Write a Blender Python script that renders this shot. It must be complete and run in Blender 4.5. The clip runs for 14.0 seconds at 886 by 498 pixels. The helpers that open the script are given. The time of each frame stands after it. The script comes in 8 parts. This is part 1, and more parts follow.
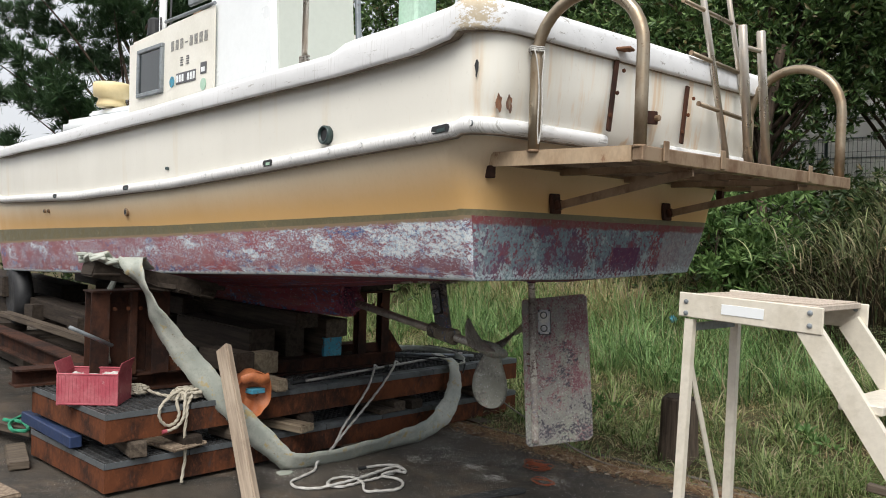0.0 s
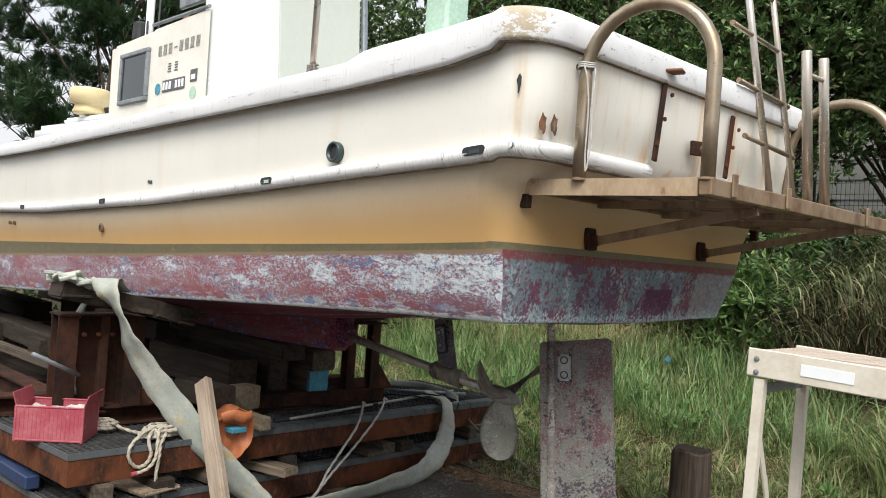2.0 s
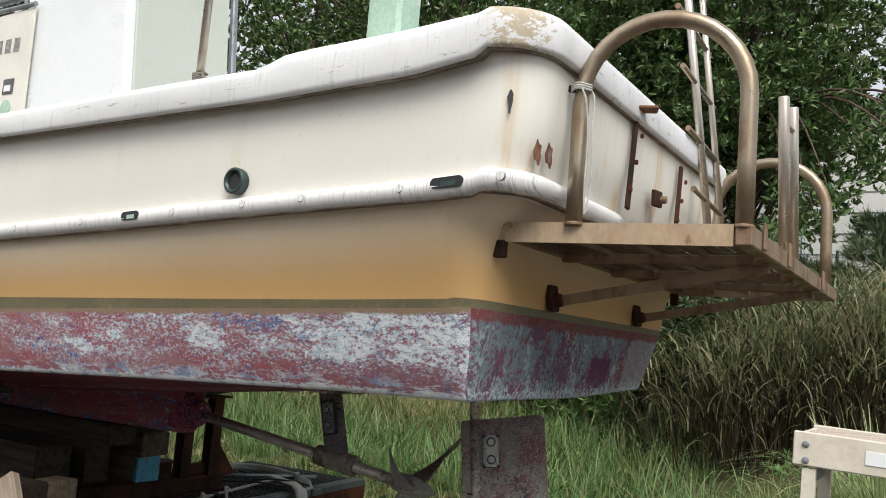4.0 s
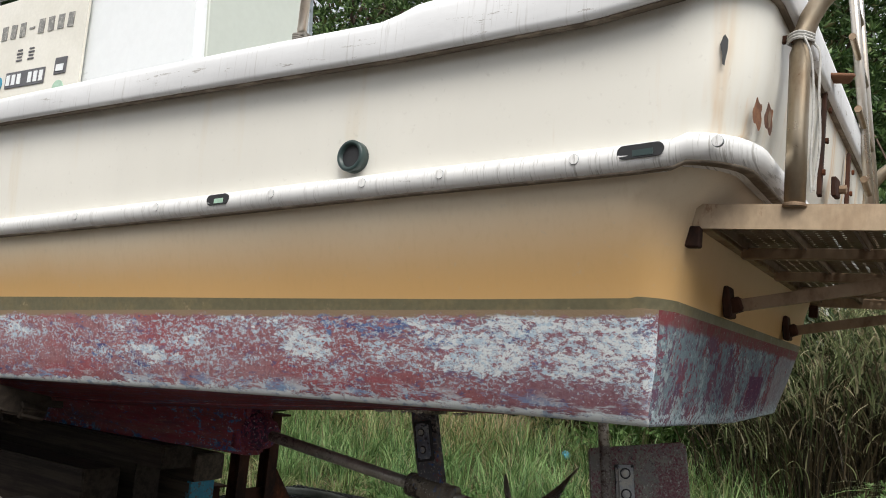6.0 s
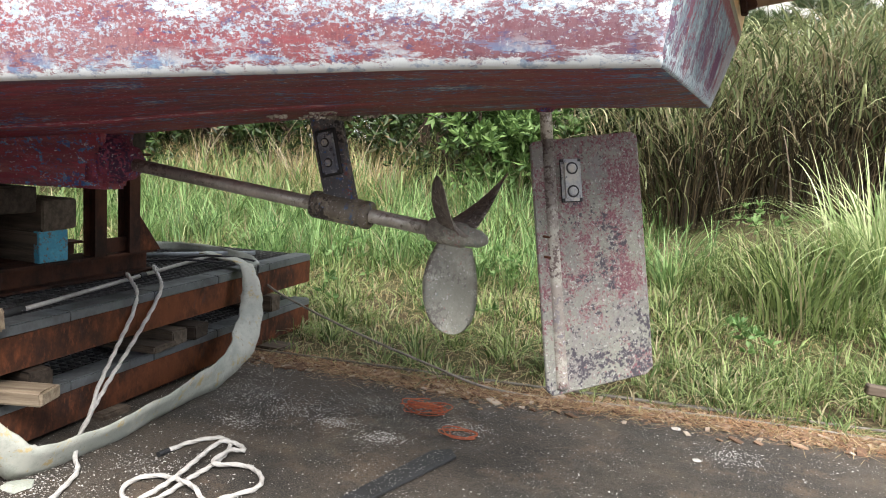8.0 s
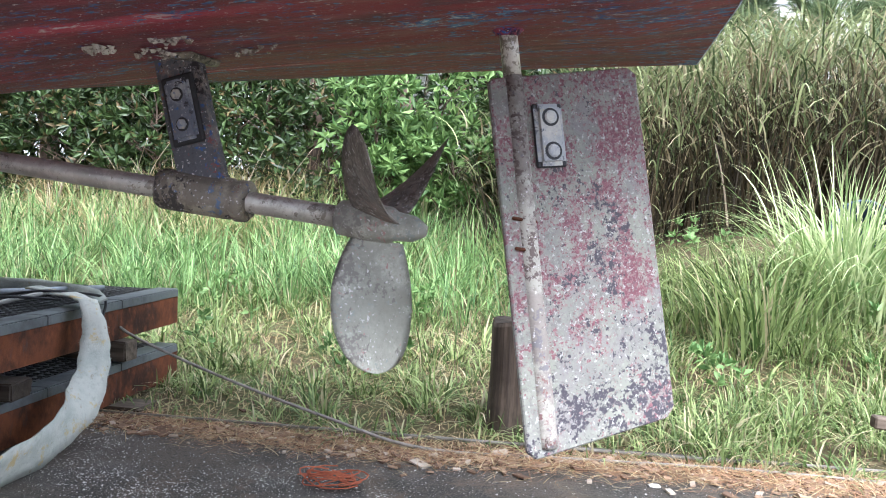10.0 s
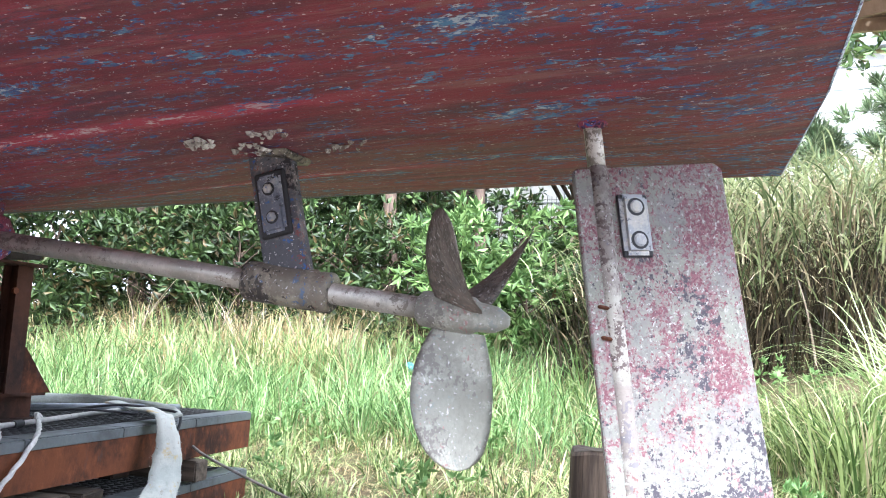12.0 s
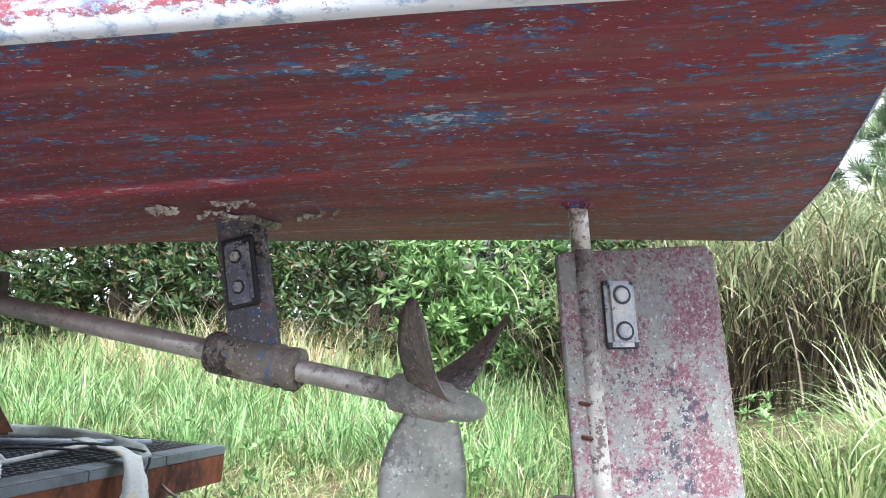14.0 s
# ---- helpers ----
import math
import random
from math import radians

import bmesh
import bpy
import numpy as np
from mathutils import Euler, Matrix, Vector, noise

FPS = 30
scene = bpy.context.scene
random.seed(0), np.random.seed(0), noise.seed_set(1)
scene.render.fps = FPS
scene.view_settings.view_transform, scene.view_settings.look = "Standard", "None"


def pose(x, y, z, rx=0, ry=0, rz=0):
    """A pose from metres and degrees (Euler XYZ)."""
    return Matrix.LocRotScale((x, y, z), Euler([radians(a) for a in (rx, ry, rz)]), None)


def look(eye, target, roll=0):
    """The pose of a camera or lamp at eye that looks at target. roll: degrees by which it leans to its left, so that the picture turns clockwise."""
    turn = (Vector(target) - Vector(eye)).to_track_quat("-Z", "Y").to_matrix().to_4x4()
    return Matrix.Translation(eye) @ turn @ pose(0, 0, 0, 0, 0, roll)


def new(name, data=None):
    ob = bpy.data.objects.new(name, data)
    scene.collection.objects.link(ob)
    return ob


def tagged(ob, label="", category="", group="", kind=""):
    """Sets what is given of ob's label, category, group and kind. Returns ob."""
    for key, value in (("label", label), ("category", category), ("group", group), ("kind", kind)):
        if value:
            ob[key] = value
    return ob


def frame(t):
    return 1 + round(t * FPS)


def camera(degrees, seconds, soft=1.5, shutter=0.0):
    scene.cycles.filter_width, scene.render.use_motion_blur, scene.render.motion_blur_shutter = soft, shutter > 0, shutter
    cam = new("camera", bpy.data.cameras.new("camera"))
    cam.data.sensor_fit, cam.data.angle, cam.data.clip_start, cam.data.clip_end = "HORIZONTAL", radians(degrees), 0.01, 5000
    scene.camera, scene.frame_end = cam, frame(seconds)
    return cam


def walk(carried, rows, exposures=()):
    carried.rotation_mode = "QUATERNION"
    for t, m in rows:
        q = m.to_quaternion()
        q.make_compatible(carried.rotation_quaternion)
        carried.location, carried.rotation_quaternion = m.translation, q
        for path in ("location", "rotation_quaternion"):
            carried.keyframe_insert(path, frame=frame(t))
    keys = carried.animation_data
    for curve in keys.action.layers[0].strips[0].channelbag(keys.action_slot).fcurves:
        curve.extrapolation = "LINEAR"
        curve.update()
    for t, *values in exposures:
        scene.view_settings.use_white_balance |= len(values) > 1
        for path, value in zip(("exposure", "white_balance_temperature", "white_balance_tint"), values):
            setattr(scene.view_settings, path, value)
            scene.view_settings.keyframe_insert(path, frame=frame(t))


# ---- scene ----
cam = camera(55.8, 14.0, soft=1.0)
PATH = [
    (0, (2.936, -3.259, 1.533), (1.447, -1.924, 1.493), 1.9),
    (0.5, (2.921, -3.273, 1.544), (1.443, -1.926, 1.502), 2.7),
    (1, (2.823, -3.278, 1.549), (1.368, -1.907, 1.523), 3.0),
    (1.5, (2.683, -3.241, 1.553), (1.24, -1.856, 1.534), 3.0),
    (2, (2.495, -3.143, 1.553), (1.053, -1.757, 1.578), 4.1),
    (2.5, (2.302, -3.074, 1.566), (0.911, -1.639, 1.638), 4.2),
    (3, (2.059, -3.049, 1.566), (0.83, -1.475, 1.678), 3.1),
    (3.2, (1.971, -3.031, 1.557), (0.791, -1.421, 1.686), 3.4),
    (5.3, (1.263, -2.95, 1.451), (0.274, -1.245, 1.786), 5.4),
    (5.5, (1.213, -2.924, 1.45), (0.194, -1.235, 1.777), 5.4),
    (6, (1.077, -2.8, 1.443), (0.005, -1.132, 1.706), 5.4),
    (6.5, (0.923, -2.709, 1.322), (-0.08, -0.98, 1.386), 4.2),
    (7, (0.773, -2.659, 1.226), (-0.079, -0.855, 1.082), 2.3),
    (7.5, (0.705, -2.614, 1.189), (-0.056, -0.78, 0.95), 2.9),
    (8, (0.643, -2.437, 1.168), (-0.076, -0.587, 0.925), 2.9),
    (8.2, (0.611, -2.327, 1.176), (-0.098, -0.475, 0.925), 2.9),
    (10.3, (0.268, -1.658, 0.888), (-0.195, 0.287, 0.843), 2.0),
    (10.5, (0.265, -1.66, 0.849), (-0.225, 0.279, 0.881), 2.2),
    (11, (0.272, -1.669, 0.824), (-0.269, 0.25, 0.977), 2.8),
    (11.5, (0.273, -1.656, 0.825), (-0.274, 0.254, 1.056), 3.0),
    (12, (0.263, -1.661, 0.823), (-0.384, 0.217, 1.062), 3.0),
    (12.5, (0.249, -1.68, 0.819), (-0.58, 0.126, 1.044), 3.4),
    (13, (0.23, -1.699, 0.818), (-0.728, 0.044, 1.029), 3.5),
    (13.5, (0.227, -1.687, 0.824), (-0.71, 0.066, 1.049), 3.6),
    (14, (0.256, -1.582, 0.992), (-0.368, 0.302, 1.237), 4.3),
]
walk(cam, [(t, look(eye, target, roll)) for t, eye, target, roll in PATH],
     exposures=[(0.0, 0.66, 6500, 10), (1.0, 0.75, 6500, 10), (2.0, 0.83, 6500, 10), (2.5, 0.76, 6500, 10), (3.0, 0.67, 6500, 10), (5.5, 0.56, 6500, 10), (6.4, 0.60, 6500, 10), (7.2, 2.08, 6500, 12), (7.5, 2.10, 6500, 12), (8.2, 1.88, 6550, 13), (10.3, 2.70, 5700, 14), (11.5, 3.06, 5700, 15), (12.5, 3.22, 5750, 15), (13.2, 3.02, 5750, 15), (13.5, 2.93, 5750, 14), (14.0, 2.92, 5700, 13)])

# ---- world, sun ----
world = bpy.data.worlds.new("overcast_sky")
scene.world = world
world.use_nodes = True
wn = world.node_tree
wn.nodes.clear()
w_out = wn.nodes.new("ShaderNodeOutputWorld")
w_bg = wn.nodes.new("ShaderNodeBackground")
w_sky = wn.nodes.new("ShaderNodeTexSky")
w_sky.sky_type = "NISHITA"
w_sky.sun_disc = False
SUN_ELEV, SUN_ROT = 49.0, 222.0
w_sky.sun_elevation, w_sky.sun_rotation = radians(SUN_ELEV), radians(SUN_ROT)
w_sky.air_density, w_sky.dust_density, w_sky.ozone_density = 1.0, 6.0, 1.0
w_cloud = wn.nodes.new("ShaderNodeMix")
w_cloud.data_type = "RGBA"
w_cloud.inputs["Factor"].default_value = 0.75
w_cloud.inputs["B"].default_value = (8.8, 9.1, 9.6, 1)
wn.links.new(w_sky.outputs["Color"], w_cloud.inputs["A"])
wn.links.new(w_cloud.outputs["Result"], w_bg.inputs["Color"])
w_bg.inputs["Strength"].default_value = 0.07
wn.links.new(w_bg.outputs["Background"], w_out.inputs["Surface"])
sun = new("sun", bpy.data.lights.new("sun", "SUN"))
sun.data.energy, sun.data.angle, sun.data.color = 2.5, radians(38), (1.0, 0.965, 0.91)
sun.matrix_world = look((7.6, -8.4, 13), (0, 0, 0))


# ---- node material helper ----
class Mat:
    def __init__(self, name, rough=0.6, metal=0.0, spec=0.5, coords="Object"):
        self.m = bpy.data.materials.new(name)
        self.m.use_nodes = True
        self.t = self.m.node_tree
        self.b = self.t.nodes["Principled BSDF"]
        self.b.inputs["Roughness"].default_value = rough
        self.b.inputs["Metallic"].default_value = metal
        self.b.inputs["Specular IOR Level"].default_value = spec
        self.co = self.t.nodes.new("ShaderNodeTexCoord").outputs[coords]

    def put(self, sock, v):
        if isinstance(v, bpy.types.NodeSocket):
            self.t.links.new(v, sock)
        elif isinstance(v, (tuple, list)) and len(v) == 3 and sock.type == "RGBA":
            sock.default_value = (*v, 1)
        else:
            sock.default_value = v

    def noise(self, scale, detail=4.0, rough=0.6, stretch=(1, 1, 1), off=0.0):
        mp = self.t.nodes.new("ShaderNodeMapping")
        mp.inputs["Scale"].default_value = stretch
        mp.inputs["Location"].default_value = (off, off * 1.7, off * 0.6)
        self.t.links.new(self.co, mp.inputs["Vector"])
        n = self.t.nodes.new("ShaderNodeTexNoise")
        n.inputs["Scale"].default_value, n.inputs["Detail"].default_value, n.inputs["Roughness"].default_value = scale, detail, rough
        self.t.links.new(mp.outputs["Vector"], n.inputs["Vector"])
        return n.outputs["Fac"]

    def spots(self, scale, stretch=(1, 1, 1), rand=1.0):
        mp = self.t.nodes.new("ShaderNodeMapping")
        mp.inputs["Scale"].default_value = stretch
        self.t.links.new(self.co, mp.inputs["Vector"])
        n = self.t.nodes.new("ShaderNodeTexVoronoi")
        n.inputs["Scale"].default_value, n.inputs["Randomness"].default_value = scale, rand
        self.t.links.new(mp.outputs["Vector"], n.inputs["Vector"])
        return n.outputs["Distance"]

    def ramp(self, sock, lo, hi, a=0.0, b=1.0):
        n = self.t.nodes.new("ShaderNodeMapRange")
        n.interpolation_type = "SMOOTHSTEP"
        self.t.links.new(sock, n.inputs["Value"])
        for k, v in (("From Min", lo), ("From Max", hi), ("To Min", a), ("To Max", b)):
            n.inputs[k].default_value = v
        return n.outputs["Result"]

    def math(self, op, a, b=0.0):
        n = self.t.nodes.new("ShaderNodeMath")
        n.operation = op
        self.put(n.inputs[0], a)
        self.put(n.inputs[1], b)
        return n.outputs[0]

    def mix(self, fac, a, b):
        n = self.t.nodes.new("ShaderNodeMix")
        n.data_type = "RGBA"
        self.put(n.inputs["Factor"], fac)
        self.put(n.inputs["A"], a)
        self.put(n.inputs["B"], b)
        return n.outputs["Result"]

    def attr(self, name):
        n = self.t.nodes.new("ShaderNodeAttribute")
        n.attribute_name = name
        return n.outputs["Fac"]

    def axis(self, k):
        n = self.t.nodes.new("ShaderNodeSeparateXYZ")
        self.t.links.new(self.co, n.inputs[0])
        return n.outputs[k]

    def random(self):
        return self.t.nodes.new("ShaderNodeObjectInfo").outputs["Random"]

    def island(self):
        return self.t.nodes.new("ShaderNodeNewGeometry").outputs["Random Per Island"]

    def bump(self, sock, strength=0.3, dist=0.01):
        n = self.t.nodes.new("ShaderNodeBump")
        n.inputs["Strength"].default_value, n.inputs["Distance"].default_value = strength, dist
        self.t.links.new(sock, n.inputs["Height"])
        self.t.links.new(n.outputs["Normal"], self.b.inputs["Normal"])

    def done(self, color, rough=None, metal=None):
        self.put(self.b.inputs["Base Color"], color)
        if rough is not None:
            self.put(self.b.inputs["Roughness"], rough)
        if metal is not None:
            self.put(self.b.inputs["Metallic"], metal)
        return self.m


def worn(name, base, second, wear=None, rough=0.6, metal=0.0, scale=6.0, grain=60.0, stretch=(1, 1, 1), bump=0.2, cut=(0.45, 0.65), wcut=(0.6, 0.7), grime=0.35):
    """A base colour that drifts to a second one, with worn or stained patches and fine grain."""
    m = Mat(name, rough, metal)
    big, fine = m.noise(scale, 5, 0.65, stretch), m.noise(grain, 3, 0.6, stretch, 3.1)
    c = m.mix(m.ramp(big, *cut), base, second)
    if wear:
        c = m.mix(m.ramp(m.noise(scale * 2.3, 6, 0.7, stretch, 7.7), *wcut), c, wear)
    dark = m.mix(m.ramp(fine, 0.3, 0.7, 0.0, grime), c, tuple(v * 0.55 for v in base))
    m.bump(fine, bump, 0.004)
    return m.done(dark, m.ramp(big, 0.3, 0.7, max(rough - 0.12, 0.05), min(rough + 0.12, 1)))


# hull paints
def speckle(m, density, scale, off, amount=0.36, cut=0.70, stretch=(1, 1, 1), detail=6):
    """Fine crumbs of paint whose share of the surface follows a density."""
    return m.ramp(m.math("ADD", m.noise(scale, detail, 0.72, stretch, off), m.math("MULTIPLY", density, amount)), cut, cut + 0.035)


def antifoul_side(name):
    m = Mat(name, 0.75, 0, 0.25)
    v, x = m.attr("band"), m.axis(0)
    red = m.mix(m.ramp(m.noise(4, 6, 0.7, (0.6, 1, 2)), 0.35, 0.65), (0.31, 0.105, 0.11), (0.35, 0.18, 0.19))
    red = m.mix(m.ramp(m.noise(2.2, 6, 0.7, (0.7, 1, 1), 21), 0.47, 0.64, 0, 0.7), red, (0.225, 0.14, 0.175))
    red = m.mix(m.ramp(m.noise(9, 8, 0.75, (0.25, 1, 1.6), 25), 0.53, 0.60, 0, 0.7), red, (0.36, 0.085, 0.10))
    red = m.mix(m.ramp(m.noise(38, 8, 0.78, (0.7, 1, 1), 29), 0.53, 0.60, 0, 0.6), red, (0.14, 0.06, 0.08))
    grain = m.noise(120, 3, 0.6, (1, 1, 0.12), 37)
    red = m.mix(m.ramp(grain, 0.48, 0.66, 0, 0.45), red, (0.17, 0.075, 0.085))
    near = m.ramp(x, -3.6, 0.0)
    stern = m.ramp(x, -0.75, 0.10)
    upper = m.math("MULTIPLY", m.ramp(v, 0.24, 0.46), m.ramp(v, 1.04, 0.90))
    push = m.math("ADD", m.math("MULTIPLY", near, 0.03), m.math("MULTIPLY", upper, 0.06))
    push = m.math("ADD", push, m.math("MULTIPLY", m.math("MULTIPLY", stern, upper), 0.085))
    big = m.math("ADD", m.noise(5.2, 9, 0.70, (0.55, 1, 1.5), 31), m.math("SUBTRACT", push, 0.058))
    dens = m.ramp(big, 0.47, 0.64)
    halo = m.ramp(big, 0.41, 0.49)
    blue = m.math("MAXIMUM", m.ramp(m.noise(5.0, 7, 0.68, (0.45, 1, 1.5), 9), 0.53, 0.64), m.math("MULTIPLY", halo, 0.35))
    c = m.mix(speckle(m, blue, 42, 14, 0.20, 0.66, (0.55, 1, 1.3), 8), red, m.mix(m.ramp(m.noise(11, 5, 0.7, (0.6, 1, 1), 16), 0.45, 0.6), (0.065, 0.075, 0.20), (0.12, 0.20, 0.38)))
    c = m.mix(speckle(m, halo, 105, 4, 0.13, 0.645, (0.7, 1, 1.1), 8), c, (0.40, 0.46, 0.53))
    c = m.mix(speckle(m, dens, 75, 8, 0.165, 0.635, (0.65, 1, 1.1), 8), c, (0.43, 0.55, 0.64))
    c = m.mix(speckle(m, m.ramp(big, 0.50, 0.66), 70, 18, 0.185, 0.655, (0.7, 1, 1.1), 8), c, (0.66, 0.70, 0.71))
    c = m.mix(m.ramp(m.noise(30, 9, 0.75, (0.5, 1, 1.2), 83), 0.565, 0.60, 0, 0.85), c, m.mix(m.ramp(m.noise(7, 4), 0.4, 0.6), (0.26, 0.10, 0.12), (0.10, 0.10, 0.20)))
    c = m.mix(m.ramp(m.noise(150, 4, 0.7, (1, 1, 1), 12), 0.615, 0.65), c, (0.62, 0.62, 0.64))
    c = m.mix(m.ramp(m.noise(190, 3, 0.7, (0.8, 1, 1), 81), 0.57, 0.61, 0, 0.55), c, (0.19, 0.10, 0.14))
    low = m.ramp(v, 0.30, 0.05)
    c = m.mix(m.math("MULTIPLY", low, m.ramp(m.noise(26, 9, 0.75, (0.3, 1, 1.5), 71), 0.50, 0.56, 0, 0.8)), c, m.mix(m.ramp(m.noise(9, 5, 0.7), 0.42, 0.55), (0.16, 0.30, 0.50), (0.60, 0.68, 0.72)))
    edge = m.math("ADD", m.math("MULTIPLY", m.ramp(v, 0.14, 0.0), 0.62), m.math("MULTIPLY", m.noise(44, 10, 0.80, (0.5, 1, 1), 4), 1.5))
    c = m.mix(m.ramp(edge, 1.10, 1.20), c, m.mix(m.ramp(m.noise(26, 6, 0.7, (0.7, 1, 1), 66), 0.52, 0.62), (0.74, 0.79, 0.80), (0.34, 0.44, 0.56)))
    tan = m.math("ADD", m.ramp(v, 0.74, 1.0), m.math("MULTIPLY", m.noise(25, 10, 0.78, (0.4, 1, 1), 51), 1.0))
    c = m.mix(m.ramp(tan, 1.25, 1.45), c, (0.26, 0.19, 0.12))
    m.bump(m.noise(90, 6, 0.75), 0.5, 0.004)
    return m.done(c)


def antifoul_transom(name):
    m = Mat(name, 0.85, 0, 0.1)
    v, y = m.attr("band"), m.axis(1)
    red = m.mix(m.ramp(m.noise(6, 8, 0.72, (1, 1, 0.9)), 0.42, 0.58), (0.20, 0.062, 0.075), (0.15, 0.085, 0.125))
    red = m.mix(m.ramp(m.noise(14, 8, 0.75, (1, 1, 0.85), 41), 0.52, 0.60, 0, 0.7), red, (0.085, 0.065, 0.12))
    big = m.noise(5.2, 9, 0.70, (1, 1, 0.85), 3)
    c = m.mix(speckle(m, m.ramp(big, 0.38, 0.55), 60, 5, 0.17, 0.61, (1, 1, 0.8), 9), red, (0.165, 0.225, 0.255))
    c = m.mix(speckle(m, m.ramp(m.noise(5.5, 8, 0.70, (1, 1, 0.85), 8), 0.44, 0.60), 75, 8, 0.17, 0.63, (1, 1, 0.8), 9), c, (0.30, 0.365, 0.38))
    c = m.mix(m.ramp(m.noise(26, 9, 0.76, (1, 1, 0.7), 81), 0.55, 0.62, 0, 0.6), c, (0.12, 0.085, 0.125))
    c = m.mix(m.ramp(m.noise(34, 9, 0.76, (1, 1, 0.7), 88), 0.57, 0.63, 0, 0.6), c, (0.25, 0.33, 0.36))
    # a patch touched up in dark purple, and a rubbed grey end
    pm = m.math("MULTIPLY", m.math("MULTIPLY", m.ramp(y, 0.06, 0.075), m.ramp(y, 0.30, 0.285)), m.math("MULTIPLY", m.ramp(v, 0.04, 0.06), m.ramp(v, 0.56, 0.54)))
    c = m.mix(m.math("MULTIPLY", pm, 0.9), c, m.mix(m.ramp(m.noise(40, 5, 0.7), 0.5, 0.65), (0.10, 0.04, 0.085), (0.17, 0.07, 0.11)))
    end = m.math("ADD", m.ramp(y, 0.30, 0.55), m.math("MULTIPLY", m.noise(12, 8, 0.75, (1, 1, 0.4), 55), 1.4))
    c = m.mix(m.ramp(end, 1.45, 1.62, 0, 0.75), c, m.mix(m.ramp(m.noise(50, 5, 0.7), 0.45, 0.6), (0.24, 0.23, 0.25), (0.34, 0.34, 0.34)))
    low = m.ramp(v, 0.30, 0.0)
    c = m.mix(speckle(m, low, 80, 27, 0.18, 0.65, (1, 1, 0.85)), c, (0.42, 0.50, 0.54))
    c = m.mix(m.ramp(m.noise(9, 10, 0.75, (1, 1, 0.6), 17), 0.60, 0.64), c, (0.25, 0.06, 0.08))
    rim = m.math("ADD", v, m.math("MULTIPLY", m.math("SUBTRACT", m.noise(8, 6, 0.7), 0.5), 0.14))
    c = m.mix(m.ramp(rim, 0.84, 0.90, 0, 0.85), c, m.mix(m.ramp(m.noise(30, 4, 0.7), 0.45, 0.7), (0.20, 0.055, 0.055), (0.16, 0.11, 0.09)))
    c = m.mix(m.ramp(m.noise(150, 3, 0.6, (1, 1, 1), 12), 0.67, 0.70), c, (0.5, 0.5, 0.5))
    m.bump(m.noise(90, 6, 0.75), 0.45, 0.004)
    return m.done(c)


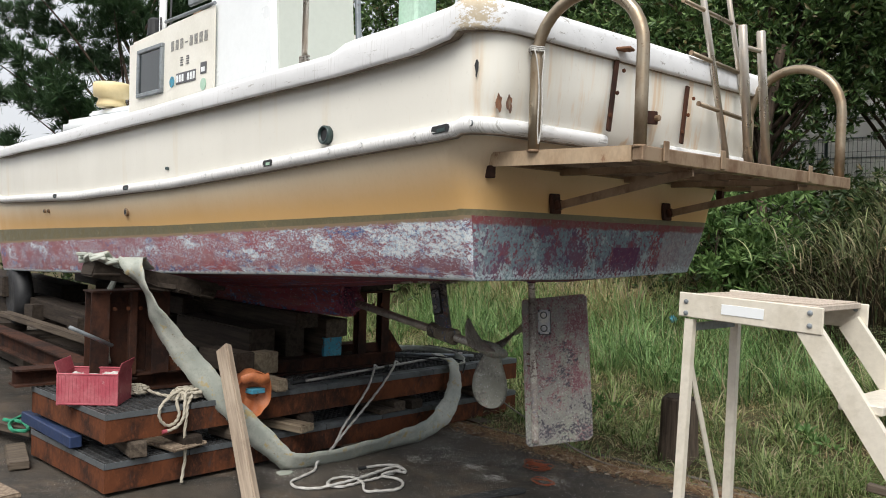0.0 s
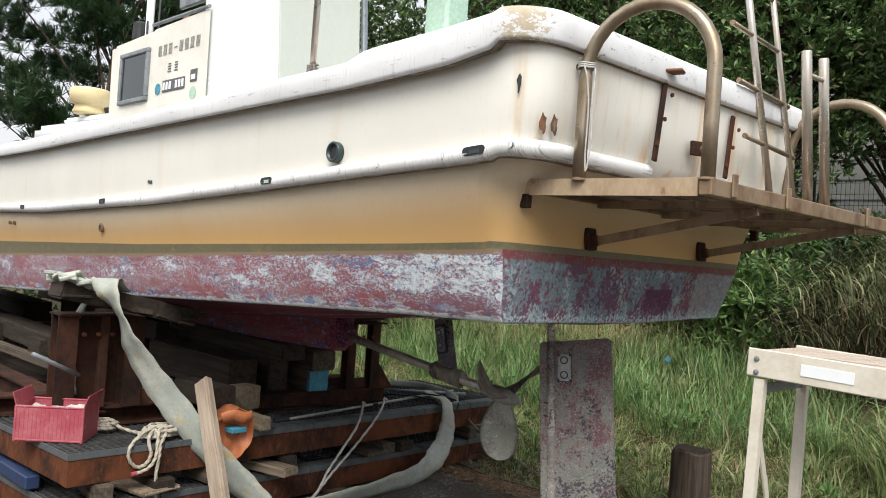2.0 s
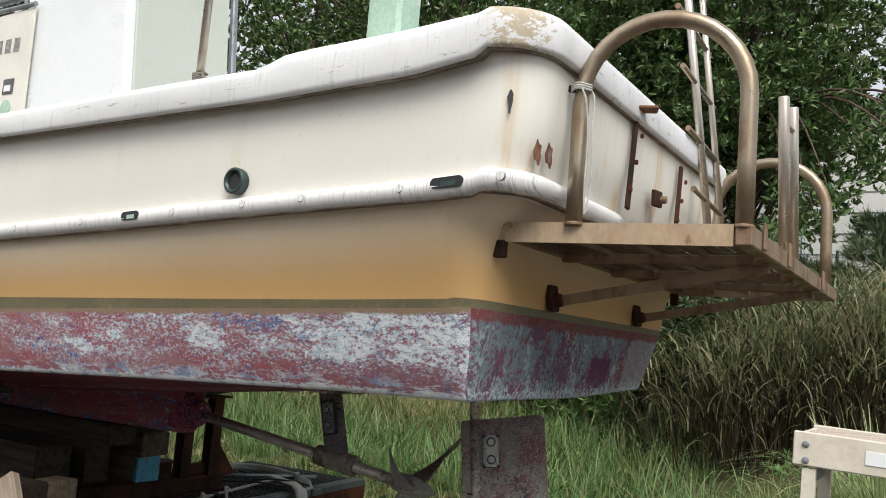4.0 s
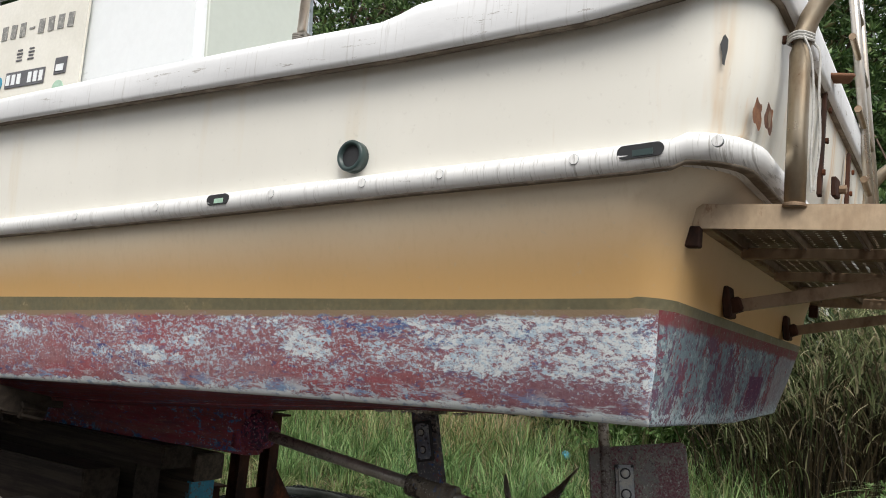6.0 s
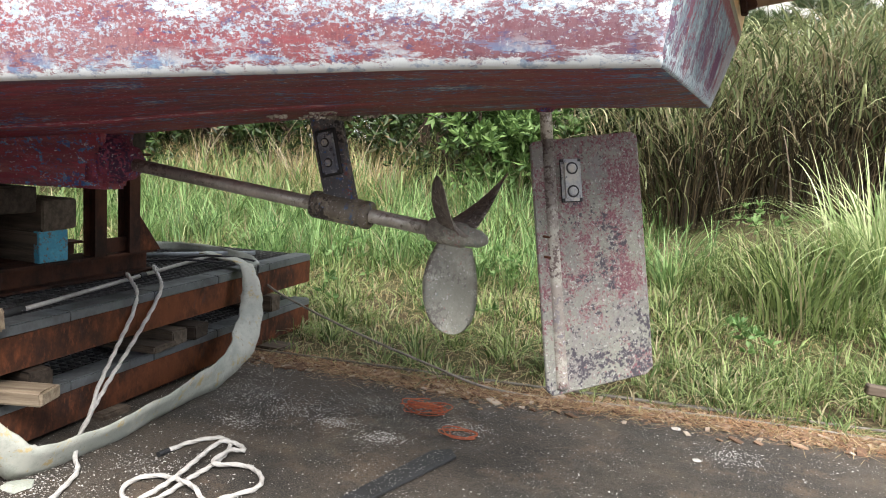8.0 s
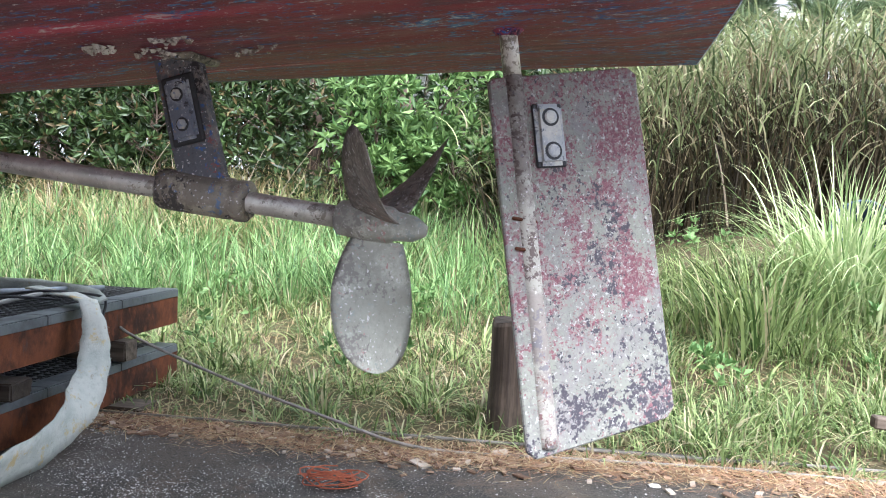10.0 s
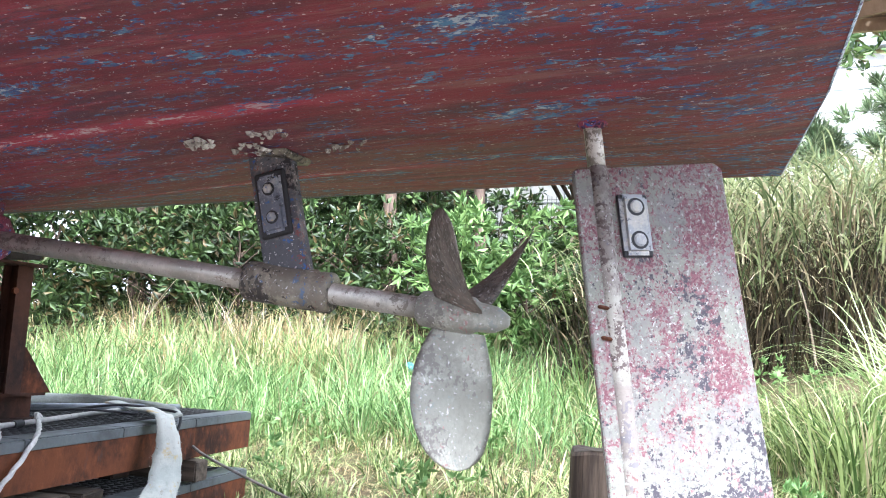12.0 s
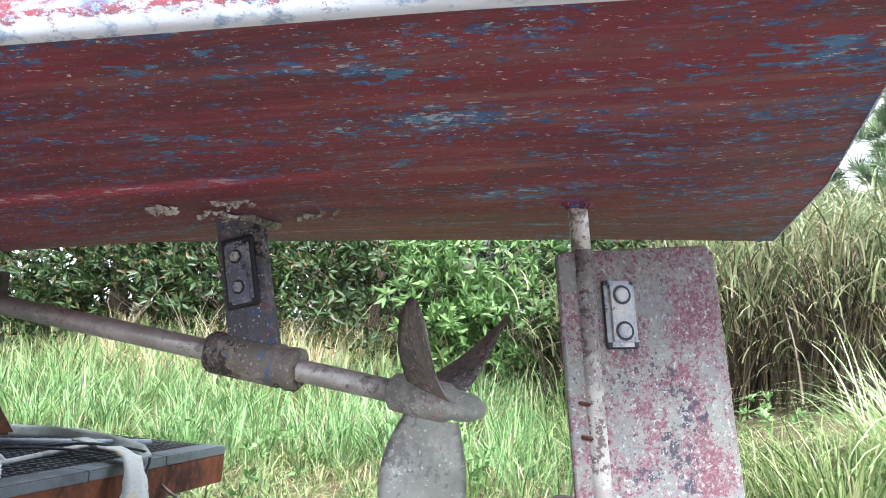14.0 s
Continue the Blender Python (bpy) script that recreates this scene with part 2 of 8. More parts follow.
def antifoul_bottom(name):
    m = Mat(name, 0.62, 0, 0.35)
    c = m.mix(m.ramp(m.noise(6, 12, 0.80, (0.25, 1.4, 1.3)), 0.42, 0.60), (0.26, 0.038, 0.058), (0.14, 0.042, 0.058))
    c = m.mix(m.ramp(m.noise(5, 12, 0.80, (0.25, 1.4, 1.3), 2), 0.51, 0.60), c, (0.34, 0.058, 0.09))
    c = m.mix(m.ramp(m.noise(6, 12, 0.80, (0.16, 1.5, 1.3), 6), 0.50, 0.60, 0, 0.7), c, (0.215, 0.090, 0.092))
    c = m.mix(m.ramp(m.noise(14, 12, 0.82, (0.2, 1.5, 1.3), 36), 0.52, 0.60, 0, 0.6), c, (0.32, 0.095, 0.12))
    c = m.mix(m.ramp(m.noise(4.4, 12, 0.82, (0.25, 1.5, 1.3), 26), 0.53, 0.60, 0, 0.8), c, (0.105, 0.055, 0.085))
    c = m.mix(m.ramp(m.noise(70, 6, 0.75, (0.3, 1, 1), 46), 0.54, 0.64, 0, 0.5), c, (0.13, 0.04, 0.055))
    along = m.math("ABSOLUTE", m.axis(1))
    wob = m.math("ADD", m.math("ABSOLUTE", m.math("SUBTRACT", along, 0.305)), m.math("MULTIPLY", m.math("SUBTRACT", m.noise(20, 8, 0.75, (0.3, 1, 1), 58), 0.5), 0.10))
    ridge = m.math("MULTIPLY", m.ramp(wob, 0.035, 0.012), m.ramp(m.axis(0), -0.25, -0.6))
    c = m.mix(m.math("MULTIPLY", ridge, 0.8), c, (0.50, 0.065, 0.11))
    c = m.mix(m.math("MULTIPLY", m.ramp(wob, 0.020, 0.008), m.math("MULTIPLY", m.ramp(m.axis(0), -0.4, -0.7), m.ramp(m.noise(40, 8, 0.75, (0.35, 1, 1), 63), 0.52, 0.56))), c, (0.66, 0.60, 0.63))
    c = m.mix(m.ramp(m.noise(9, 10, 0.80, (0.14, 1.6, 1.3), 91), 0.54, 0.60, 0, 0.5), c, (0.29, 0.145, 0.135))
    spot = m.noise(6.0, 9, 0.76, (0.5, 1.3, 1), 12)
    rim = m.ramp(along, 0.56, 0.82)
    aft = m.ramp(m.axis(0), 0.0, 0.45)
    edge = m.math("ADD", m.math("MULTIPLY", rim, 0.015), m.math("MULTIPLY", aft, 0.05))
    c = m.mix(speckle(m, m.ramp(m.math("ADD", spot, edge), 0.43, 0.66), 48, 3, 0.185, 0.638, (0.6, 1.2, 1)), c, m.mix(m.ramp(m.noise(22, 4, 0.7), 0.42, 0.6), (0.05, 0.10, 0.28), (0.10, 0.25, 0.45)))
    c = m.mix(speckle(m, m.ramp(m.math("ADD", spot, m.math("MULTIPLY", rim, 0.03)), 0.50, 0.74), 85, 15, 0.185, 0.645, (0.65, 1.2, 1)), c, (0.46, 0.55, 0.62))
    c = m.mix(m.ramp(m.noise(26, 9, 0.78, (0.4, 1.3, 1), 103), 0.585, 0.61), c, m.mix(m.ramp(m.noise(60, 4, 0.7), 0.45, 0.6), (0.06, 0.10, 0.27), (0.12, 0.24, 0.40)))
    c = m.mix(m.ramp(m.noise(40, 9, 0.78, (0.4, 1.3, 1), 107), 0.625, 0.645), c, (0.52, 0.56, 0.60))
    worn_rim = m.math("ADD", m.ramp(along, 0.74, 0.98), m.math("MULTIPLY", m.noise(9, 8, 0.75, (0.4, 1, 1), 77), 1.2))
    c = m.mix(m.ramp(worn_rim, 1.0, 1.35, 0, 0.75), c, (0.055, 0.075, 0.12))
    c = m.mix(m.ramp(m.noise(120, 3, 0.6, (0.6, 1, 1), 15), 0.67, 0.70), c, (0.70, 0.62, 0.64))
    m.bump(m.noise(60, 8, 0.78, (0.4, 1, 1)), 0.5, 0.005)
    return m.done(c)


def gelcoat(name, stained=False, white=(0.83, 0.81, 0.735)):
    m = Mat(name, 0.38, 0, 0.5)
    if stained:
        white = (0.86, 0.80, 0.66)
    big = m.noise(1.6, 5, 0.6, (1, 1, 0.4))
    c = m.mix(m.ramp(big, 0.3, 0.7), white, tuple(v * 0.94 for v in white))
    if stained:
        h = m.attr("rise")
        wav = m.math("ADD", h, m.math("MULTIPLY", m.math("SUBTRACT", m.noise(1.2, 4, 0.6, (1, 1, 0.2), 4), 0.5), 0.12))
        c = m.mix(m.ramp(wav, 0.40, 0.02, 0, 0.95), c, (0.58, 0.345, 0.125))
        c = m.mix(m.ramp(m.noise(60, 3, 0.6, (1, 1, 0.3)), 0.45, 0.8, 0, 0.12), c, (0.45, 0.30, 0.12))
    else:
        run = m.noise(5.5, 4, 0.6, (1, 1, 0.07), 6)
        c = m.mix(m.ramp(run, 0.56, 0.76, 0, 0.3), c, (0.66, 0.47, 0.20))
        c = m.mix(m.ramp(m.noise(16, 4, 0.6, (1, 1, 0.06), 13), 0.66, 0.78, 0, 0.2), c, (0.50, 0.30, 0.12))
        stern = m.ramp(m.axis(0), 0.3, 0.62)
        streak = m.math("MULTIPLY", stern, m.ramp(m.noise(11, 5, 0.65, (1, 1, 0.03), 27), 0.53, 0.68, 0, 0.5))
        c = m.mix(streak, c, (0.68, 0.40, 0.15))
        c = m.mix(m.math("MULTIPLY", stern, m.ramp(m.noise(7, 4, 0.6, (1, 1, 0.05), 33), 0.54, 0.70, 0, 0.55)), c, (0.62, 0.36, 0.12))
        c = m.mix(m.math("MULTIPLY", stern, m.ramp(m.noise(26, 5, 0.7, (1, 1, 0.08), 43), 0.66, 0.76, 0, 0.3)), c, (0.40, 0.19, 0.07))
    c = m.mix(m.ramp(m.noise(45, 4, 0.65), 0.60, 0.78, 0, 0.25), c, (0.45, 0.42, 0.36))
    m.bump(m.noise(12, 4, 0.6), 0.06, 0.004)
    return m.done(c, m.ramp(big, 0.3, 0.7, 0.32, 0.5))


def scuffed_white(name, white=(0.80, 0.80, 0.79), chip=(0.30, 0.29, 0.27), bare=False):
    m = Mat(name, 0.68, 0, 0.3)
    c = m.mix(m.ramp(m.noise(4, 6, 0.65, (0.4, 1, 1)), 0.35, 0.7), white, tuple(v * 0.86 for v in white))
    c = m.mix(m.ramp(m.noise(28, 6, 0.75, (0.5, 1, 2.0), 6), 0.68, 0.74, 0, 0.6), c, chip)
    c = m.mix(m.ramp(m.noise(110, 3, 0.6, (1, 0.07, 0.06), 2), 0.56, 0.72, 0, 0.3), c, chip)
    c = m.mix(m.ramp(m.noise(7, 12, 0.8, (0.35, 1, 2.5), 22), 0.62, 0.645, 0, 0.8), c, tuple(v * 0.8 for v in chip))
    if not bare:
        stern = m.ramp(m.axis(0), -0.3, 0.45, 0.35, 0.75)
        scr = m.math("MULTIPLY", stern, m.ramp(m.noise(150, 4, 0.65, (1, 0.05, 0.05), 72), 0.54, 0.64))
        c = m.mix(scr, c, tuple(v * 1.15 for v in chip))
    if bare:
        top = m.math("ADD", m.attr("rise"), m.math("MULTIPLY", m.math("SUBTRACT", m.noise(9, 8, 0.75, (0.5, 1, 1), 91), 0.5), 0.5))
        c = m.mix(m.ramp(top, 0.98, 1.10, 0, 0.75), c, (0.34, 0.25, 0.16))
        c = m.mix(m.ramp(m.noise(16, 10, 0.78, (0.4, 1, 2.2), 95), 0.60, 0.63, 0, 0.7), c, (0.30, 0.28, 0.25))
        px, py = m.math("SUBTRACT", m.axis(0), 0.615), m.math("ADD", m.axis(1), 1.03)
        d = m.math("SQRT", m.math("ADD", m.math("MULTIPLY", px, px), m.math("MULTIPLY", py, py)))
        k = m.math("ADD", m.ramp(d, 0.21, 0.02), m.math("MULTIPLY", m.math("SUBTRACT", m.noise(30, 12, 0.78, (1, 1, 1.6)), 0.5), 2.6))
        c = m.mix(m.ramp(k, 0.74, 0.80), c, m.mix(m.noise(60, 4), (0.42, 0.34, 0.22), (0.56, 0.50, 0.40)))
    m.bump(m.noise(60, 4, 0.7), 0.15, 0.003)
    return m.done(c)


def wood(name, light=(0.20, 0.16, 0.12), dark=(0.085, 0.064, 0.048), axis=0):
    m = Mat(name, 0.8, 0, 0.25)
    st = [6.0, 6.0, 6.0]
    st[axis] = 0.35
    g = m.noise(6, 5, 0.7, tuple(st))
    c = m.mix(m.ramp(g, 0.35, 0.65), light, dark)
    c = m.mix(m.ramp(m.noise(5, 5, 0.7, (1, 1, 1), 9), 0.5, 0.75, 0, 0.6), c, tuple(v * 0.5 for v in dark))
    c = m.mix(m.ramp(m.random(), 0, 1, 0, 0.35), c, tuple(v * 0.7 for v in light))
    m.bump(g, 0.5, 0.006)
    return m.done(c)


def rust(name, light=(0.25, 0.095, 0.035), dark=(0.055, 0.03, 0.022), flare=0.6):
    m = Mat(name, 0.85, 0.0, 0.2)
    c = m.mix(m.ramp(m.noise(5, 6, 0.7, (1, 1, 0.8)), 0.35, 0.65), light, dark)
    c = m.mix(m.ramp(m.noise(30, 5, 0.7, (1, 1, 0.5), 4), 0.5, 0.7, 0, flare), c, tuple(v * 1.4 for v in light))
    c = m.mix(m.ramp(m.noise(16, 5, 0.7, (1, 1, 0.3), 8), 0.6, 0.72, 0, 0.7), c, (0.06, 0.04, 0.035))
    m.bump(m.noise(80, 4, 0.7), 0.4, 0.003)
    return m.done(c)


def steel(name, base=(0.50, 0.44, 0.36), stain=(0.30, 0.17, 0.08), rough=0.38, metal=0.85, amount=0.5):
    m = Mat(name, rough, metal)
    big = m.noise(9, 5, 0.65, (1, 1, 0.6))
    c = m.mix(m.ramp(big, 0.40, 0.72, 0, amount), base, stain)
    c = m.mix(m.ramp(m.noise(60, 4, 0.7, (1, 1, 1), 5), 0.62, 0.74, 0, amount), c, (0.16, 0.08, 0.04))
    m.bump(m.noise(90, 3, 0.6), 0.1, 0.002)
    return m.done(c, m.ramp(big, 0.3, 0.7, rough - 0.1, rough + 0.2))


def fouled_metal(name, base, spot, red, blue=None, pale=None, reach=0.0, rough=0.72, metal=0.1):
    """Bare or painted metal with old antifouling left in crumbs and small dark marine growth spots."""
    m = Mat(name, rough, metal, 0.4)
    c = m.mix(m.ramp(m.noise(9, 8, 0.75), 0.35, 0.65), base, tuple(v * 0.75 for v in base))
    if pale:
        c = m.mix(m.ramp(m.noise(6, 12, 0.78, (1, 1, 1), 3), 0.46, 0.56), c, pale)
    up = m.math("MULTIPLY", m.ramp(m.axis(2), 0.5, 1.2), reach)
    if blue:
        c = m.mix(speckle(m, m.ramp(m.noise(5, 5, 0.65, (1, 1, 0.8), 16), 0.46, 0.72), 50, 21, 0.16, 0.63), c, blue)
    c = m.mix(speckle(m, m.ramp(m.math("ADD", m.noise(5, 5, 0.65, (1, 1, 0.7), 6), up), 0.44, 0.76), 85, 6, 0.165, 0.635), c, red)
    dens = m.ramp(m.math("SUBTRACT", m.noise(6, 4, 0.6, (1, 1, 1), 9), m.math("MULTIPLY", up, 0.6)), 0.44, 0.64)
    c = m.mix(speckle(m, dens, 66, 29, 0.165, 0.632), c, spot)
    c = m.mix(m.ramp(m.noise(85, 4, 0.7, (1, 1, 1), 39), 0.58, 0.63, 0, 0.35), c, tuple(v * 0.6 for v in base))
    c = m.mix(m.ramp(m.noise(130, 3, 0.6, (1, 1, 1), 19), 0.635, 0.665), c, (0.60, 0.58, 0.58))
    m.bump(m.noise(70, 6, 0.75), 0.6, 0.003)
    return m.done(c)


def rudder_paint(name):
    """Cream primer showing through pink antifouling crumbs, with clusters of dark growth spots low down."""
    m = Mat(name, 0.72, 0, 0.35)
    z, x = m.axis(2), m.axis(0)
    c = m.mix(m.ramp(m.noise(7, 9, 0.75), 0.40, 0.60), (0.225, 0.235, 0.195), (0.195, 0.195, 0.178))
    c = m.mix(m.ramp(m.noise(9, 8, 0.74, (1, 1, 0.8), 31), 0.50, 0.62, 0, 0.6), c, (0.205, 0.185, 0.19))
    c = m.mix(m.ramp(m.noise(22, 9, 0.76, (1, 1, 1), 33), 0.52, 0.60, 0, 0.7), c, (0.262, 0.266, 0.228))
    top = m.ramp(z, 0.55, 1.05)
    rim = m.math("MAXIMUM", m.ramp(x, 0.68, 0.80), m.ramp(x, 0.46, 0.36))
    much = m.math("ADD", m.math("MULTIPLY", top, 0.10), m.math("MULTIPLY", rim, 0.06))
    veil = m.math("ADD", m.noise(9, 8, 0.74, (1, 1, 0.9), 6), much)
    c = m.mix(m.ramp(veil, 0.56, 0.78, 0, 0.5), c, (0.22, 0.13, 0.14))
    c = m.mix(speckle(m, m.ramp(veil, 0.42, 0.76), 95, 6, 0.15, 0.625, (1, 1, 1), 7), c, m.mix(m.ramp(m.noise(34, 5, 0.7), 0.42, 0.6), (0.19, 0.078, 0.092), (0.235, 0.14, 0.145)))
    c = m.mix(speckle(m, m.ramp(veil, 0.48, 0.76), 140, 26, 0.16, 0.635, (1, 1, 1), 6), c, (0.15, 0.058, 0.072))
    low = m.math("SUBTRACT", m.noise(8, 5, 0.65, (1, 1, 1), 9), m.math("MULTIPLY", top, 0.06))
    c = m.mix(speckle(m, m.ramp(low, 0.42, 0.62), 80, 29, 0.165, 0.632, (1, 1, 1), 5), c, (0.055, 0.050, 0.062))
    c = m.mix(m.ramp(m.noise(95, 5, 0.75, (1, 1, 1), 39), 0.55, 0.60, 0, 0.45), c, (0.12, 0.10, 0.105))
    c = m.mix(m.ramp(m.noise(120, 4, 0.7, (1, 1, 1), 19), 0.595, 0.63), c, (0.38, 0.375, 0.355))
    m.bump(m.noise(70, 6, 0.75), 0.6, 0.003)
    return m.done(c)


MAT_SIDE = antifoul_side("antifouling_side")
MAT_TRANSOM = antifoul_transom("antifouling_transom")
MAT_BOTTOM = antifoul_bottom("antifouling_bottom")
MAT_KHAKI = worn("waterline_khaki", (0.15, 0.135, 0.078), (0.19, 0.16, 0.085), (0.30, 0.24, 0.14), 0.6, scale=9)
MAT_STAINED = gelcoat("gelcoat_stained", True)
MAT_GEL = gelcoat("gelcoat_cream")
MAT_RAIL = scuffed_white("scuffed_white_rail")
MAT_GUN = scuffed_white("scuffed_white_gunwale", (0.78, 0.79, 0.80), (0.34, 0.32, 0.29), True)
MAT_CABIN = worn("cabin_white", (0.80, 0.83, 0.84), (0.77, 0.80, 0.81), None, 0.35, scale=1.5, grain=30, bump=0.02, grime=0.06)
# aft wall: darker and greener than the white cabin walls
MAT_AFT = worn("aft_wall_grey_green", (0.52, 0.55, 0.49), (0.48, 0.51, 0.46), None, 0.45, scale=1.5, grain=30, bump=0.03, grime=0.08)
MAT_PANEL = worn("panel_cream", (0.78, 0.76, 0.68), (0.72, 0.70, 0.62), None, 0.4, scale=3, bump=0.05, grime=0.12)
MAT_STEEL = steel("tarnished_stainless", (0.36, 0.30, 0.22), (0.20, 0.13, 0.075), 0.36, 0.85, 0.7)
MAT_STEEL_BRIGHT = steel("stainless_tube", (0.60, 0.56, 0.50), (0.34, 0.22, 0.12), 0.3, 0.9, 0.35)
MAT_STEEL_RUST = steel("stainless_rust_stained", (0.30, 0.215, 0.14), (0.13, 0.068, 0.035), 0.5, 0.45, 0.8)
MAT_ZINCPOLE = worn("pale_zinc", (0.42, 0.41, 0.385), (0.30, 0.29, 0.27), (0.2, 0.16, 0.12), 0.55, 0.2, scale=8)
MAT_POLE_DULL = worn("dull_grey_pole", (0.17, 0.155, 0.13), (0.10, 0.09, 0.075), (0.12, 0.08, 0.05), 0.7, 0.1, scale=8)
# side members: paler tan than the platform's other steel
MAT_STEEL_TAN = worn("pale_tan_steel", (0.47, 0.35, 0.23), (0.38, 0.27, 0.17), (0.24, 0.12, 0.06), 0.5, 0.15, scale=9, stretch=(1, 1, 0.5), wcut=(0.60, 0.70))
MAT_RUST = rust("rusty_steel", (0.135, 0.046, 0.020), (0.030, 0.016, 0.012))
MAT_RUST_DARK = rust("dark_rusty_steel", (0.065, 0.027, 0.016), (0.020, 0.012, 0.010), 0.35)
MAT_GALV = worn("galvanised_grey", (0.28, 0.31, 0.33), (0.20, 0.22, 0.23), (0.12, 0.11, 0.10), 0.55, 0.4, scale=8)
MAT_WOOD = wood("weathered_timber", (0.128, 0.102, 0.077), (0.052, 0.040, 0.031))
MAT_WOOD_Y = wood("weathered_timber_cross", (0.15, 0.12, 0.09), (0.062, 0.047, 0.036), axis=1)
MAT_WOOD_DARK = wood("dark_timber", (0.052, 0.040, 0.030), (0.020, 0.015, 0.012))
MAT_PLANK = wood("rough_sawn_plank", (0.44, 0.36, 0.28), (0.23, 0.175, 0.13), axis=2)
MAT_WOOD_PALE = wood("pale_plank", (0.34, 0.27, 0.20), (0.15, 0.11, 0.078), axis=2)
MAT_GRATE = worn("dirty_galvanised_grating", (0.10, 0.103, 0.105), (0.06, 0.06, 0.06), (0.075, 0.045, 0.03), 0.6, 0.3, scale=8)
MAT_STRIP = worn("bare_brown_capping", (0.30, 0.20, 0.12), (0.40, 0.29, 0.19), (0.55, 0.50, 0.42), 0.8, scale=14)
MAT_EDGEPLATE = worn("weathered_zinc_plate", (0.125, 0.138, 0.147), (0.075, 0.08, 0.084), (0.11, 0.07, 0.05), 0.5, 0.2, scale=5, wcut=(0.62, 0.72), grime=0.3)
MAT_BOARD = wood("sun_bleached_board", (0.34, 0.28, 0.20), (0.16, 0.12, 0.085))
MAT_BLUE = worn("faded_blue_paint", (0.05, 0.26, 0.38), (0.08, 0.33, 0.45), (0.14, 0.11, 0.085), 0.75, scale=22, wcut=(0.55, 0.60))
MAT_RUDDER = rudder_paint("fouled_rudder")
MAT_PROP = fouled_metal("fouled_bronze", (0.335, 0.335, 0.285), (0.20, 0.19, 0.17), (0.35, 0.21, 0.20), (0.26, 0.285, 0.26), (0.41, 0.41, 0.355))
MAT_SHAFT = fouled_metal("dull_shaft", (0.52, 0.50, 0.445), (0.25, 0.225, 0.19), (0.42, 0.38, 0.335), None, (0.61, 0.59, 0.535), 0.0, 0.32, 0.5)
MAT_STOCK = fouled_metal("fouled_stock", (0.30, 0.27, 0.24), (0.13, 0.10, 0.09), (0.21, 0.115, 0.11), (0.19, 0.18, 0.19), (0.40, 0.385, 0.335))
# browner bronze of the upper blades, with their shade put into the colour
MAT_PROP_DARK = fouled_metal("shaded_brown_bronze", (0.225, 0.195, 0.165), (0.115, 0.10, 0.085), (0.27, 0.20, 0.175), (0.17, 0.165, 0.15), (0.29, 0.265, 0.225))
MAT_ANODE = fouled_metal("blue_grey_anode", (0.19, 0.21, 0.26), (0.05, 0.05, 0.06), (0.26, 0.21, 0.19), (0.07, 0.15, 0.34), (0.38, 0.40, 0.42))
MAT_STRUT = fouled_metal("fouled_strut", (0.115, 0.12, 0.135), (0.035, 0.032, 0.035), (0.22, 0.08, 0.075), (0.05, 0.12, 0.32), (0.24, 0.20, 0.18), 0.10)
MAT_FLANGE = fouled_metal("painted_flange", (0.20, 0.04, 0.07), (0.05, 0.02, 0.05), (0.07, 0.05, 0.20), (0.05, 0.14, 0.42), (0.28, 0.06, 0.10))
MAT_BEARING = fouled_metal("fouled_bearing", (0.23, 0.205, 0.165), (0.06, 0.055, 0.05), (0.25, 0.095, 0.085), (0.12, 0.17, 0.27), (0.36, 0.335, 0.26), 0.0, 0.55, 0.3)
MAT_ZINC = fouled_metal("zinc_anode", (0.40, 0.42, 0.44), (0.15, 0.16, 0.18), (0.46, 0.42, 0.30), (0.20, 0.24, 0.32), (0.52, 0.51, 0.46))
MAT_TREAD = worn("tan_tread_plate", (0.20, 0.145, 0.10), (0.15, 0.105, 0.07), (0.10, 0.058, 0.035), 0.55, 0.25, scale=8)
MAT_CORD = worn("grey_cord", (0.24, 0.22, 0.19), (0.15, 0.14, 0.12), None, 0.9, scale=25, grain=140, bump=0.6)
MAT_ALU = worn("weathered_aluminium", (0.72, 0.67, 0.57), (0.62, 0.57, 0.47), (0.40, 0.33, 0.24), 0.5, 0.1, scale=7, wcut=(0.66, 0.76), grime=0.15)
MAT_ALU_TREAD = worn("dusty_tread", (0.50, 0.43, 0.36), (0.40, 0.34, 0.28), (0.60, 0.54, 0.47), 0.75, 0.1, scale=14, grain=150, bump=0.6)
def stained_webbing(name):
    m = Mat(name, 0.9, 0, 0.2)
    c = m.mix(m.ramp(m.noise(5, 6, 0.7), 0.40, 0.62), (0.34, 0.365, 0.325), (0.45, 0.46, 0.41))
    c = m.mix(m.ramp(m.noise(34, 6, 0.7, (1, 1, 1), 41), 0.50, 0.68, 0, 0.5), c, (0.27, 0.30, 0.26))
    c = m.mix(m.ramp(m.noise(13, 5, 0.7, (1, 1, 1), 8), 0.56, 0.66, 0, 0.85), c, (0.44, 0.34, 0.15))
    c = m.mix(m.ramp(m.noise(30, 6, 0.75, (1, 1, 1), 14), 0.60, 0.68, 0, 0.7), c, (0.22, 0.17, 0.11))
    m.bump(m.noise(220, 3, 0.6, (1, 1, 1)), 0.6, 0.003)
    return m.done(c)


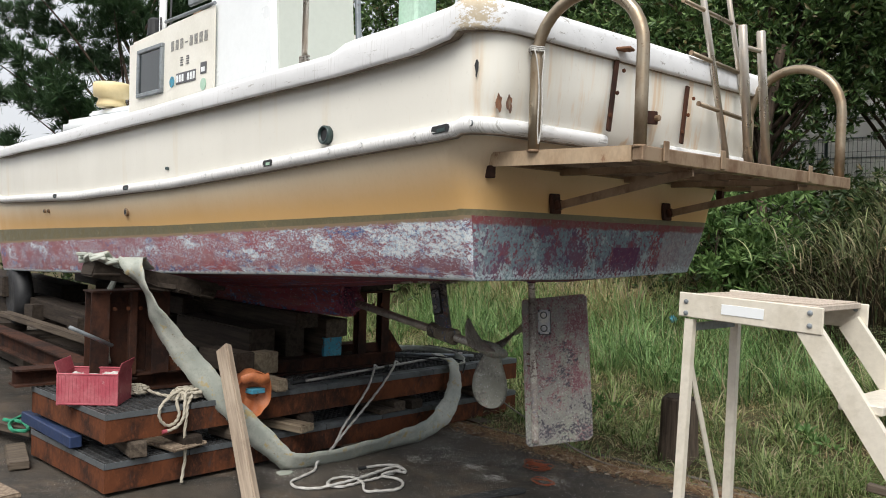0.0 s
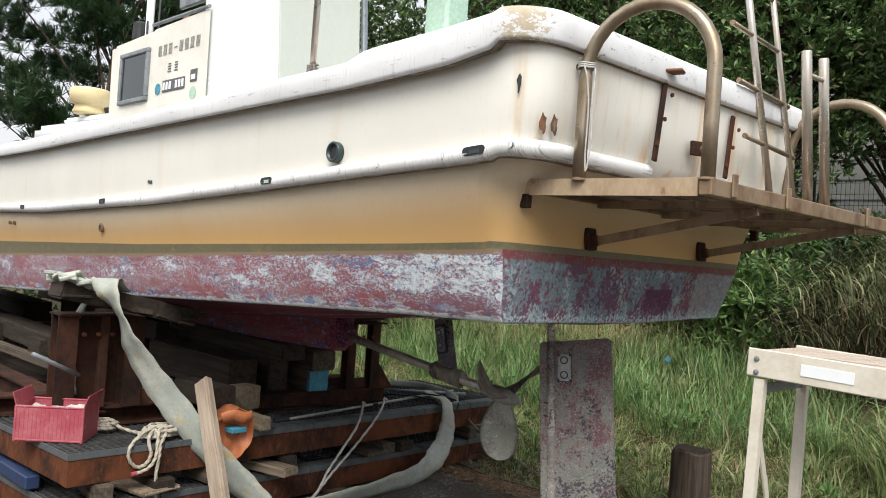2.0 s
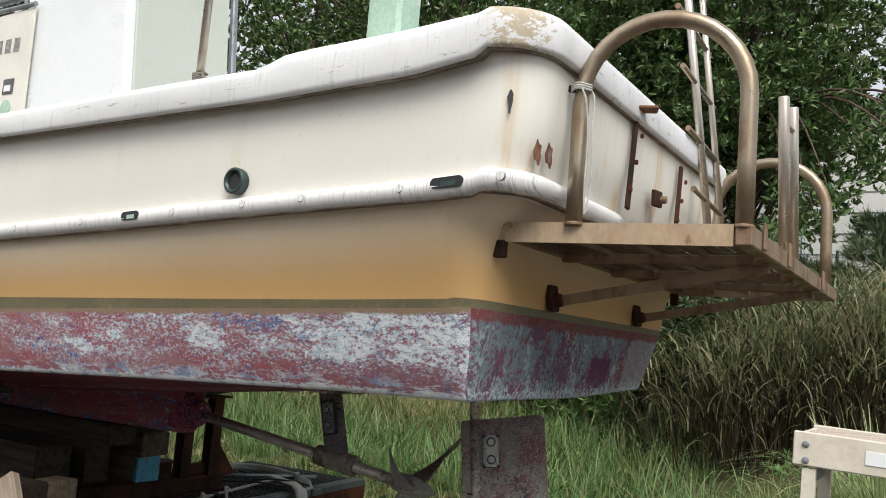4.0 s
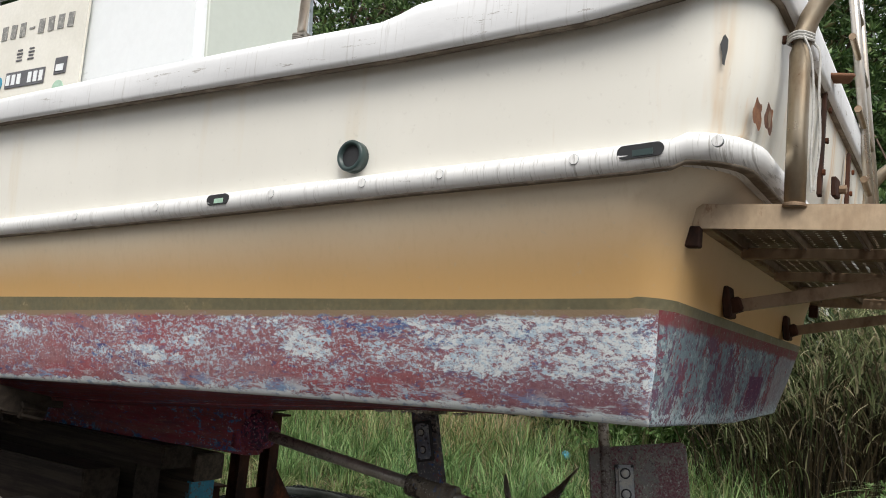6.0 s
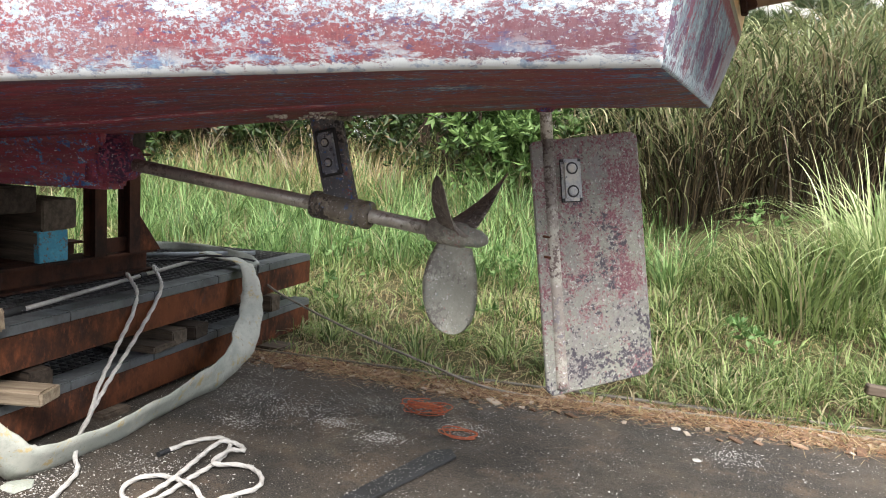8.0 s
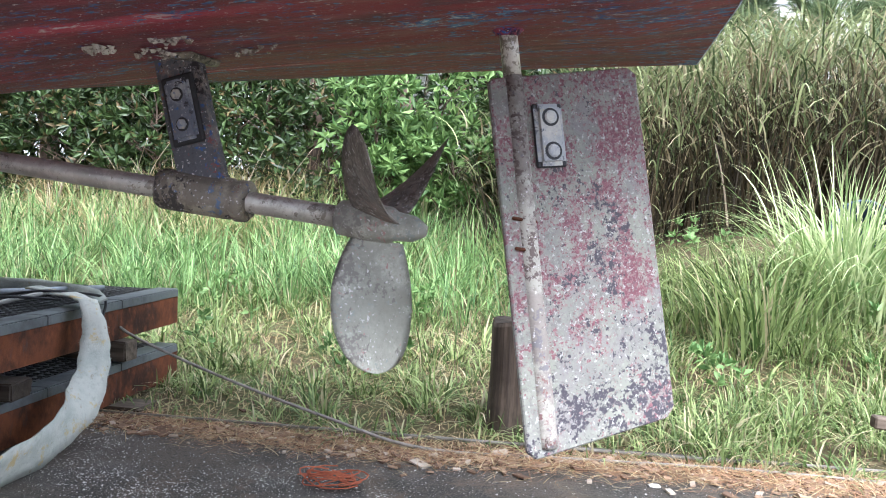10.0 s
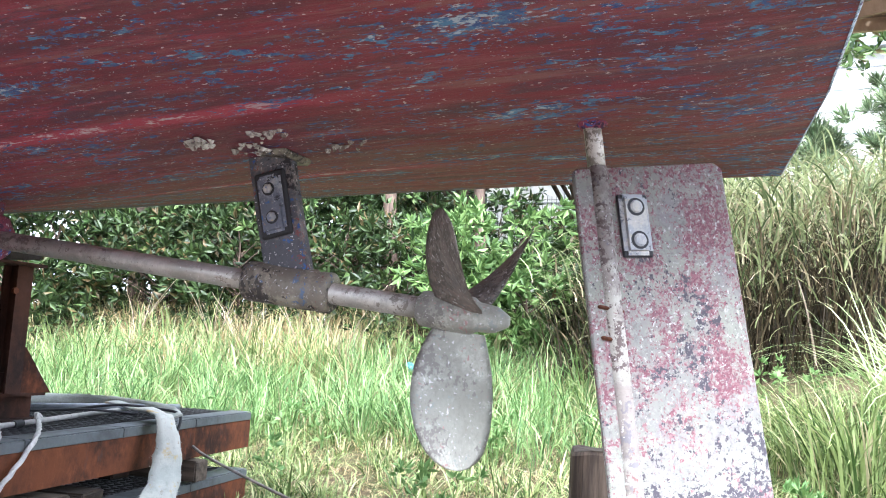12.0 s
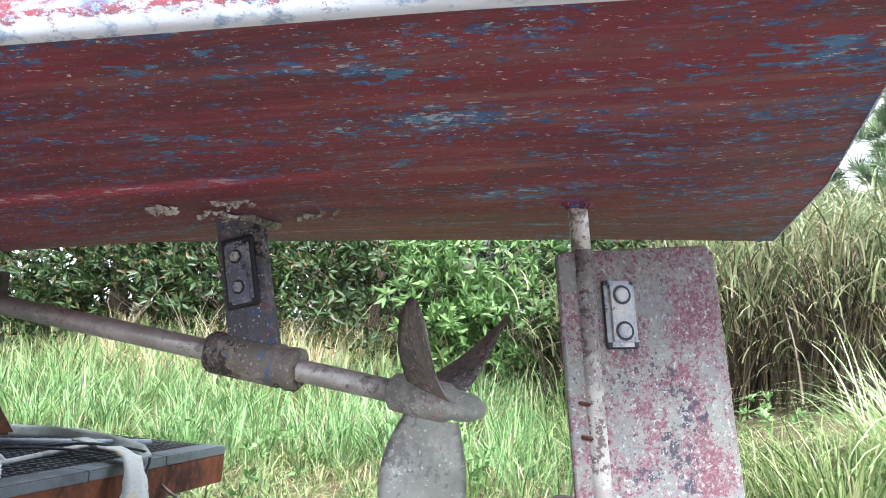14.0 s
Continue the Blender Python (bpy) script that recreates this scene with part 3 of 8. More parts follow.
MAT_SLING = stained_webbing("stained_sling_webbing")
MAT_STRAP = worn("grey_webbing", (0.34, 0.37, 0.32), (0.48, 0.50, 0.45), (0.34, 0.28, 0.15), 0.9, scale=7, grain=160, bump=0.5, wcut=(0.60, 0.70))
MAT_ROPE = worn("pale_rope", (0.46, 0.42, 0.34), (0.34, 0.31, 0.24), None, 0.9, scale=20, grain=120, bump=0.6)
MAT_ROPE_WHITE = worn("white_rope", (0.54, 0.53, 0.50), (0.42, 0.41, 0.385), None, 0.9, scale=20, grain=120, bump=0.5)
MAT_BLACK = worn("black_rubber", (0.018, 0.019, 0.021), (0.03, 0.031, 0.034), None, 0.6, scale=12)
MAT_GREEN_PVC = worn("dark_green_plastic", (0.026, 0.050, 0.048), (0.034, 0.064, 0.060), None, 0.4, scale=12)
MAT_MINT = worn("mint_green_panel", (0.40, 0.60, 0.46), (0.46, 0.64, 0.52), (0.60, 0.66, 0.60), 0.5, scale=5)
MAT_PINK = worn("faded_red_plastic", (0.40, 0.075, 0.10), (0.46, 0.13, 0.15), (0.55, 0.27, 0.28), 0.5, scale=8)
MAT_ORANGE = worn("orange_rubber", (0.50, 0.165, 0.062), (0.42, 0.13, 0.052), (0.35, 0.12, 0.06), 0.55, scale=9)
MAT_YELLOW = worn("cream_yellow_plastic", (0.78, 0.64, 0.36), (0.72, 0.58, 0.32), None, 0.45, scale=5, grime=0.1)
MAT_INK = worn("faded_black_ink", (0.10, 0.10, 0.11), (0.16, 0.16, 0.17), None, 0.6, scale=30)
MAT_INK_FADED = worn("flaking_black_ink", (0.20, 0.20, 0.19), (0.45, 0.44, 0.40), (0.70, 0.68, 0.62), 0.6, scale=60)
MAT_NAVY = worn("navy_paint", (0.018, 0.036, 0.095), (0.024, 0.045, 0.12), (0.10, 0.09, 0.09), 0.6, scale=14)
MAT_BARNACLE = fouled_metal("barnacle_crust", (0.46, 0.43, 0.38), (0.20, 0.15, 0.13), (0.24, 0.11, 0.11), (0.24, 0.21, 0.20), (0.62, 0.60, 0.54))
MAT_SEAM = worn("grimy_seam", (0.16, 0.125, 0.09), (0.34, 0.29, 0.23), (0.09, 0.065, 0.05), 0.85, scale=11)
MAT_RUST_SPOT = rust("rust_stain", (0.20, 0.10, 0.055), (0.10, 0.05, 0.035))


# ---- mesh helpers ----
def mesh_of(bm, name, smooth=False):
    me = bpy.data.meshes.new(name)
    bmesh.ops.recalc_face_normals(bm, faces=bm.faces)
    bm.to_mesh(me)
    bm.free()
    if smooth:
        me.polygons.foreach_set("use_smooth", [True] * len(me.polygons))
    return me


def part(name, bm, material, parent, label="", smooth=False):
    me = mesh_of(bm, name, smooth)
    for mm in material if isinstance(material, (list, tuple)) else [material]:
        me.materials.append(mm)
    ob = new(name, me)
    ob.parent = parent
    if label:
        tagged(ob, label)
    return ob


def thing(name, label, category, group="", kind="", at=(0, 0, 0)):
    ob = new(name)
    ob.location = at
    ob.empty_display_size = 0.1
    return tagged(ob, label, category, group, kind)


def solid(name, bm, material, label, category="", group="", kind="", smooth=False):
    return tagged(part(name, bm, material, None, "", smooth), label, category, group, kind)


def box(size, at=(0, 0, 0), rot=(0, 0, 0), bevel=0.004, bm=None, taper=None, segs=1):
    """A bevelled box centred at a place, turned by degrees."""
    b = bmesh.new()
    bmesh.ops.create_cube(b, size=1)
    for v in b.verts:
        k = (taper if taper and v.co.z > 0 else (1, 1))
        v.co = Vector((v.co.x * size[0] * k[0], v.co.y * size[1] * k[1], v.co.z * size[2]))
    if bevel:
        bmesh.ops.bevel(b, geom=b.edges[:], offset=min(bevel, min(size) * 0.45), segments=segs, affect="EDGES")
    b.transform(pose(*at, *rot))
    if bm is None:
        return b
    tmp = bpy.data.meshes.new("tmp")
    b.to_mesh(tmp)
    b.free()
    bm.from_mesh(tmp)
    bpy.data.meshes.remove(tmp)
    return bm


def smooth_path(pts, n=8):
    """Catmull-Rom through the points."""
    p = [Vector(q) for q in pts]
    p = [p[0] * 2 - p[1]] + p + [p[-1] * 2 - p[-2]]
    out = []
    for i in range(1, len(p) - 2):
        for k in range(n):
            t = k / n
            a, b, c, d = p[i - 1], p[i], p[i + 1], p[i + 2]
            out.append(0.5 * ((2 * b) + (c - a) * t + (2 * a - 5 * b + 4 * c - d) * t * t + (3 * b - a - 3 * c + d) * t ** 3))
    out.append(p[-2].copy())
    return out


def sweep(path, section, bm=None, closed=True, up=(0, 0, 1), cap=True, scale=None, twist=0.0):
    """Moves a flat section (pairs: across, up) along a path."""
    bm = bm or bmesh.new()
    path = [Vector(p) for p in path]
    rings = []
    side0 = None
    for i, p in enumerate(path):
        d = (path[min(i + 1, len(path) - 1)] - path[max(i - 1, 0)]).normalized()
        side = d.cross(Vector(up))
        if side.length < 0.05:
            side = side0 or Vector((1, 0, 0))
        side = side.normalized()
        if side0 and side.dot(side0) < 0:
            side = -side
        side0 = side
        u = side.cross(d).normalized()
        if twist:
            q = Matrix.Rotation(twist * i, 3, d)
            side, u = q @ side, q @ u
        s = scale(i / max(len(path) - 1, 1)) if scale else 1
        rings.append([bm.verts.new(p + side * a * s + u * b * s) for a, b in section])
    n = len(section)
    for r0, r1 in zip(rings, rings[1:]):
        for k in range(n if closed else n - 1):
            bm.faces.new((r0[k], r0[(k + 1) % n], r1[(k + 1) % n], r1[k]))
    if cap and closed:
        bm.faces.new(rings[0][::-1])
        bm.faces.new(rings[-1])
    return bm


def circle(r, n=12, r2=None):
    return [(r * math.cos(2 * math.pi * k / n), (r2 or r) * math.sin(2 * math.pi * k / n)) for k in range(n)]


def tube(a, b, r, bm=None, n=14, r2=None):
    a, b = Vector(a), Vector(b)
    k = (r2 or r) / r
    return sweep([a, b], circle(r, n), bm, scale=lambda t: 1 + (k - 1) * t)


def bent(pts, r, bm=None, n=12, steps=8):
    return sweep(smooth_path(pts, steps), circle(r, n), bm)


def turned(profile, at, axis=(0, 0, 1), n=24, bm=None):
    """A body of revolution: pairs of radius and height along an axis."""
    bm = bm or bmesh.new()
    q = Vector((0, 0, 1)).rotation_difference(Vector(axis)).to_matrix()
    rings = [[bm.verts.new(Vector(at) + q @ Vector((r * math.cos(2 * math.pi * k / n), r * math.sin(2 * math.pi * k / n), h))) for k in range(n)] for r, h in profile]
    for r0, r1 in zip(rings, rings[1:]):
        for k in range(n):
            bm.faces.new((r0[k], r0[(k + 1) % n], r1[(k + 1) % n], r1[k]))
    bm.faces.new(rings[0][::-1])
    bm.faces.new(rings[-1])
    return bm


def plate(outline, thick, m, bm=None, bevel=0.0):
    """A flat outline in its own xz plane, given a thickness along y, set at a pose."""
    b = bmesh.new()
    f = b.faces.new([b.verts.new((x, -thick / 2, z)) for x, z in outline])
    r = bmesh.ops.extrude_face_region(b, geom=[f])
    bmesh.ops.translate(b, verts=[v for v in r["geom"] if isinstance(v, bmesh.types.BMVert)], vec=(0, thick, 0))
    if bevel:
        bmesh.ops.bevel(b, geom=b.edges[:], offset=bevel, segments=1, affect="EDGES")
    b.transform(m)
    if bm is None:
        return b
    tmp = bpy.data.meshes.new("tmp")
    b.to_mesh(tmp)
    b.free()
    bm.from_mesh(tmp)
    bpy.data.meshes.remove(tmp)
    return bm


def raw(name, verts, faces, material, parent=None, smooth=False):
    me = bpy.data.meshes.new(name)
    me.from_pydata(verts, [], faces)
    me.materials.append(material)
    if smooth:
        me.polygons.foreach_set("use_smooth", [True] * len(me.polygons))
    ob = new(name, me)
    ob.parent = parent
    return ob


def at_x(table, x):
    xs, ys = zip(*table)
    return float(np.interp(x, xs[::-1], ys[::-1])) if xs[0] > xs[-1] else float(np.interp(x, xs, ys))


# ---- the boat's hull ----
# heights along the hull (x, z) and half breadths (x, y); the bow lies towards -x
Z_CHINE = [(0.45, 1.337), (0.0, 1.325), (-1.0, 1.28), (-2.4, 1.205), (-4.3, 1.10), (-6.5, 1.0), (-8.5, 1.0)]
Z_KHAKI0 = [(0.5, 1.607), (0.0, 1.58), (-0.9, 1.533), (-2.3, 1.46), (-6.3, 1.29), (-8.5, 1.3)]
Z_KHAKI1 = [(0.5, 1.633), (0.0, 1.607), (-0.9, 1.57), (-2.3, 1.515), (-6.3, 1.41), (-8.5, 1.42)]
Z_RAIL0 = [(0.7, 1.925), (0.4, 1.898), (-0.2, 1.862), (-0.95, 1.81), (-2.0, 1.745), (-3.7, 1.685), (-5.8, 1.675), (-8.5, 1.78)]
Z_GUN0 = [(0.7, 2.308), (0.33, 2.250), (-0.2, 2.220), (-0.7, 2.206), (-1.3, 2.188), (-2.1, 2.165), (-3.9, 2.122), (-5.8, 2.10), (-8.5, 2.3)]
Z_GUN1 = [(0.7, 2.428), (0.3, 2.394), (-0.06, 2.376), (-0.15, 2.368), (-0.20, 2.350), (-0.255, 2.332), (-0.6, 2.322), (-1.3, 2.298), (-2.2, 2.258), (-4.0, 2.215), (-5.8, 2.19), (-8.5, 2.45)]
Z_KEEL = [(0.45, 1.337), (0.25, 1.306), (0.0, 1.296), (-0.65, 1.250), (-0.82, 1.235), (-1.5, 1.16), (-2.4, 1.08), (-5.0, 0.98), (-8.5, 1.0)]
Y_CHINE = [(0.45, 0.836), (-0.65, 0.90), (-1.12, 0.94), (-2.4, 0.98), (-4.3, 0.98), (-6.2, 0.95), (-7.4, 0.62), (-8.3, 0.02), (-8.5, 0.0)]
Y_RAIL = [(0.7, 1.03), (-0.8, 1.06), (-2.4, 1.09), (-5.0, 1.08), (-6.8, 1.0), (-8.5, 0.02)]


def hull_ring(xt, r, half, height, n_side=120):
    """One level line round the hull: port side, stern corner, transom, starboard side."""
    pts = []
    yt = half(xt - r)
    for k in range(n_side + 1):
        s = (k / n_side) ** 0.75
        x = -8.5 + (xt - r + 8.5) * s
        pts.append((x, -half(x), height(x)))
    for k in range(1, 8):
        a = k / 8 * math.pi / 2
        pts.append((xt - r + r * math.sin(a), -yt + r - r * math.cos(a), height(xt)))
    for k in range(13):
        y = (-yt + r) * (1 - k / 6)
        pts.append((xt, y, height(xt)))
    pts += [(x, -y, z) for x, y, z in pts[:-13][::-1]]
    return pts


def settle(bm, weight):
    """The boat sits a little heeled: the starboard chine stands higher and further forward than the port one."""
    for v in bm.verts:
        k = max(v.co.y, 0.0) / 0.9 * weight(v)
        v.co.z += k * (0.026 + 0.019 * (0.45 - v.co.x))
        if v.co.x > 0:
            v.co.x -= k * 0.04 * v.co.x / 0.45


def skin(rings, bands, bm):
    """Faces between level lines; the bands give each strip's material, the transom its own."""
    band, rise = bm.verts.layers.float.new("band"), bm.verts.layers.float.new("rise")
    rows = []
    for ring, (b, h) in rings:
        row = [bm.verts.new(p) for p in ring]
        for v in row:
            v[band], v[rise] = b, h
        rows.append(row)
    n = len(rows[0])
    for i, (lo, hi) in enumerate(zip(rows, rows[1:])):
        for k in range(n - 1):
            f = bm.faces.new((lo[k], lo[k + 1], hi[k + 1], hi[k]))
            f.smooth = True
            stern = 120 + 4 <= k < n - 1 - 124
            f.material_index = bands[i][1] if stern else bands[i][0]
    return rows


def f_of(table, add=0.0):
    return lambda x: at_x(table, x) + add


def blend(t0, t1, k, add=0.0):
    return lambda x: at_x(t0, x) * (1 - k) + at_x(t1, x) * k + add


boat = thing("fishing_boat", "white and cream fibreglass fishing boat with peeling red antifouling", "boat", at=(0, 0, 1.3))


def bpart(name, bm, material, label="", smooth=False, parent=None):
    ob = part(name, bm, material, parent or boat, label, smooth)
    if parent is None:
        ob.location = (0, 0, -1.3)
    return ob


bm = bmesh.new()
spec = [
    (hull_ring(0.432, 0.012, f_of(Y_CHINE, -0.016), f_of(Z_CHINE, -0.004)), (0.0, -0.3)),
    (hull_ring(0.436, 0.014, f_of(Y_CHINE, -0.007), f_of(Z_CHINE, -0.002)), (0.015, -0.3)),
    (hull_ring(0.439, 0.016, f_of(Y_CHINE, -0.001), f_of(Z_CHINE, 0.004)), (0.03, -0.29)),
    (hull_ring(0.442, 0.03, blend(Y_CHINE, Y_RAIL, 0.06), blend(Z_CHINE, Z_KHAKI0, 0.08)), (0.08, -0.27)),
    (hull_ring(0.465, 0.05, blend(Y_CHINE, Y_RAIL, 0.20), blend(Z_CHINE, Z_KHAKI0, 0.5)), (0.5, -0.15)),
    (hull_ring(0.485, 0.09, blend(Y_CHINE, Y_RAIL, 0.38), f_of(Z_KHAKI0)), (1.0, -0.02)),
    (hull_ring(0.487, 0.09, blend(Y_CHINE, Y_RAIL, 0.40), f_of(Z_KHAKI1)), (1.1, 0.0)),
    (hull_ring(0.498, 0.11, blend(Y_CHINE, Y_RAIL, 0.58), blend(Z_KHAKI1, Z_RAIL0, 0.4)), (2, 0.12)),
    (hull_ring(0.522, 0.12, blend(Y_CHINE, Y_RAIL, 0.80), blend(Z_KHAKI1, Z_RAIL0, 0.8)), (2, 0.24)),
    (hull_ring(0.620, 0.13, f_of(Y_RAIL, -0.012), f_of(Z_RAIL0, 0.012)), (2, 0.31)),
    (hull_ring(0.665, 0.13, f_of(Y_RAIL, 0.0), f_of(Z_RAIL0, 0.07)), (2, 0.5)),
    (hull_ring(0.690, 0.14, f_of(Y_RAIL, 0.012), blend(Z_RAIL0, Z_GUN0, 0.6)), (2, 0.6)),
    (hull_ring(0.700, 0.14, f_of(Y_RAIL, 0.02), f_of(Z_GUN0, 0.03)), (2, 0.8)),
]
rows = skin(spec, [(0, 1)] * 5 + [(2, 2)] + [(3, 3)] * 3 + [(4, 4)] * 3, bm)
band_of = bm.verts.layers.float["band"]
settle(bm, lambda v: max(0.0, 1 - v[band_of] / 1.05) if v[band_of] < 2 else 0.0)
bpart("hull", bm, [MAT_SIDE, MAT_TRANSOM, MAT_KHAKI, MAT_STAINED, MAT_GEL], "cream gelcoat with yellow-brown stain above chalky red, white and blue antifouling")

# bottom: nearly flat aft, deepening to a keel fairing forward
bm = bmesh.new()
NX, NY = 70, 32
grid = []
for i in range(NX + 1):
    x = 0.432 - 8.9 * (i / NX) ** 1.35
    yc, zc, zk = max(at_x(Y_CHINE, max(x, -8.5)) - 0.016, 0.0), at_x(Z_CHINE, x) - 0.004, at_x(Z_KEEL, x)
    row = []
    for j in range(NY + 1):
        u = -1 + 2 * j / NY
        flat = 1 - abs(u)
        sag = 0.45 * flat + 0.55 * (0.5 - 0.5 * math.cos(math.pi * min(flat * 1.15, 1))) ** 1.5
        row.append(bm.verts.new((x, u * yc, zc + (zk - zc) * sag)))
    grid.append(row)
for a, b in zip(grid, grid[1:]):
    for j in range(NY):
        bm.faces.new((a[j], b[j], b[j + 1], a[j + 1])).smooth = True
settle(bm, lambda v: 1.0)
bpart("hull_bottom", bm, MAT_BOTTOM, "weathered dark red antifouling with blue and white flakes")

# skeg with the stern tube boss
bm = bmesh.new()
SK = [(-1.605, 0.950), (-1.605, 1.17), (-1.9, 1.16), (-2.6, 1.12), (-5.5, 1.05), (-5.5, 0.90), (-3.4, 0.915), (-2.4, 0.935)]
rowsk = []
for sgn in (-1, 1):
    rowsk.append([bm.verts.new((x, sgn * (0.055 if z < 1.0 else 0.10), z)) for x, z in SK])
for k in range(len(SK)):
    j = (k + 1) % len(SK)
    bm.faces.new((rowsk[0][k], rowsk[0][j], rowsk[1][j], rowsk[1][k]))
bm.faces.new(rowsk[0][::-1])
bm.faces.new(rowsk[1])
bmesh.ops.bevel(bm, geom=bm.edges[:], offset=0.012, segments=2, affect="EDGES")
bpart("skeg", bm, MAT_BOTTOM)
SHAFT0, SHAFT1 = Vector((-1.52, 0, 1.045)), Vector((-0.15, 0, 0.885))
SD = (SHAFT1 - SHAFT0).normalized()
TUBE0 = SHAFT0 - SD * 0.108
bm = turned([(0.086, 0), (0.088, 0.03), (0.074, 0.04), (0.066, 0.075), (0.060, 0.095), (0.034, 0.105)], TUBE0, SD, 28)
box((0.095, 0.15, 0.215), (-1.655, 0, 1.068), (0, 5, 0), 0.018, bm, segs=2)
for v in bm.verts:
    v.co += 0.010 * noise.noise_vector(v.co * 22)
stern_tube = bpart("stern_tube", bm, MAT_FLANGE, "stern tube flange daubed with red and blue paint", True)
for a in range(6):
    q = 2 * math.pi * (a + 0.5) / 6
    part("bolt", turned([(0.011, 0), (0.011, 0.012), (0.006, 0.014)], TUBE0 + SD * 0.03 + Vector((0, 0.072 * math.cos(q), 0.072 * math.sin(q))), SD, 6), MAT_FLANGE, stern_tube)
bpart("propeller_shaft", tube(TUBE0, SHAFT0 + SD * 1.19, 0.0235, n=20), MAT_SHAFT, "dull grey-brown propeller shaft", True)
# strut (bracket) with bearing
bc = SHAFT0 + SD * 0.859
bm = turned([(0.030, -0.108), (0.043, -0.106), (0.046, -0.10), (0.046, 0.064), (0.042, 0.070), (0.042, 0.078), (0.046, 0.083), (0.045, 0.103), (0.040, 0.108), (0.026, 0.108)], bc, SD, 26)
for v in bm.verts:
    v.co += 0.0022 * noise.noise_vector(v.co * 45)
strut = bpart("shaft_strut", bm, MAT_BEARING, "shaft strut with chipped blue and red paint", True)
STRUT_TOP = Vector((-0.742, 0, 1.262))
bm = sweep([bc + Vector((0, 0, 0.02)), (bc + STRUT_TOP) / 2, STRUT_TOP], [(-0.016, -0.052), (0.016, -0.052), (0.022, 0), (0.016, 0.052), (-0.016, 0.052), (-0.022, 0)], up=(1, 0, 0.3))
part("strut_arm", bm, MAT_STRUT, strut)
mid = bc * 0.42 + STRUT_TOP * 0.58
tilt_s = math.degrees(math.atan2(STRUT_TOP.x - bc.x, STRUT_TOP.z - bc.z))
an = part("anode", box((0.060, 0.016, 0.135), (mid.x, -0.031, mid.z), (0, tilt_s, 0), 0.010, segs=2), MAT_ANODE, strut, "blue-grey zinc anode plate with two bolts")
part("gasket", box((0.078, 0.012, 0.153), (mid.x, -0.024, mid.z), (0, tilt_s, 0), 0.004), MAT_BLACK, an, "black rubber gasket")
for dz in (-0.033, 0.033):
    off = Vector((math.sin(radians(tilt_s)) * dz, 0, math.cos(radians(tilt_s)) * dz))
    part("bolt_recess", turned([(0.0155, 0.0), (0.0155, 0.0012), (0.011, 0.0014)], Vector((mid.x, 0, mid.z)) + off + Vector((0, -0.0385, 0)), (0, -1, 0), 16), MAT_BLACK, an)
    part("bolt", turned([(0.0115, 0), (0.0115, 0.006), (0.007, 0.008)], Vector((mid.x, 0, mid.z)) + off + Vector((0, -0.039, 0)), (0, -1, 0), 6), MAT_ZINC, an)
part("strut_foot", box((0.15, 0.13, 0.02), (-0.742, 0, 1.250), (0, 5, 0), 0.008), MAT_BEARING, strut)
gb = random.Random(61)
for k, (sx, sy) in enumerate(((-0.816, -0.171), (-0.655, -0.165), (-0.73, -0.10), (-0.53, -0.04))):
    bm = bmesh.new()
    for q in range(24 if k < 2 else 12):
        a, rr = gb.uniform(0, 6.28), math.sqrt(gb.random())
        px_, py_ = sx + rr * math.cos(a) * (0.040 if k < 2 else 0.055), sy + rr * math.sin(a) * 0.034
        r_ = gb.uniform(0.0035, 0.0085)
        turned([(r_ * 1.25, 0.0), (r_, -0.35 * r_), (r_ * 0.55, -1.1 * r_), (r_ * 0.25, -0.95 * r_)], (px_, py_, 1.255 + (px_ + 0.66) * 0.1 - 0.10 * abs(py_ + 0.17)), (gb.uniform(-0.2, 0.2), gb.uniform(-0.2, 0.2), 1), 7, bm)
    tagged(bpart("barnacle_crust", bm, MAT_BARNACLE), "whitish crust of barnacles on the hull bottom", "", "", "stuff")

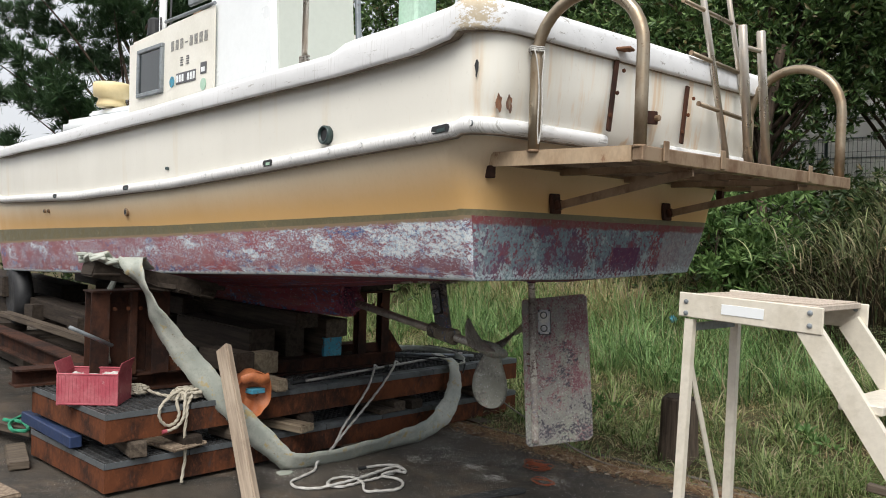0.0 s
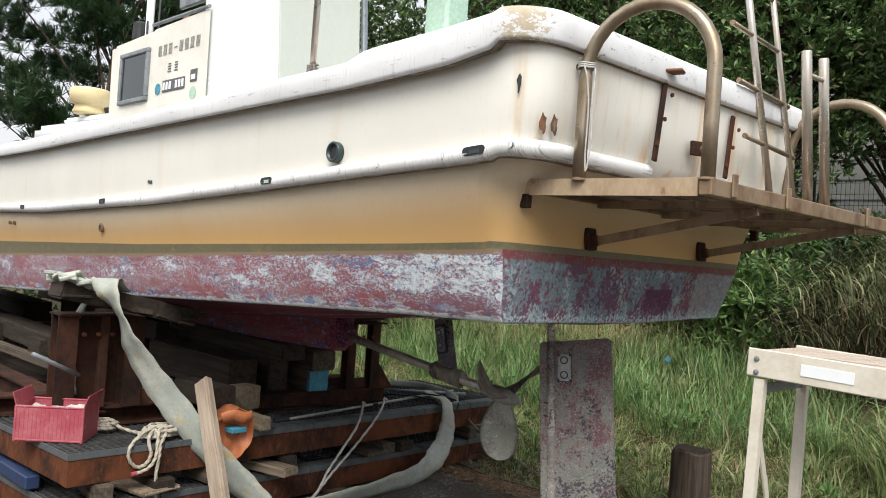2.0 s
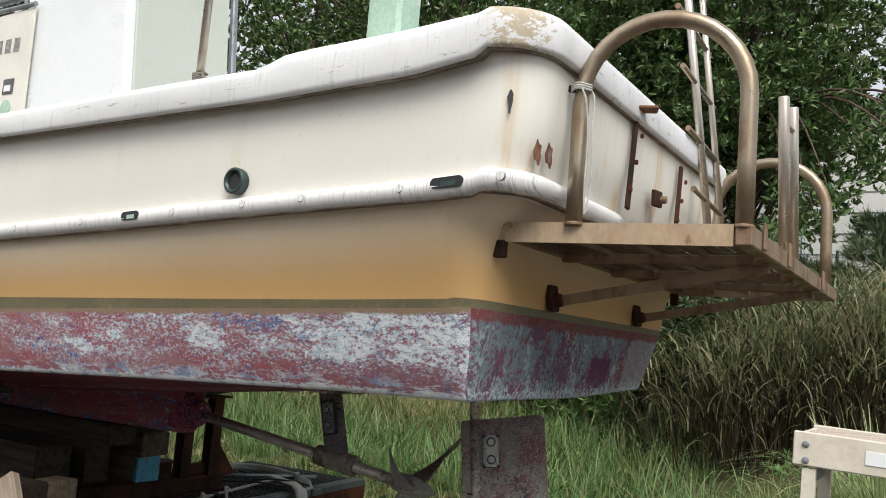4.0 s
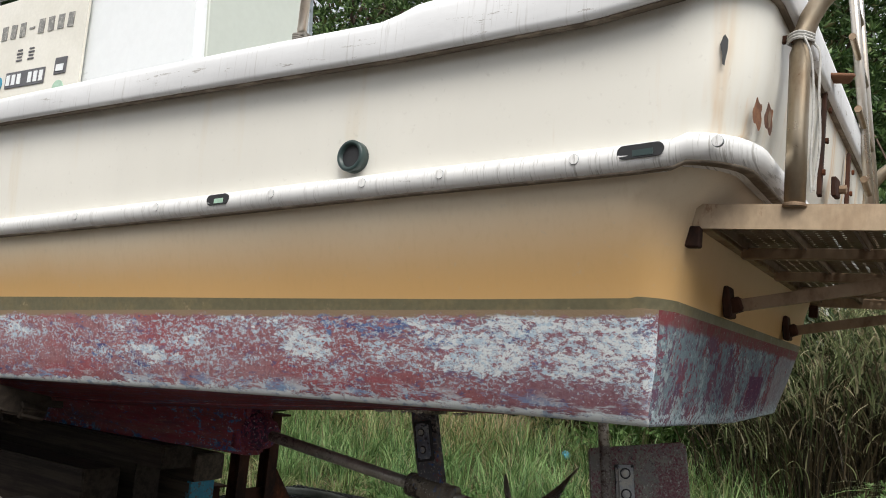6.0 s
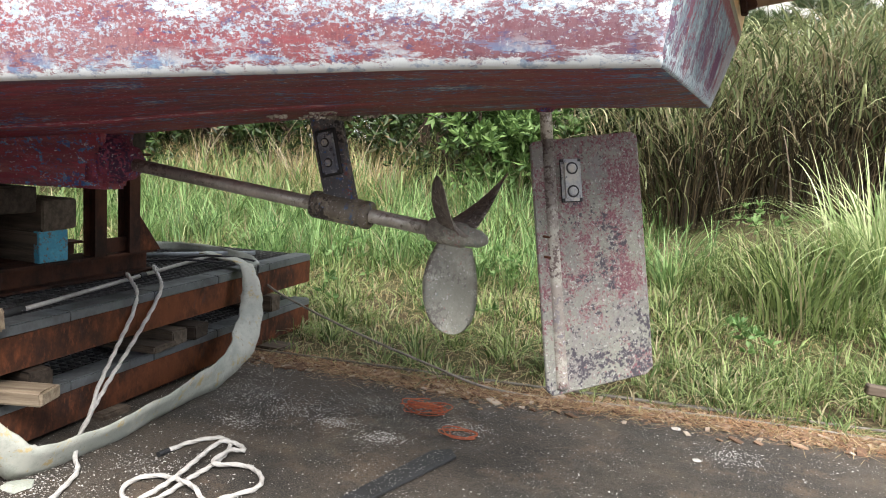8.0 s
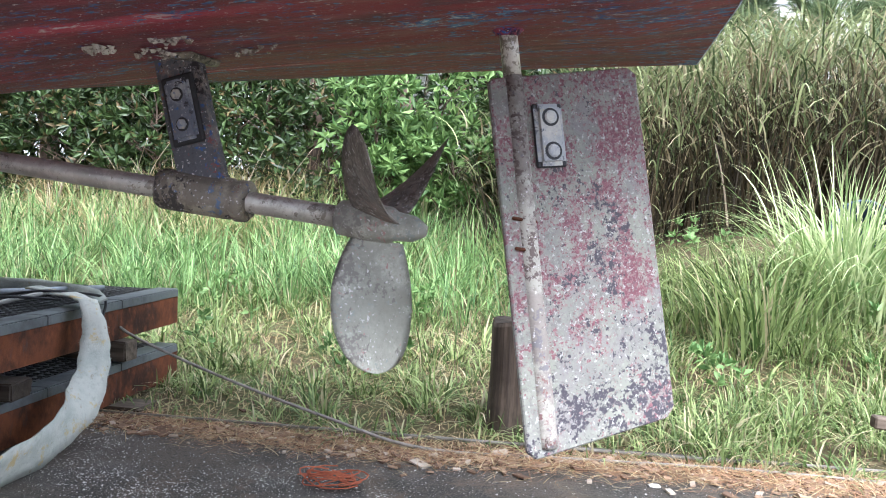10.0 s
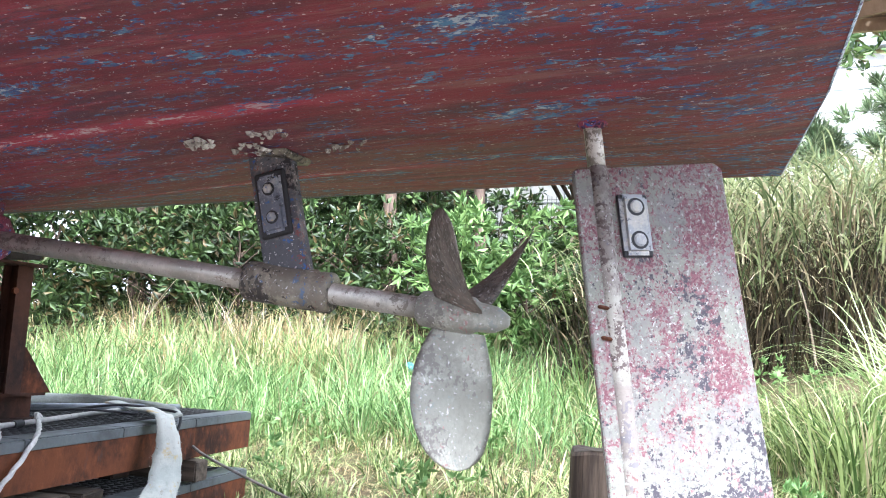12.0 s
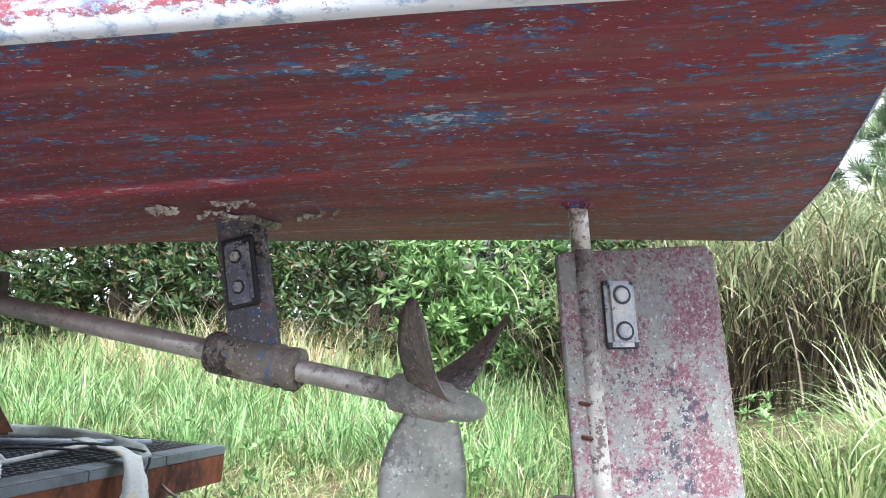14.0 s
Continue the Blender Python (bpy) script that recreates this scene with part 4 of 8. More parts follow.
# propeller
HUB0 = SHAFT0 + SD * 1.17
bm = turned([(0.027, 0.002), (0.037, 0.010), (0.041, 0.06), (0.039, 0.122), (0.031, 0.135), (0.027, 0.175), (0.012, 0.20)], HUB0, SD, 20)
prop = bpart("propeller", bm, MAT_PROP, "fouled bronze propeller with three blades", True)
part("hub_nut", turned([(0.029, 0.12), (0.029, 0.155), (0.017, 0.185)], HUB0, SD, 6), MAT_STRUT, prop)
PR = 0.312
ex, ey = SD, Vector((0, 1, 0))
ez = ex.cross(ey)
for a0 in (-93, 35, 152):
    a0 = radians(a0)
    rad = ey * math.cos(a0) + ez * math.sin(a0)
    tan = ex.cross(rad)
    bm = bmesh.new()
    lays = []
    for s in (-1, 1):
        lay = []
        for i in range(21):
            u = math.sin(math.pi / 2 * i / 20)
            r = 0.035 + (PR - 0.035) * u
            chord = (0.054 + 0.042 * math.sin(math.pi / 2 * min(u / 0.62, 1.0))) * math.sqrt(max(1 - (max(u - 0.50, 0) / 0.50) ** 3.4, 0.0)) + 0.001
            pitch = math.atan2(0.185, r)
            cd = tan * math.cos(pitch) + ex * math.sin(pitch)
            nd = ex * math.cos(pitch) - tan * math.sin(pitch)
            row = []
            for j in range(9):
                w = -1 + 2 * j / 8
                th = 0.009 * (1 - u * 0.7) * math.sqrt(max(1 - w * w, 0.0)) + 0.0006
                c0 = HUB0 + ex * 0.098 + rad * r + cd * (w * chord) + nd * (s * th * 0.5) + ex * (0.045 * u * u)
                row.append(bm.verts.new(c0))
            lay.append(row)
        lays.append(lay)
        for p, q in zip(lay, lay[1:]):
            for j in range(8):
                bm.faces.new((p[j], p[j + 1], q[j + 1], q[j])).smooth = True
    bmesh.ops.remove_doubles(bm, verts=bm.verts, dist=0.0007)
    # the two upper blades take the bronze that carries the shade
    part("blade", bm, MAT_PROP if a0 < 0 else MAT_PROP_DARK, prop, "" if a0 < 0 else "browner bronze blade, darkened for shade")

# rudder
RY = 33.0
st0, st1 = Vector((-0.020, 0.014, 1.40)), Vector((0.117, -0.056, 0.475))
rd = (st1 - st0).normalized()
rudder = bpart("rudder", bmesh.new(), MAT_RUDDER, "turned steel rudder, scaly grey and pink with old paint")
fwd = Vector((math.cos(radians(RY)), math.sin(radians(RY)), 0))
fwd = (fwd - rd * fwd.dot(rd)).normalized()
nrm = rd.cross(fwd).normalized()
RT = st0 + rd * 0.205


def rud(u, w, o=0.0):
    return RT + fwd * u + rd * w + nrm * o


bm = bmesh.new()
RO = [(-0.055, 0.008), (-0.047, 0.0), (0.265, -0.022), (0.283, -0.008), (0.292, 0.69), (0.272, 0.712), (-0.03, 0.752), (-0.048, 0.735)]
fr = [bm.verts.new(rud(u, w, 0.007)) for u, w in RO]
bk = [bm.verts.new(rud(u, w, -0.007)) for u, w in RO]
bm.faces.new(fr)
bm.faces.new(bk[::-1])
for k in range(len(RO)):
    bm.faces.new((fr[k], fr[(k + 1) % len(RO)], bk[(k + 1) % len(RO)], bk[k]))
bmesh.ops.bevel(bm, geom=bm.edges[:], offset=0.003, segments=1, affect="EDGES")
part("rudder_blade", bm, MAT_RUDDER, rudder)
part("rudder_stock", sweep([st0, st0 + rd * 0.225], circle(0.0185, 18)), MAT_SHAFT, rudder, "dull grey rudder stock", True)
part("stock_fairing", sweep([st0 + rd * 0.2, st0 + rd * 0.5, st1 - rd * 0.02, st1], circle(0.0195, 18), scale=lambda t: 1.0), MAT_STOCK, rudder, "pale flaking fairing tube welded to the rudder", True)
part("stock_gland", turned([(0.040, 0.012), (0.036, -0.006), (0.021, -0.022)], (-0.006, 0.006, 1.305), (0, 0, 1), 18), MAT_FLANGE, rudder, "boss daubed with dark paint")
an = part("anode", bmesh.new(), MAT_ZINC, rudder, "blotchy zinc anode plate with two bolts")
bm = box((0.062, 0.02, 0.125), bevel=0.012, segs=2)
M3 = Matrix((fwd, -nrm, -rd)).transposed().to_4x4()
PORT_N = nrm if nrm.y < 0 else -nrm
bm.transform(Matrix.Translation(rud(0.062, 0.118) + PORT_N * 0.016) @ M3)
part("anode_body", bm, MAT_ZINC, an)
bm = box((0.066, 0.008, 0.129), bevel=0.003)
bm.transform(Matrix.Translation(rud(0.063, 0.119) + PORT_N * 0.010) @ M3)
part("gasket", bm, MAT_BLACK, an, "black rubber gasket")
for dw in (-0.034, 0.034):
    part("bolt_recess", turned([(0.0185, 0.0), (0.0185, 0.0016), (0.012, 0.0018)], rud(0.062, 0.118 + dw) + PORT_N * 0.0255, PORT_N, 16), MAT_BLACK, an)
    part("bolt", turned([(0.0135, 0.0), (0.0135, 0.004), (0.010, 0.006)], rud(0.062, 0.118 + dw) + PORT_N * 0.025, PORT_N, 12), MAT_ZINC, an)
for w in (0.285, 0.345):
    part("weld_band", box((0.055, 0.010, 0.007), tuple(rud(-0.008, w) + PORT_N * 0.009), (0, 8, RY), 0.003), MAT_RUST, rudder)

# rubbing strake (white rail) round the hull, gunwale cap
bm = bmesh.new()


def strake(profile, xt, r, half, height, bm):
    rings = []
    base = [hull_ring(xt + o, r + max(o, 0), lambda x, o=o: half(x) + o, lambda x, h=h: height(x) + h) for o, h in profile]
    rows = [[bm.verts.new(p) for p in ring] for ring in base]
    n = len(rows[0])
    for a, b in zip(rows, rows[1:]):
        for k in range(n - 1):
            y = (a[k].co.y + a[k + 1].co.y) / 2
            if a[k].co.x > 0.6 and -0.24 < y < 0.2:
                continue
            bm.faces.new((a[k], a[k + 1], b[k + 1], b[k])).smooth = True
    return bm


RAIL_PROF = [(-0.03, -0.002), (0.012, -0.004), (0.030, 0.010), (0.037, 0.028), (0.034, 0.047), (0.015, 0.060), (-0.03, 0.063)]
strake(RAIL_PROF, 0.652, 0.13, f_of(Y_RAIL), f_of(Z_RAIL0), bm)
rail = bpart("rubbing_strake", bm, MAT_RAIL, "chalky white rubbing strake with scratched edge")
part("seam", strake([(-0.01, -0.0045), (0.0125, -0.0070), (0.0165, -0.0020), (0.0135, 0.0010)], 0.652, 0.13, f_of(Y_RAIL), f_of(Z_RAIL0), bmesh.new()), MAT_SEAM, rail, "dark grime along the lower edge")
bm = bmesh.new()


def cap_h(k):
    return lambda x: at_x(Z_GUN0, x) * (1 - k) + at_x(Z_GUN1, x) * k


rise = bm.verts.layers.float.new("rise")
rows = []
for o, k, dz in [(-0.02, 0.0, 0.014), (0.030, 0.0, 0.0), (0.043, 0.03, 0.0), (0.048, 0.12, 0), (0.048, 0.70, 0), (0.044, 0.86, 0), (0.030, 0.97, 0), (0.012, 1.0, 0.0), (-0.09, 1.0, 0.004), (-0.115, 0.95, 0), (-0.125, 0.8, 0), (-0.13, 0.2, 0), (-0.13, 0.0, -0.25)]:
    rows.append([bm.verts.new(p) for p in hull_ring(0.682 + o, max(0.15 + o, 0.03), f_of(Y_RAIL, 0.036 + o), lambda x, k=k, dz=dz: cap_h(k)(x) + dz - 0.007)])
    for v in rows[-1]:
        v[rise] = k
for a, b in zip(rows, rows[1:]):
    for k in range(len(a) - 1):
        bm.faces.new((a[k], a[k + 1], b[k + 1], b[k])).smooth = True
gunwale = bpart("gunwale", bm, MAT_GUN, "scuffed white gunwale cap")
seam = bmesh.new()
rows = []
for o, dz in ((-0.015, 0.008), (0.0285, -0.0028), (0.0325, -0.0012), (0.031, 0.0015)):
    rows.append([seam.verts.new(p) for p in hull_ring(0.682 + o, max(0.15 + o, 0.03), f_of(Y_RAIL, 0.036 + o), lambda x, dz=dz: cap_h(0.0)(x) + dz - 0.007)])
for a, b in zip(rows, rows[1:]):
    for k in range(len(a) - 1):
        seam.faces.new((a[k], a[k + 1], b[k + 1], b[k])).smooth = True
part("seam", seam, MAT_SEAM, gunwale, "dark grime along the lower edge")
for side in (-1, 1):
    trim = [(x, side * (at_x(Y_RAIL, x) - 0.075), at_x(Z_GUN1, x) + 0.006) for x in [-0.30 - 0.15 * k for k in range(40)]]
    part("capping_strip", sweep(trim, [(-0.03, -0.008), (0.03, -0.008), (0.03, 0.006), (-0.03, 0.006)]), MAT_STRIP, gunwale, "bare brown capping strip along the inner edge")
bm = bmesh.new()
deck = [bm.verts.new(p) for p in hull_ring(0.60, 0.12, f_of(Y_RAIL, -0.06), lambda x: at_x(Z_RAIL0, x) + 0.10)]
half_n = len(deck) // 2
for k in range(half_n):
    a, b, c, d = deck[k], deck[k + 1], deck[-2 - k], deck[-1 - k]
    if b is not c:
        bm.faces.new((a, b, c, d))
bpart("deck", bm, MAT_CABIN)


# ---- stern fittings ----
def arc_pts(xa, xb, y, z0, z1, n=16):
    r = (xb - xa) / 2
    pts = [(xa, y, z0), (xa, y, (z0 + z1 - r) / 2), (xa, y, z1 - r)]
    pts += [(xa + r - r * math.cos(math.pi * k / n), y, z1 - r + r * math.sin(math.pi * k / n)) for k in range(1, n)]
    return pts + [(xb, y, z1 - r), (xb, y, (z0 + z1 - r) / 2), (xb, y, z0)]


PX0, PX1, PY0, PY1, PZ = 0.502, 1.208, -0.790, 0.945, 1.835
platform = bpart("stern_platform", box((0.045, PY1 - PY0, 0.055), (PX1 - 0.02, (PY0 + PY1) / 2, PZ), bevel=0.004), MAT_STEEL_RUST, "tarnished steel stern platform with tube hoops")


def near_y(x):
    """y of the platform's near side, which runs out askew from the hull."""
    return PY0 - 0.061 * (PX1 - x) / (PX1 - PX0)


for ya, yb in ((near_y(PX0) + 0.005, near_y(PX1) + 0.005), (PY1 - 0.005, PY1 - 0.005)):
    part("side_member", sweep([(PX0, ya, PZ), (PX1 - 0.046, yb, PZ)], [(-0.006, -0.029), (0.006, -0.029), (0.006, 0.029), (-0.006, 0.029)]), MAT_STEEL_TAN, platform, "pale tan side member with rust runs")
    part("foot_bracket", box((0.035, 0.03, 0.05), (PX0 + 0.016, ya, PZ - 0.05), bevel=0.003), MAT_RUST_DARK, platform)
part("inner_member", box((0.03, PY1 - PY0 - 0.03, 0.04), (PX0 + 0.02, (PY0 + PY1) / 2, PZ), bevel=0.003), MAT_STEEL_RUST, platform)
def tread_plank(width, length, rows, holes):
    """A pressed tread plank: a punched sheet of two skins with turned-down lips."""
    xs_ = [-width / 2]
    for r_ in range(rows):
        c_ = -width / 2 + width * (r_ + 0.5) / rows
        xs_ += [c_ - 0.005, c_ + 0.005]
    ys_ = [-length / 2]
    for h_ in range(holes):
        c_ = -length / 2 + length * (h_ + 0.5) / holes
        ys_ += [c_ - 0.0075, c_ + 0.0075]
    xs_, ys_ = xs_ + [width / 2], ys_ + [length / 2]
    b = bmesh.new()
    for z_ in (0.0, -0.003):
        g_rows = [[b.verts.new((x_, y_, z_)) for y_ in ys_] for x_ in xs_]
        for i_ in range(len(xs_) - 1):
            for j_ in range(len(ys_) - 1):
                if i_ % 2 and j_ % 2:
                    continue
                f_ = (g_rows[i_][j_], g_rows[i_ + 1][j_], g_rows[i_ + 1][j_ + 1], g_rows[i_][j_ + 1])
                b.faces.new(f_ if z_ == 0 else f_[::-1])
    for s_ in (-1, 1):
        box((0.003, length, 0.024), (s_ * (width / 2 - 0.002), 0, -0.0135), bevel=0, bm=b)
    return b


TREAD_W = (PX1 - PX0 - 0.10) / 4
for k in range(4):
    tx = PX0 + 0.042 + TREAD_W * (k + 0.5)
    ty = near_y(tx + TREAD_W / 2) + 0.014
    tp = tread_plank(TREAD_W - 0.006, PY1 - 0.014 - ty, 5, 62)
    tp.transform(pose(tx, (ty + PY1 - 0.014) / 2, PZ + 0.012))
    part("tread_plank", tp, MAT_TREAD, platform)
for y in (-0.42, 0.05, 0.447):
    part("cross_member", box((PX1 - PX0 - 0.06, 0.03, 0.03), ((PX0 + PX1) / 2, y, PZ - 0.022), bevel=0.003), MAT_STEEL_RUST, platform)
for y in (-0.422, 0.447):
    br = part("brace", sweep([(0.515, y, 1.665), (1.185, y, PZ - 0.04)], [(-0.006, -0.017), (0.006, -0.017), (0.006, 0.017), (-0.006, 0.017)]), MAT_STEEL_RUST, platform)
    part("brace_foot", box((0.022, 0.062, 0.088), (0.503, y, 1.675), (0, -8, 0), 0.004), MAT_RUST_DARK, br)
    part("brace_lug", box((0.040, 0.036, 0.042), (0.522, y, 1.668), (0, -20, 0), 0.006), MAT_RUST_DARK, br)
for y in (-0.652, -0.258, 0.498):
    part("lug", box((0.008, 0.034, 0.075), (PX1 + 0.007, y, PZ + 0.016), bevel=0.003), MAT_STEEL_RUST, platform)
for ya, yb, xa, xb, zt in ((-0.830, -0.772, 0.735, 1.185, 2.440), (0.905, 0.905, 0.69, 1.17, 2.42)):
    hoop = part("hoop", sweep([(x, ya + (yb - ya) * (x - xa) / (xb - xa), z) for x, _, z in arc_pts(xa, xb, ya, PZ + 0.02, zt)], circle(0.0235, 16)), MAT_STEEL, platform, "tarnished stainless tube hoop", True)
    part("clamp", box((0.06, 0.012, 0.02), (xa - 0.012, ya, 2.255), bevel=0.003), MAT_RUST_DARK, hoop)
    for x, y in ((xa, ya), (xb, yb)):
        part("hoop_foot", turned([(0.0265, 0.0), (0.0265, 0.005), (0.024, 0.008)], (x, y, PZ + 0.022), n=16), MAT_STEEL_RUST, hoop)
for (x, y), zt in (((1.142, 0.079), 2.445), ((1.150, 0.219), 2.445)):
    part("post", turned([(0.019, 0.0), (0.019, zt - PZ - 0.006), (0.016, zt - PZ)], (x, y, PZ), (-0.008, -0.15, 1), n=16), MAT_STEEL_BRIGHT, platform, "bright stainless post", True)
part("post_link", tube((1.138, 0.003, 2.35), (1.146, 0.143, 2.352), 0.010), MAT_STEEL_BRIGHT, platform)
part("roller", turned([(0.02, -0.05), (0.034, -0.04), (0.028, 0), (0.034, 0.04), (0.02, 0.05)], (0.80, -0.11, PZ + 0.055), (0.2, 1, 0), 14), MAT_STEEL_RUST, platform)
part("roller_bracket", box((0.06, 0.02, 0.06), (0.80, -0.03, PZ + 0.045), bevel=0.004), MAT_STEEL_RUST, platform)

LEAN_L = -0.22
ladder = bpart("boarding_ladder", tube((0.780, 0.555, 1.86), (0.672, 0.555 + LEAN_L * 1.44, 3.3), 0.0165, n=12), MAT_STEEL_BRIGHT, "stainless boarding ladder with tube rungs", True)
part("rail", tube((0.777, 0.80, 1.90), (0.672, 0.80 + LEAN_L * 1.4, 3.3), 0.0135, n=12), MAT_STEEL_BRIGHT, ladder, "", True)
for z in (2.165, 2.40, 2.64, 2.87, 3.1):
    x, y0 = 0.780 - (z - 1.86) * 0.075, 0.555 + LEAN_L * (z - 1.86)
    rg = part("rung", tube((x, y0 - 0.19, z + 0.02), (x, y0 + 0.30, z - 0.01), 0.011, n=12), MAT_STEEL, ladder, "", True)
    for y, dz in ((y0 - 0.19, 0.02), (y0 + 0.30, -0.01)):
        part("rung_cap", turned([(0.012, -0.004), (0.012, 0.004)], (x, y, z + dz), (0, 1, 0), 12), MAT_STEEL_RUST, rg)

# flat bars and small fittings on the transom
for y, z0, z1 in ((-0.29, 1.99, 2.33), (0.27, 1.99, 2.27)):
    bar = bpart("transom_bar", box((0.012, 0.026, z1 - z0), (0.712, y - 0.02, (z0 + z1) / 2), (-8, 0, 0), 0.002), MAT_RUST_DARK, "rust-brown flat bar bolted to the transom")
    for k in range(3):
        part("bolt", turned([(0.009, 0), (0.009, 0.008)], (0.718, y - 0.045 + 0.042 * k, z0 + (z1 - z0) * (0.2 + 0.3 * k)), (1, 0, 0), 6), MAT_RUST, bar)
bar = bpart("transom_clip", box((0.10, 0.06, 0.014), (0.735, -0.29, 2.345), (0, 0, 20), 0.005), MAT_RUST_SPOT)
fit_ = bpart("transom_fitting", box((0.016, 0.085, 0.06), (0.712, -0.02, 2.085), (4, 0, 0), 0.003), MAT_RUST_DARK, "small rusty bolted fitting")
part("bolt", turned([(0.014, 0), (0.014, 0.02), (0.008, 0.022)], (0.72, 0.005, 2.085), (1, 0, 0), 8), MAT_STEEL_RUST, fit_)
for y, w in ((-0.972, 0.019), (-0.930, 0.018)):
    xx = 0.693 if y > -0.95 else 0.678
    bm = bmesh.new()
    bm.faces.new([bm.verts.new((0, w * math.cos(a) * (0.45 + 0.3 * abs(math.sin(a * 1.5))), 0.033 * math.sin(a) * (1 + 0.25 * math.sin(4 * a)))) for a in [2 * math.pi * k / 22 for k in range(22)]])
    bm.transform(pose(xx, y, 2.035, 0, 0, -38))
    scar = bpart("rust_scar", bm, MAT_RUST_SPOT, "rusty scar with chipped gelcoat")
    bm = bmesh.new()
    bm.faces.new([bm.verts.new((0.002, w * 0.22 * math.cos(a) * (1 + 0.3 * math.sin(3 * a)), 0.020 * math.sin(a) * (1 + 0.2 * math.sin(5 * a)))) for a in [2 * math.pi * k / 22 for k in range(22)]])
    bm.transform(pose(xx, y, 2.033, 0, 0, -38))
    if y > -0.95:
        part("chip", bm, MAT_TREAD, scar)
    else:
        bm.free()
bm = bmesh.new()
for k in range(9):
    a = 2 * math.pi * k / 9
    bm.verts.new((0.0, math.cos(a) * 0.007 * (1 + 0.5 * math.sin(3 * a)), math.sin(a) * 0.036))
bm.faces.new(bm.verts[:])
bm.transform(pose(0.617, -1.038, 2.163, 0, 0, -62))
bpart("gouge", bm, MAT_BLACK, "dark gouge in the gelcoat")
for pts in ([(0.745, -0.857, 2.25), (0.763, -0.858, 2.2), (0.770, -0.850, 2.1), (0.768, -0.848, 1.95), (0.772, -0.846, 1.885)], [(0.758, -0.812, 2.25), (0.778, -0.835, 2.21), (0.780, -0.845, 2.12), (0.785, -0.842, 2.0), (0.776, -0.846, 1.89)]):
    bpart("tie_string", bent(pts, 0.0028, n=6, steps=5), MAT_ROPE_WHITE, "white string tied round the hoop")
bm = bmesh.new()
for k in range(3):
    sweep([(0.735 + 0.028 * math.cos(a), -0.830 + 0.028 * math.sin(a), 2.245 + k * 0.007 + 0.002 * math.sin(3 * a)) for a in [2 * math.pi * i / 16 for i in range(17)]], circle(0.0035, 6), bm)
bpart("string_turns", bm, MAT_ROPE_WHITE)

# hull openings along the port side: scupper slots, discharge pipe, skin fittings
def side_y(x, z):
    zr, zk, zg = at_x(Z_RAIL0, x), at_x(Z_KHAKI1, x), at_x(Z_GUN0, x)
    yc, yr = at_x(Y_CHINE, x), at_x(Y_RAIL, x)
    if z > zr:
        return -(yr + 0.02 * (z - zr) / max(zg - zr, 0.1))
    k = (z - zk) / (zr - zk)
    return -(yc + (yr - yc) * (0.40 + 0.6 * max(k, -0.3)))


for x, w, mm in ((0.455, 0.075, MAT_BLACK), (-0.83, 0.06, MAT_GREEN_PVC), (-2.62, 0.06, MAT_BLACK), (-4.1, 0.06, MAT_BLACK)):
    z = at_x(Z_RAIL0, x) + 0.036
    y = -(at_x(Y_RAIL, x) + 0.036)
    slope = math.degrees(math.atan2(at_x(Z_RAIL0, x + 0.1) - at_x(Z_RAIL0, x - 0.1), 0.2))
    # flat black plate paints the dark inside of the slot
    sl = bpart("scupper", plate([(math.cos(a) * 0.016 + (w / 2 if math.cos(a) > 0 else -w / 2), math.sin(a) * 0.016) for a in [2 * math.pi * (k + 0.5) / 16 for k in range(16)]], 0.004, pose(x, y + 0.0005, z, 0, -slope, 0)), MAT_BLACK, "dark oval plate standing in for a scupper slot in the strake")
    part("inner_plate", box((w * 0.62, 0.0015, 0.014), (x + 0.006, y - 0.0022, z - 0.004), (0, -slope, 0), 0), MAT_MINT if mm is MAT_GREEN_PVC else MAT_GREEN_PVC, sl)
for x in (0.62, 0.30, -0.06, -0.30, -0.62, -1.1, -1.5, -2.1, -3.1, -3.6):
    z, y = at_x(Z_RAIL0, x) + 0.034, -(at_x(Y_RAIL, x) + 0.034)
    plug = bpart("strake_plug", turned([(0.0124, -0.006), (0.0124, 0.003), (0.011, 0.0032)], (x, y, z), (0, -1, 0), 16), MAT_GALV)
    part("plug_cap", turned([(0.0117, 0.0), (0.0117, 0.0038), (0.008, 0.0042)], (x, y, z), (0, -1, 0), 16), MAT_RAIL, plug)
pz = 1.968
py = side_y(-0.355, pz)
pipe = bpart("discharge_pipe", bmesh.new(), MAT_GREEN_PVC, "dark green plastic discharge pipe")
bm = turned([(0.044, 0), (0.044, 0.028), (0.040, 0.032), (0.032, 0.030), (0.030, -0.05)], (-0.355, py + 0.004, pz), (0, -1, 0), 28)
part("pipe_rim", bm, MAT_GREEN_PVC, pipe, "", True)
# black plug paints the dark inside of the pipe
part("pipe_bore", turned([(0.031, 0.0), (0.031, 0.022)], (-0.355, py + 0.006, pz), (0, -1, 0), 24), MAT_BLACK, pipe)
for x, z, r in ((-2.78, 1.60, 0.028), (-4.45, 1.60, 0.016), (-4.55, 1.60, 0.016)):
    fit_ = bpart("skin_fitting", turned([(r, -0.01), (r, 0.008), (r * 0.7, 0.010)], (x, side_y(x, z), z), (0, -1, 0), 14), MAT_STEEL_RUST, "small metal skin fitting")
    # black disc paints the dark hole of the fitting
    part("bore", turned([(r * 0.6, 0), (r * 0.6, 0.011)], (x, side_y(x, z), z), (0, -1, 0), 12), MAT_BLACK, fit_)
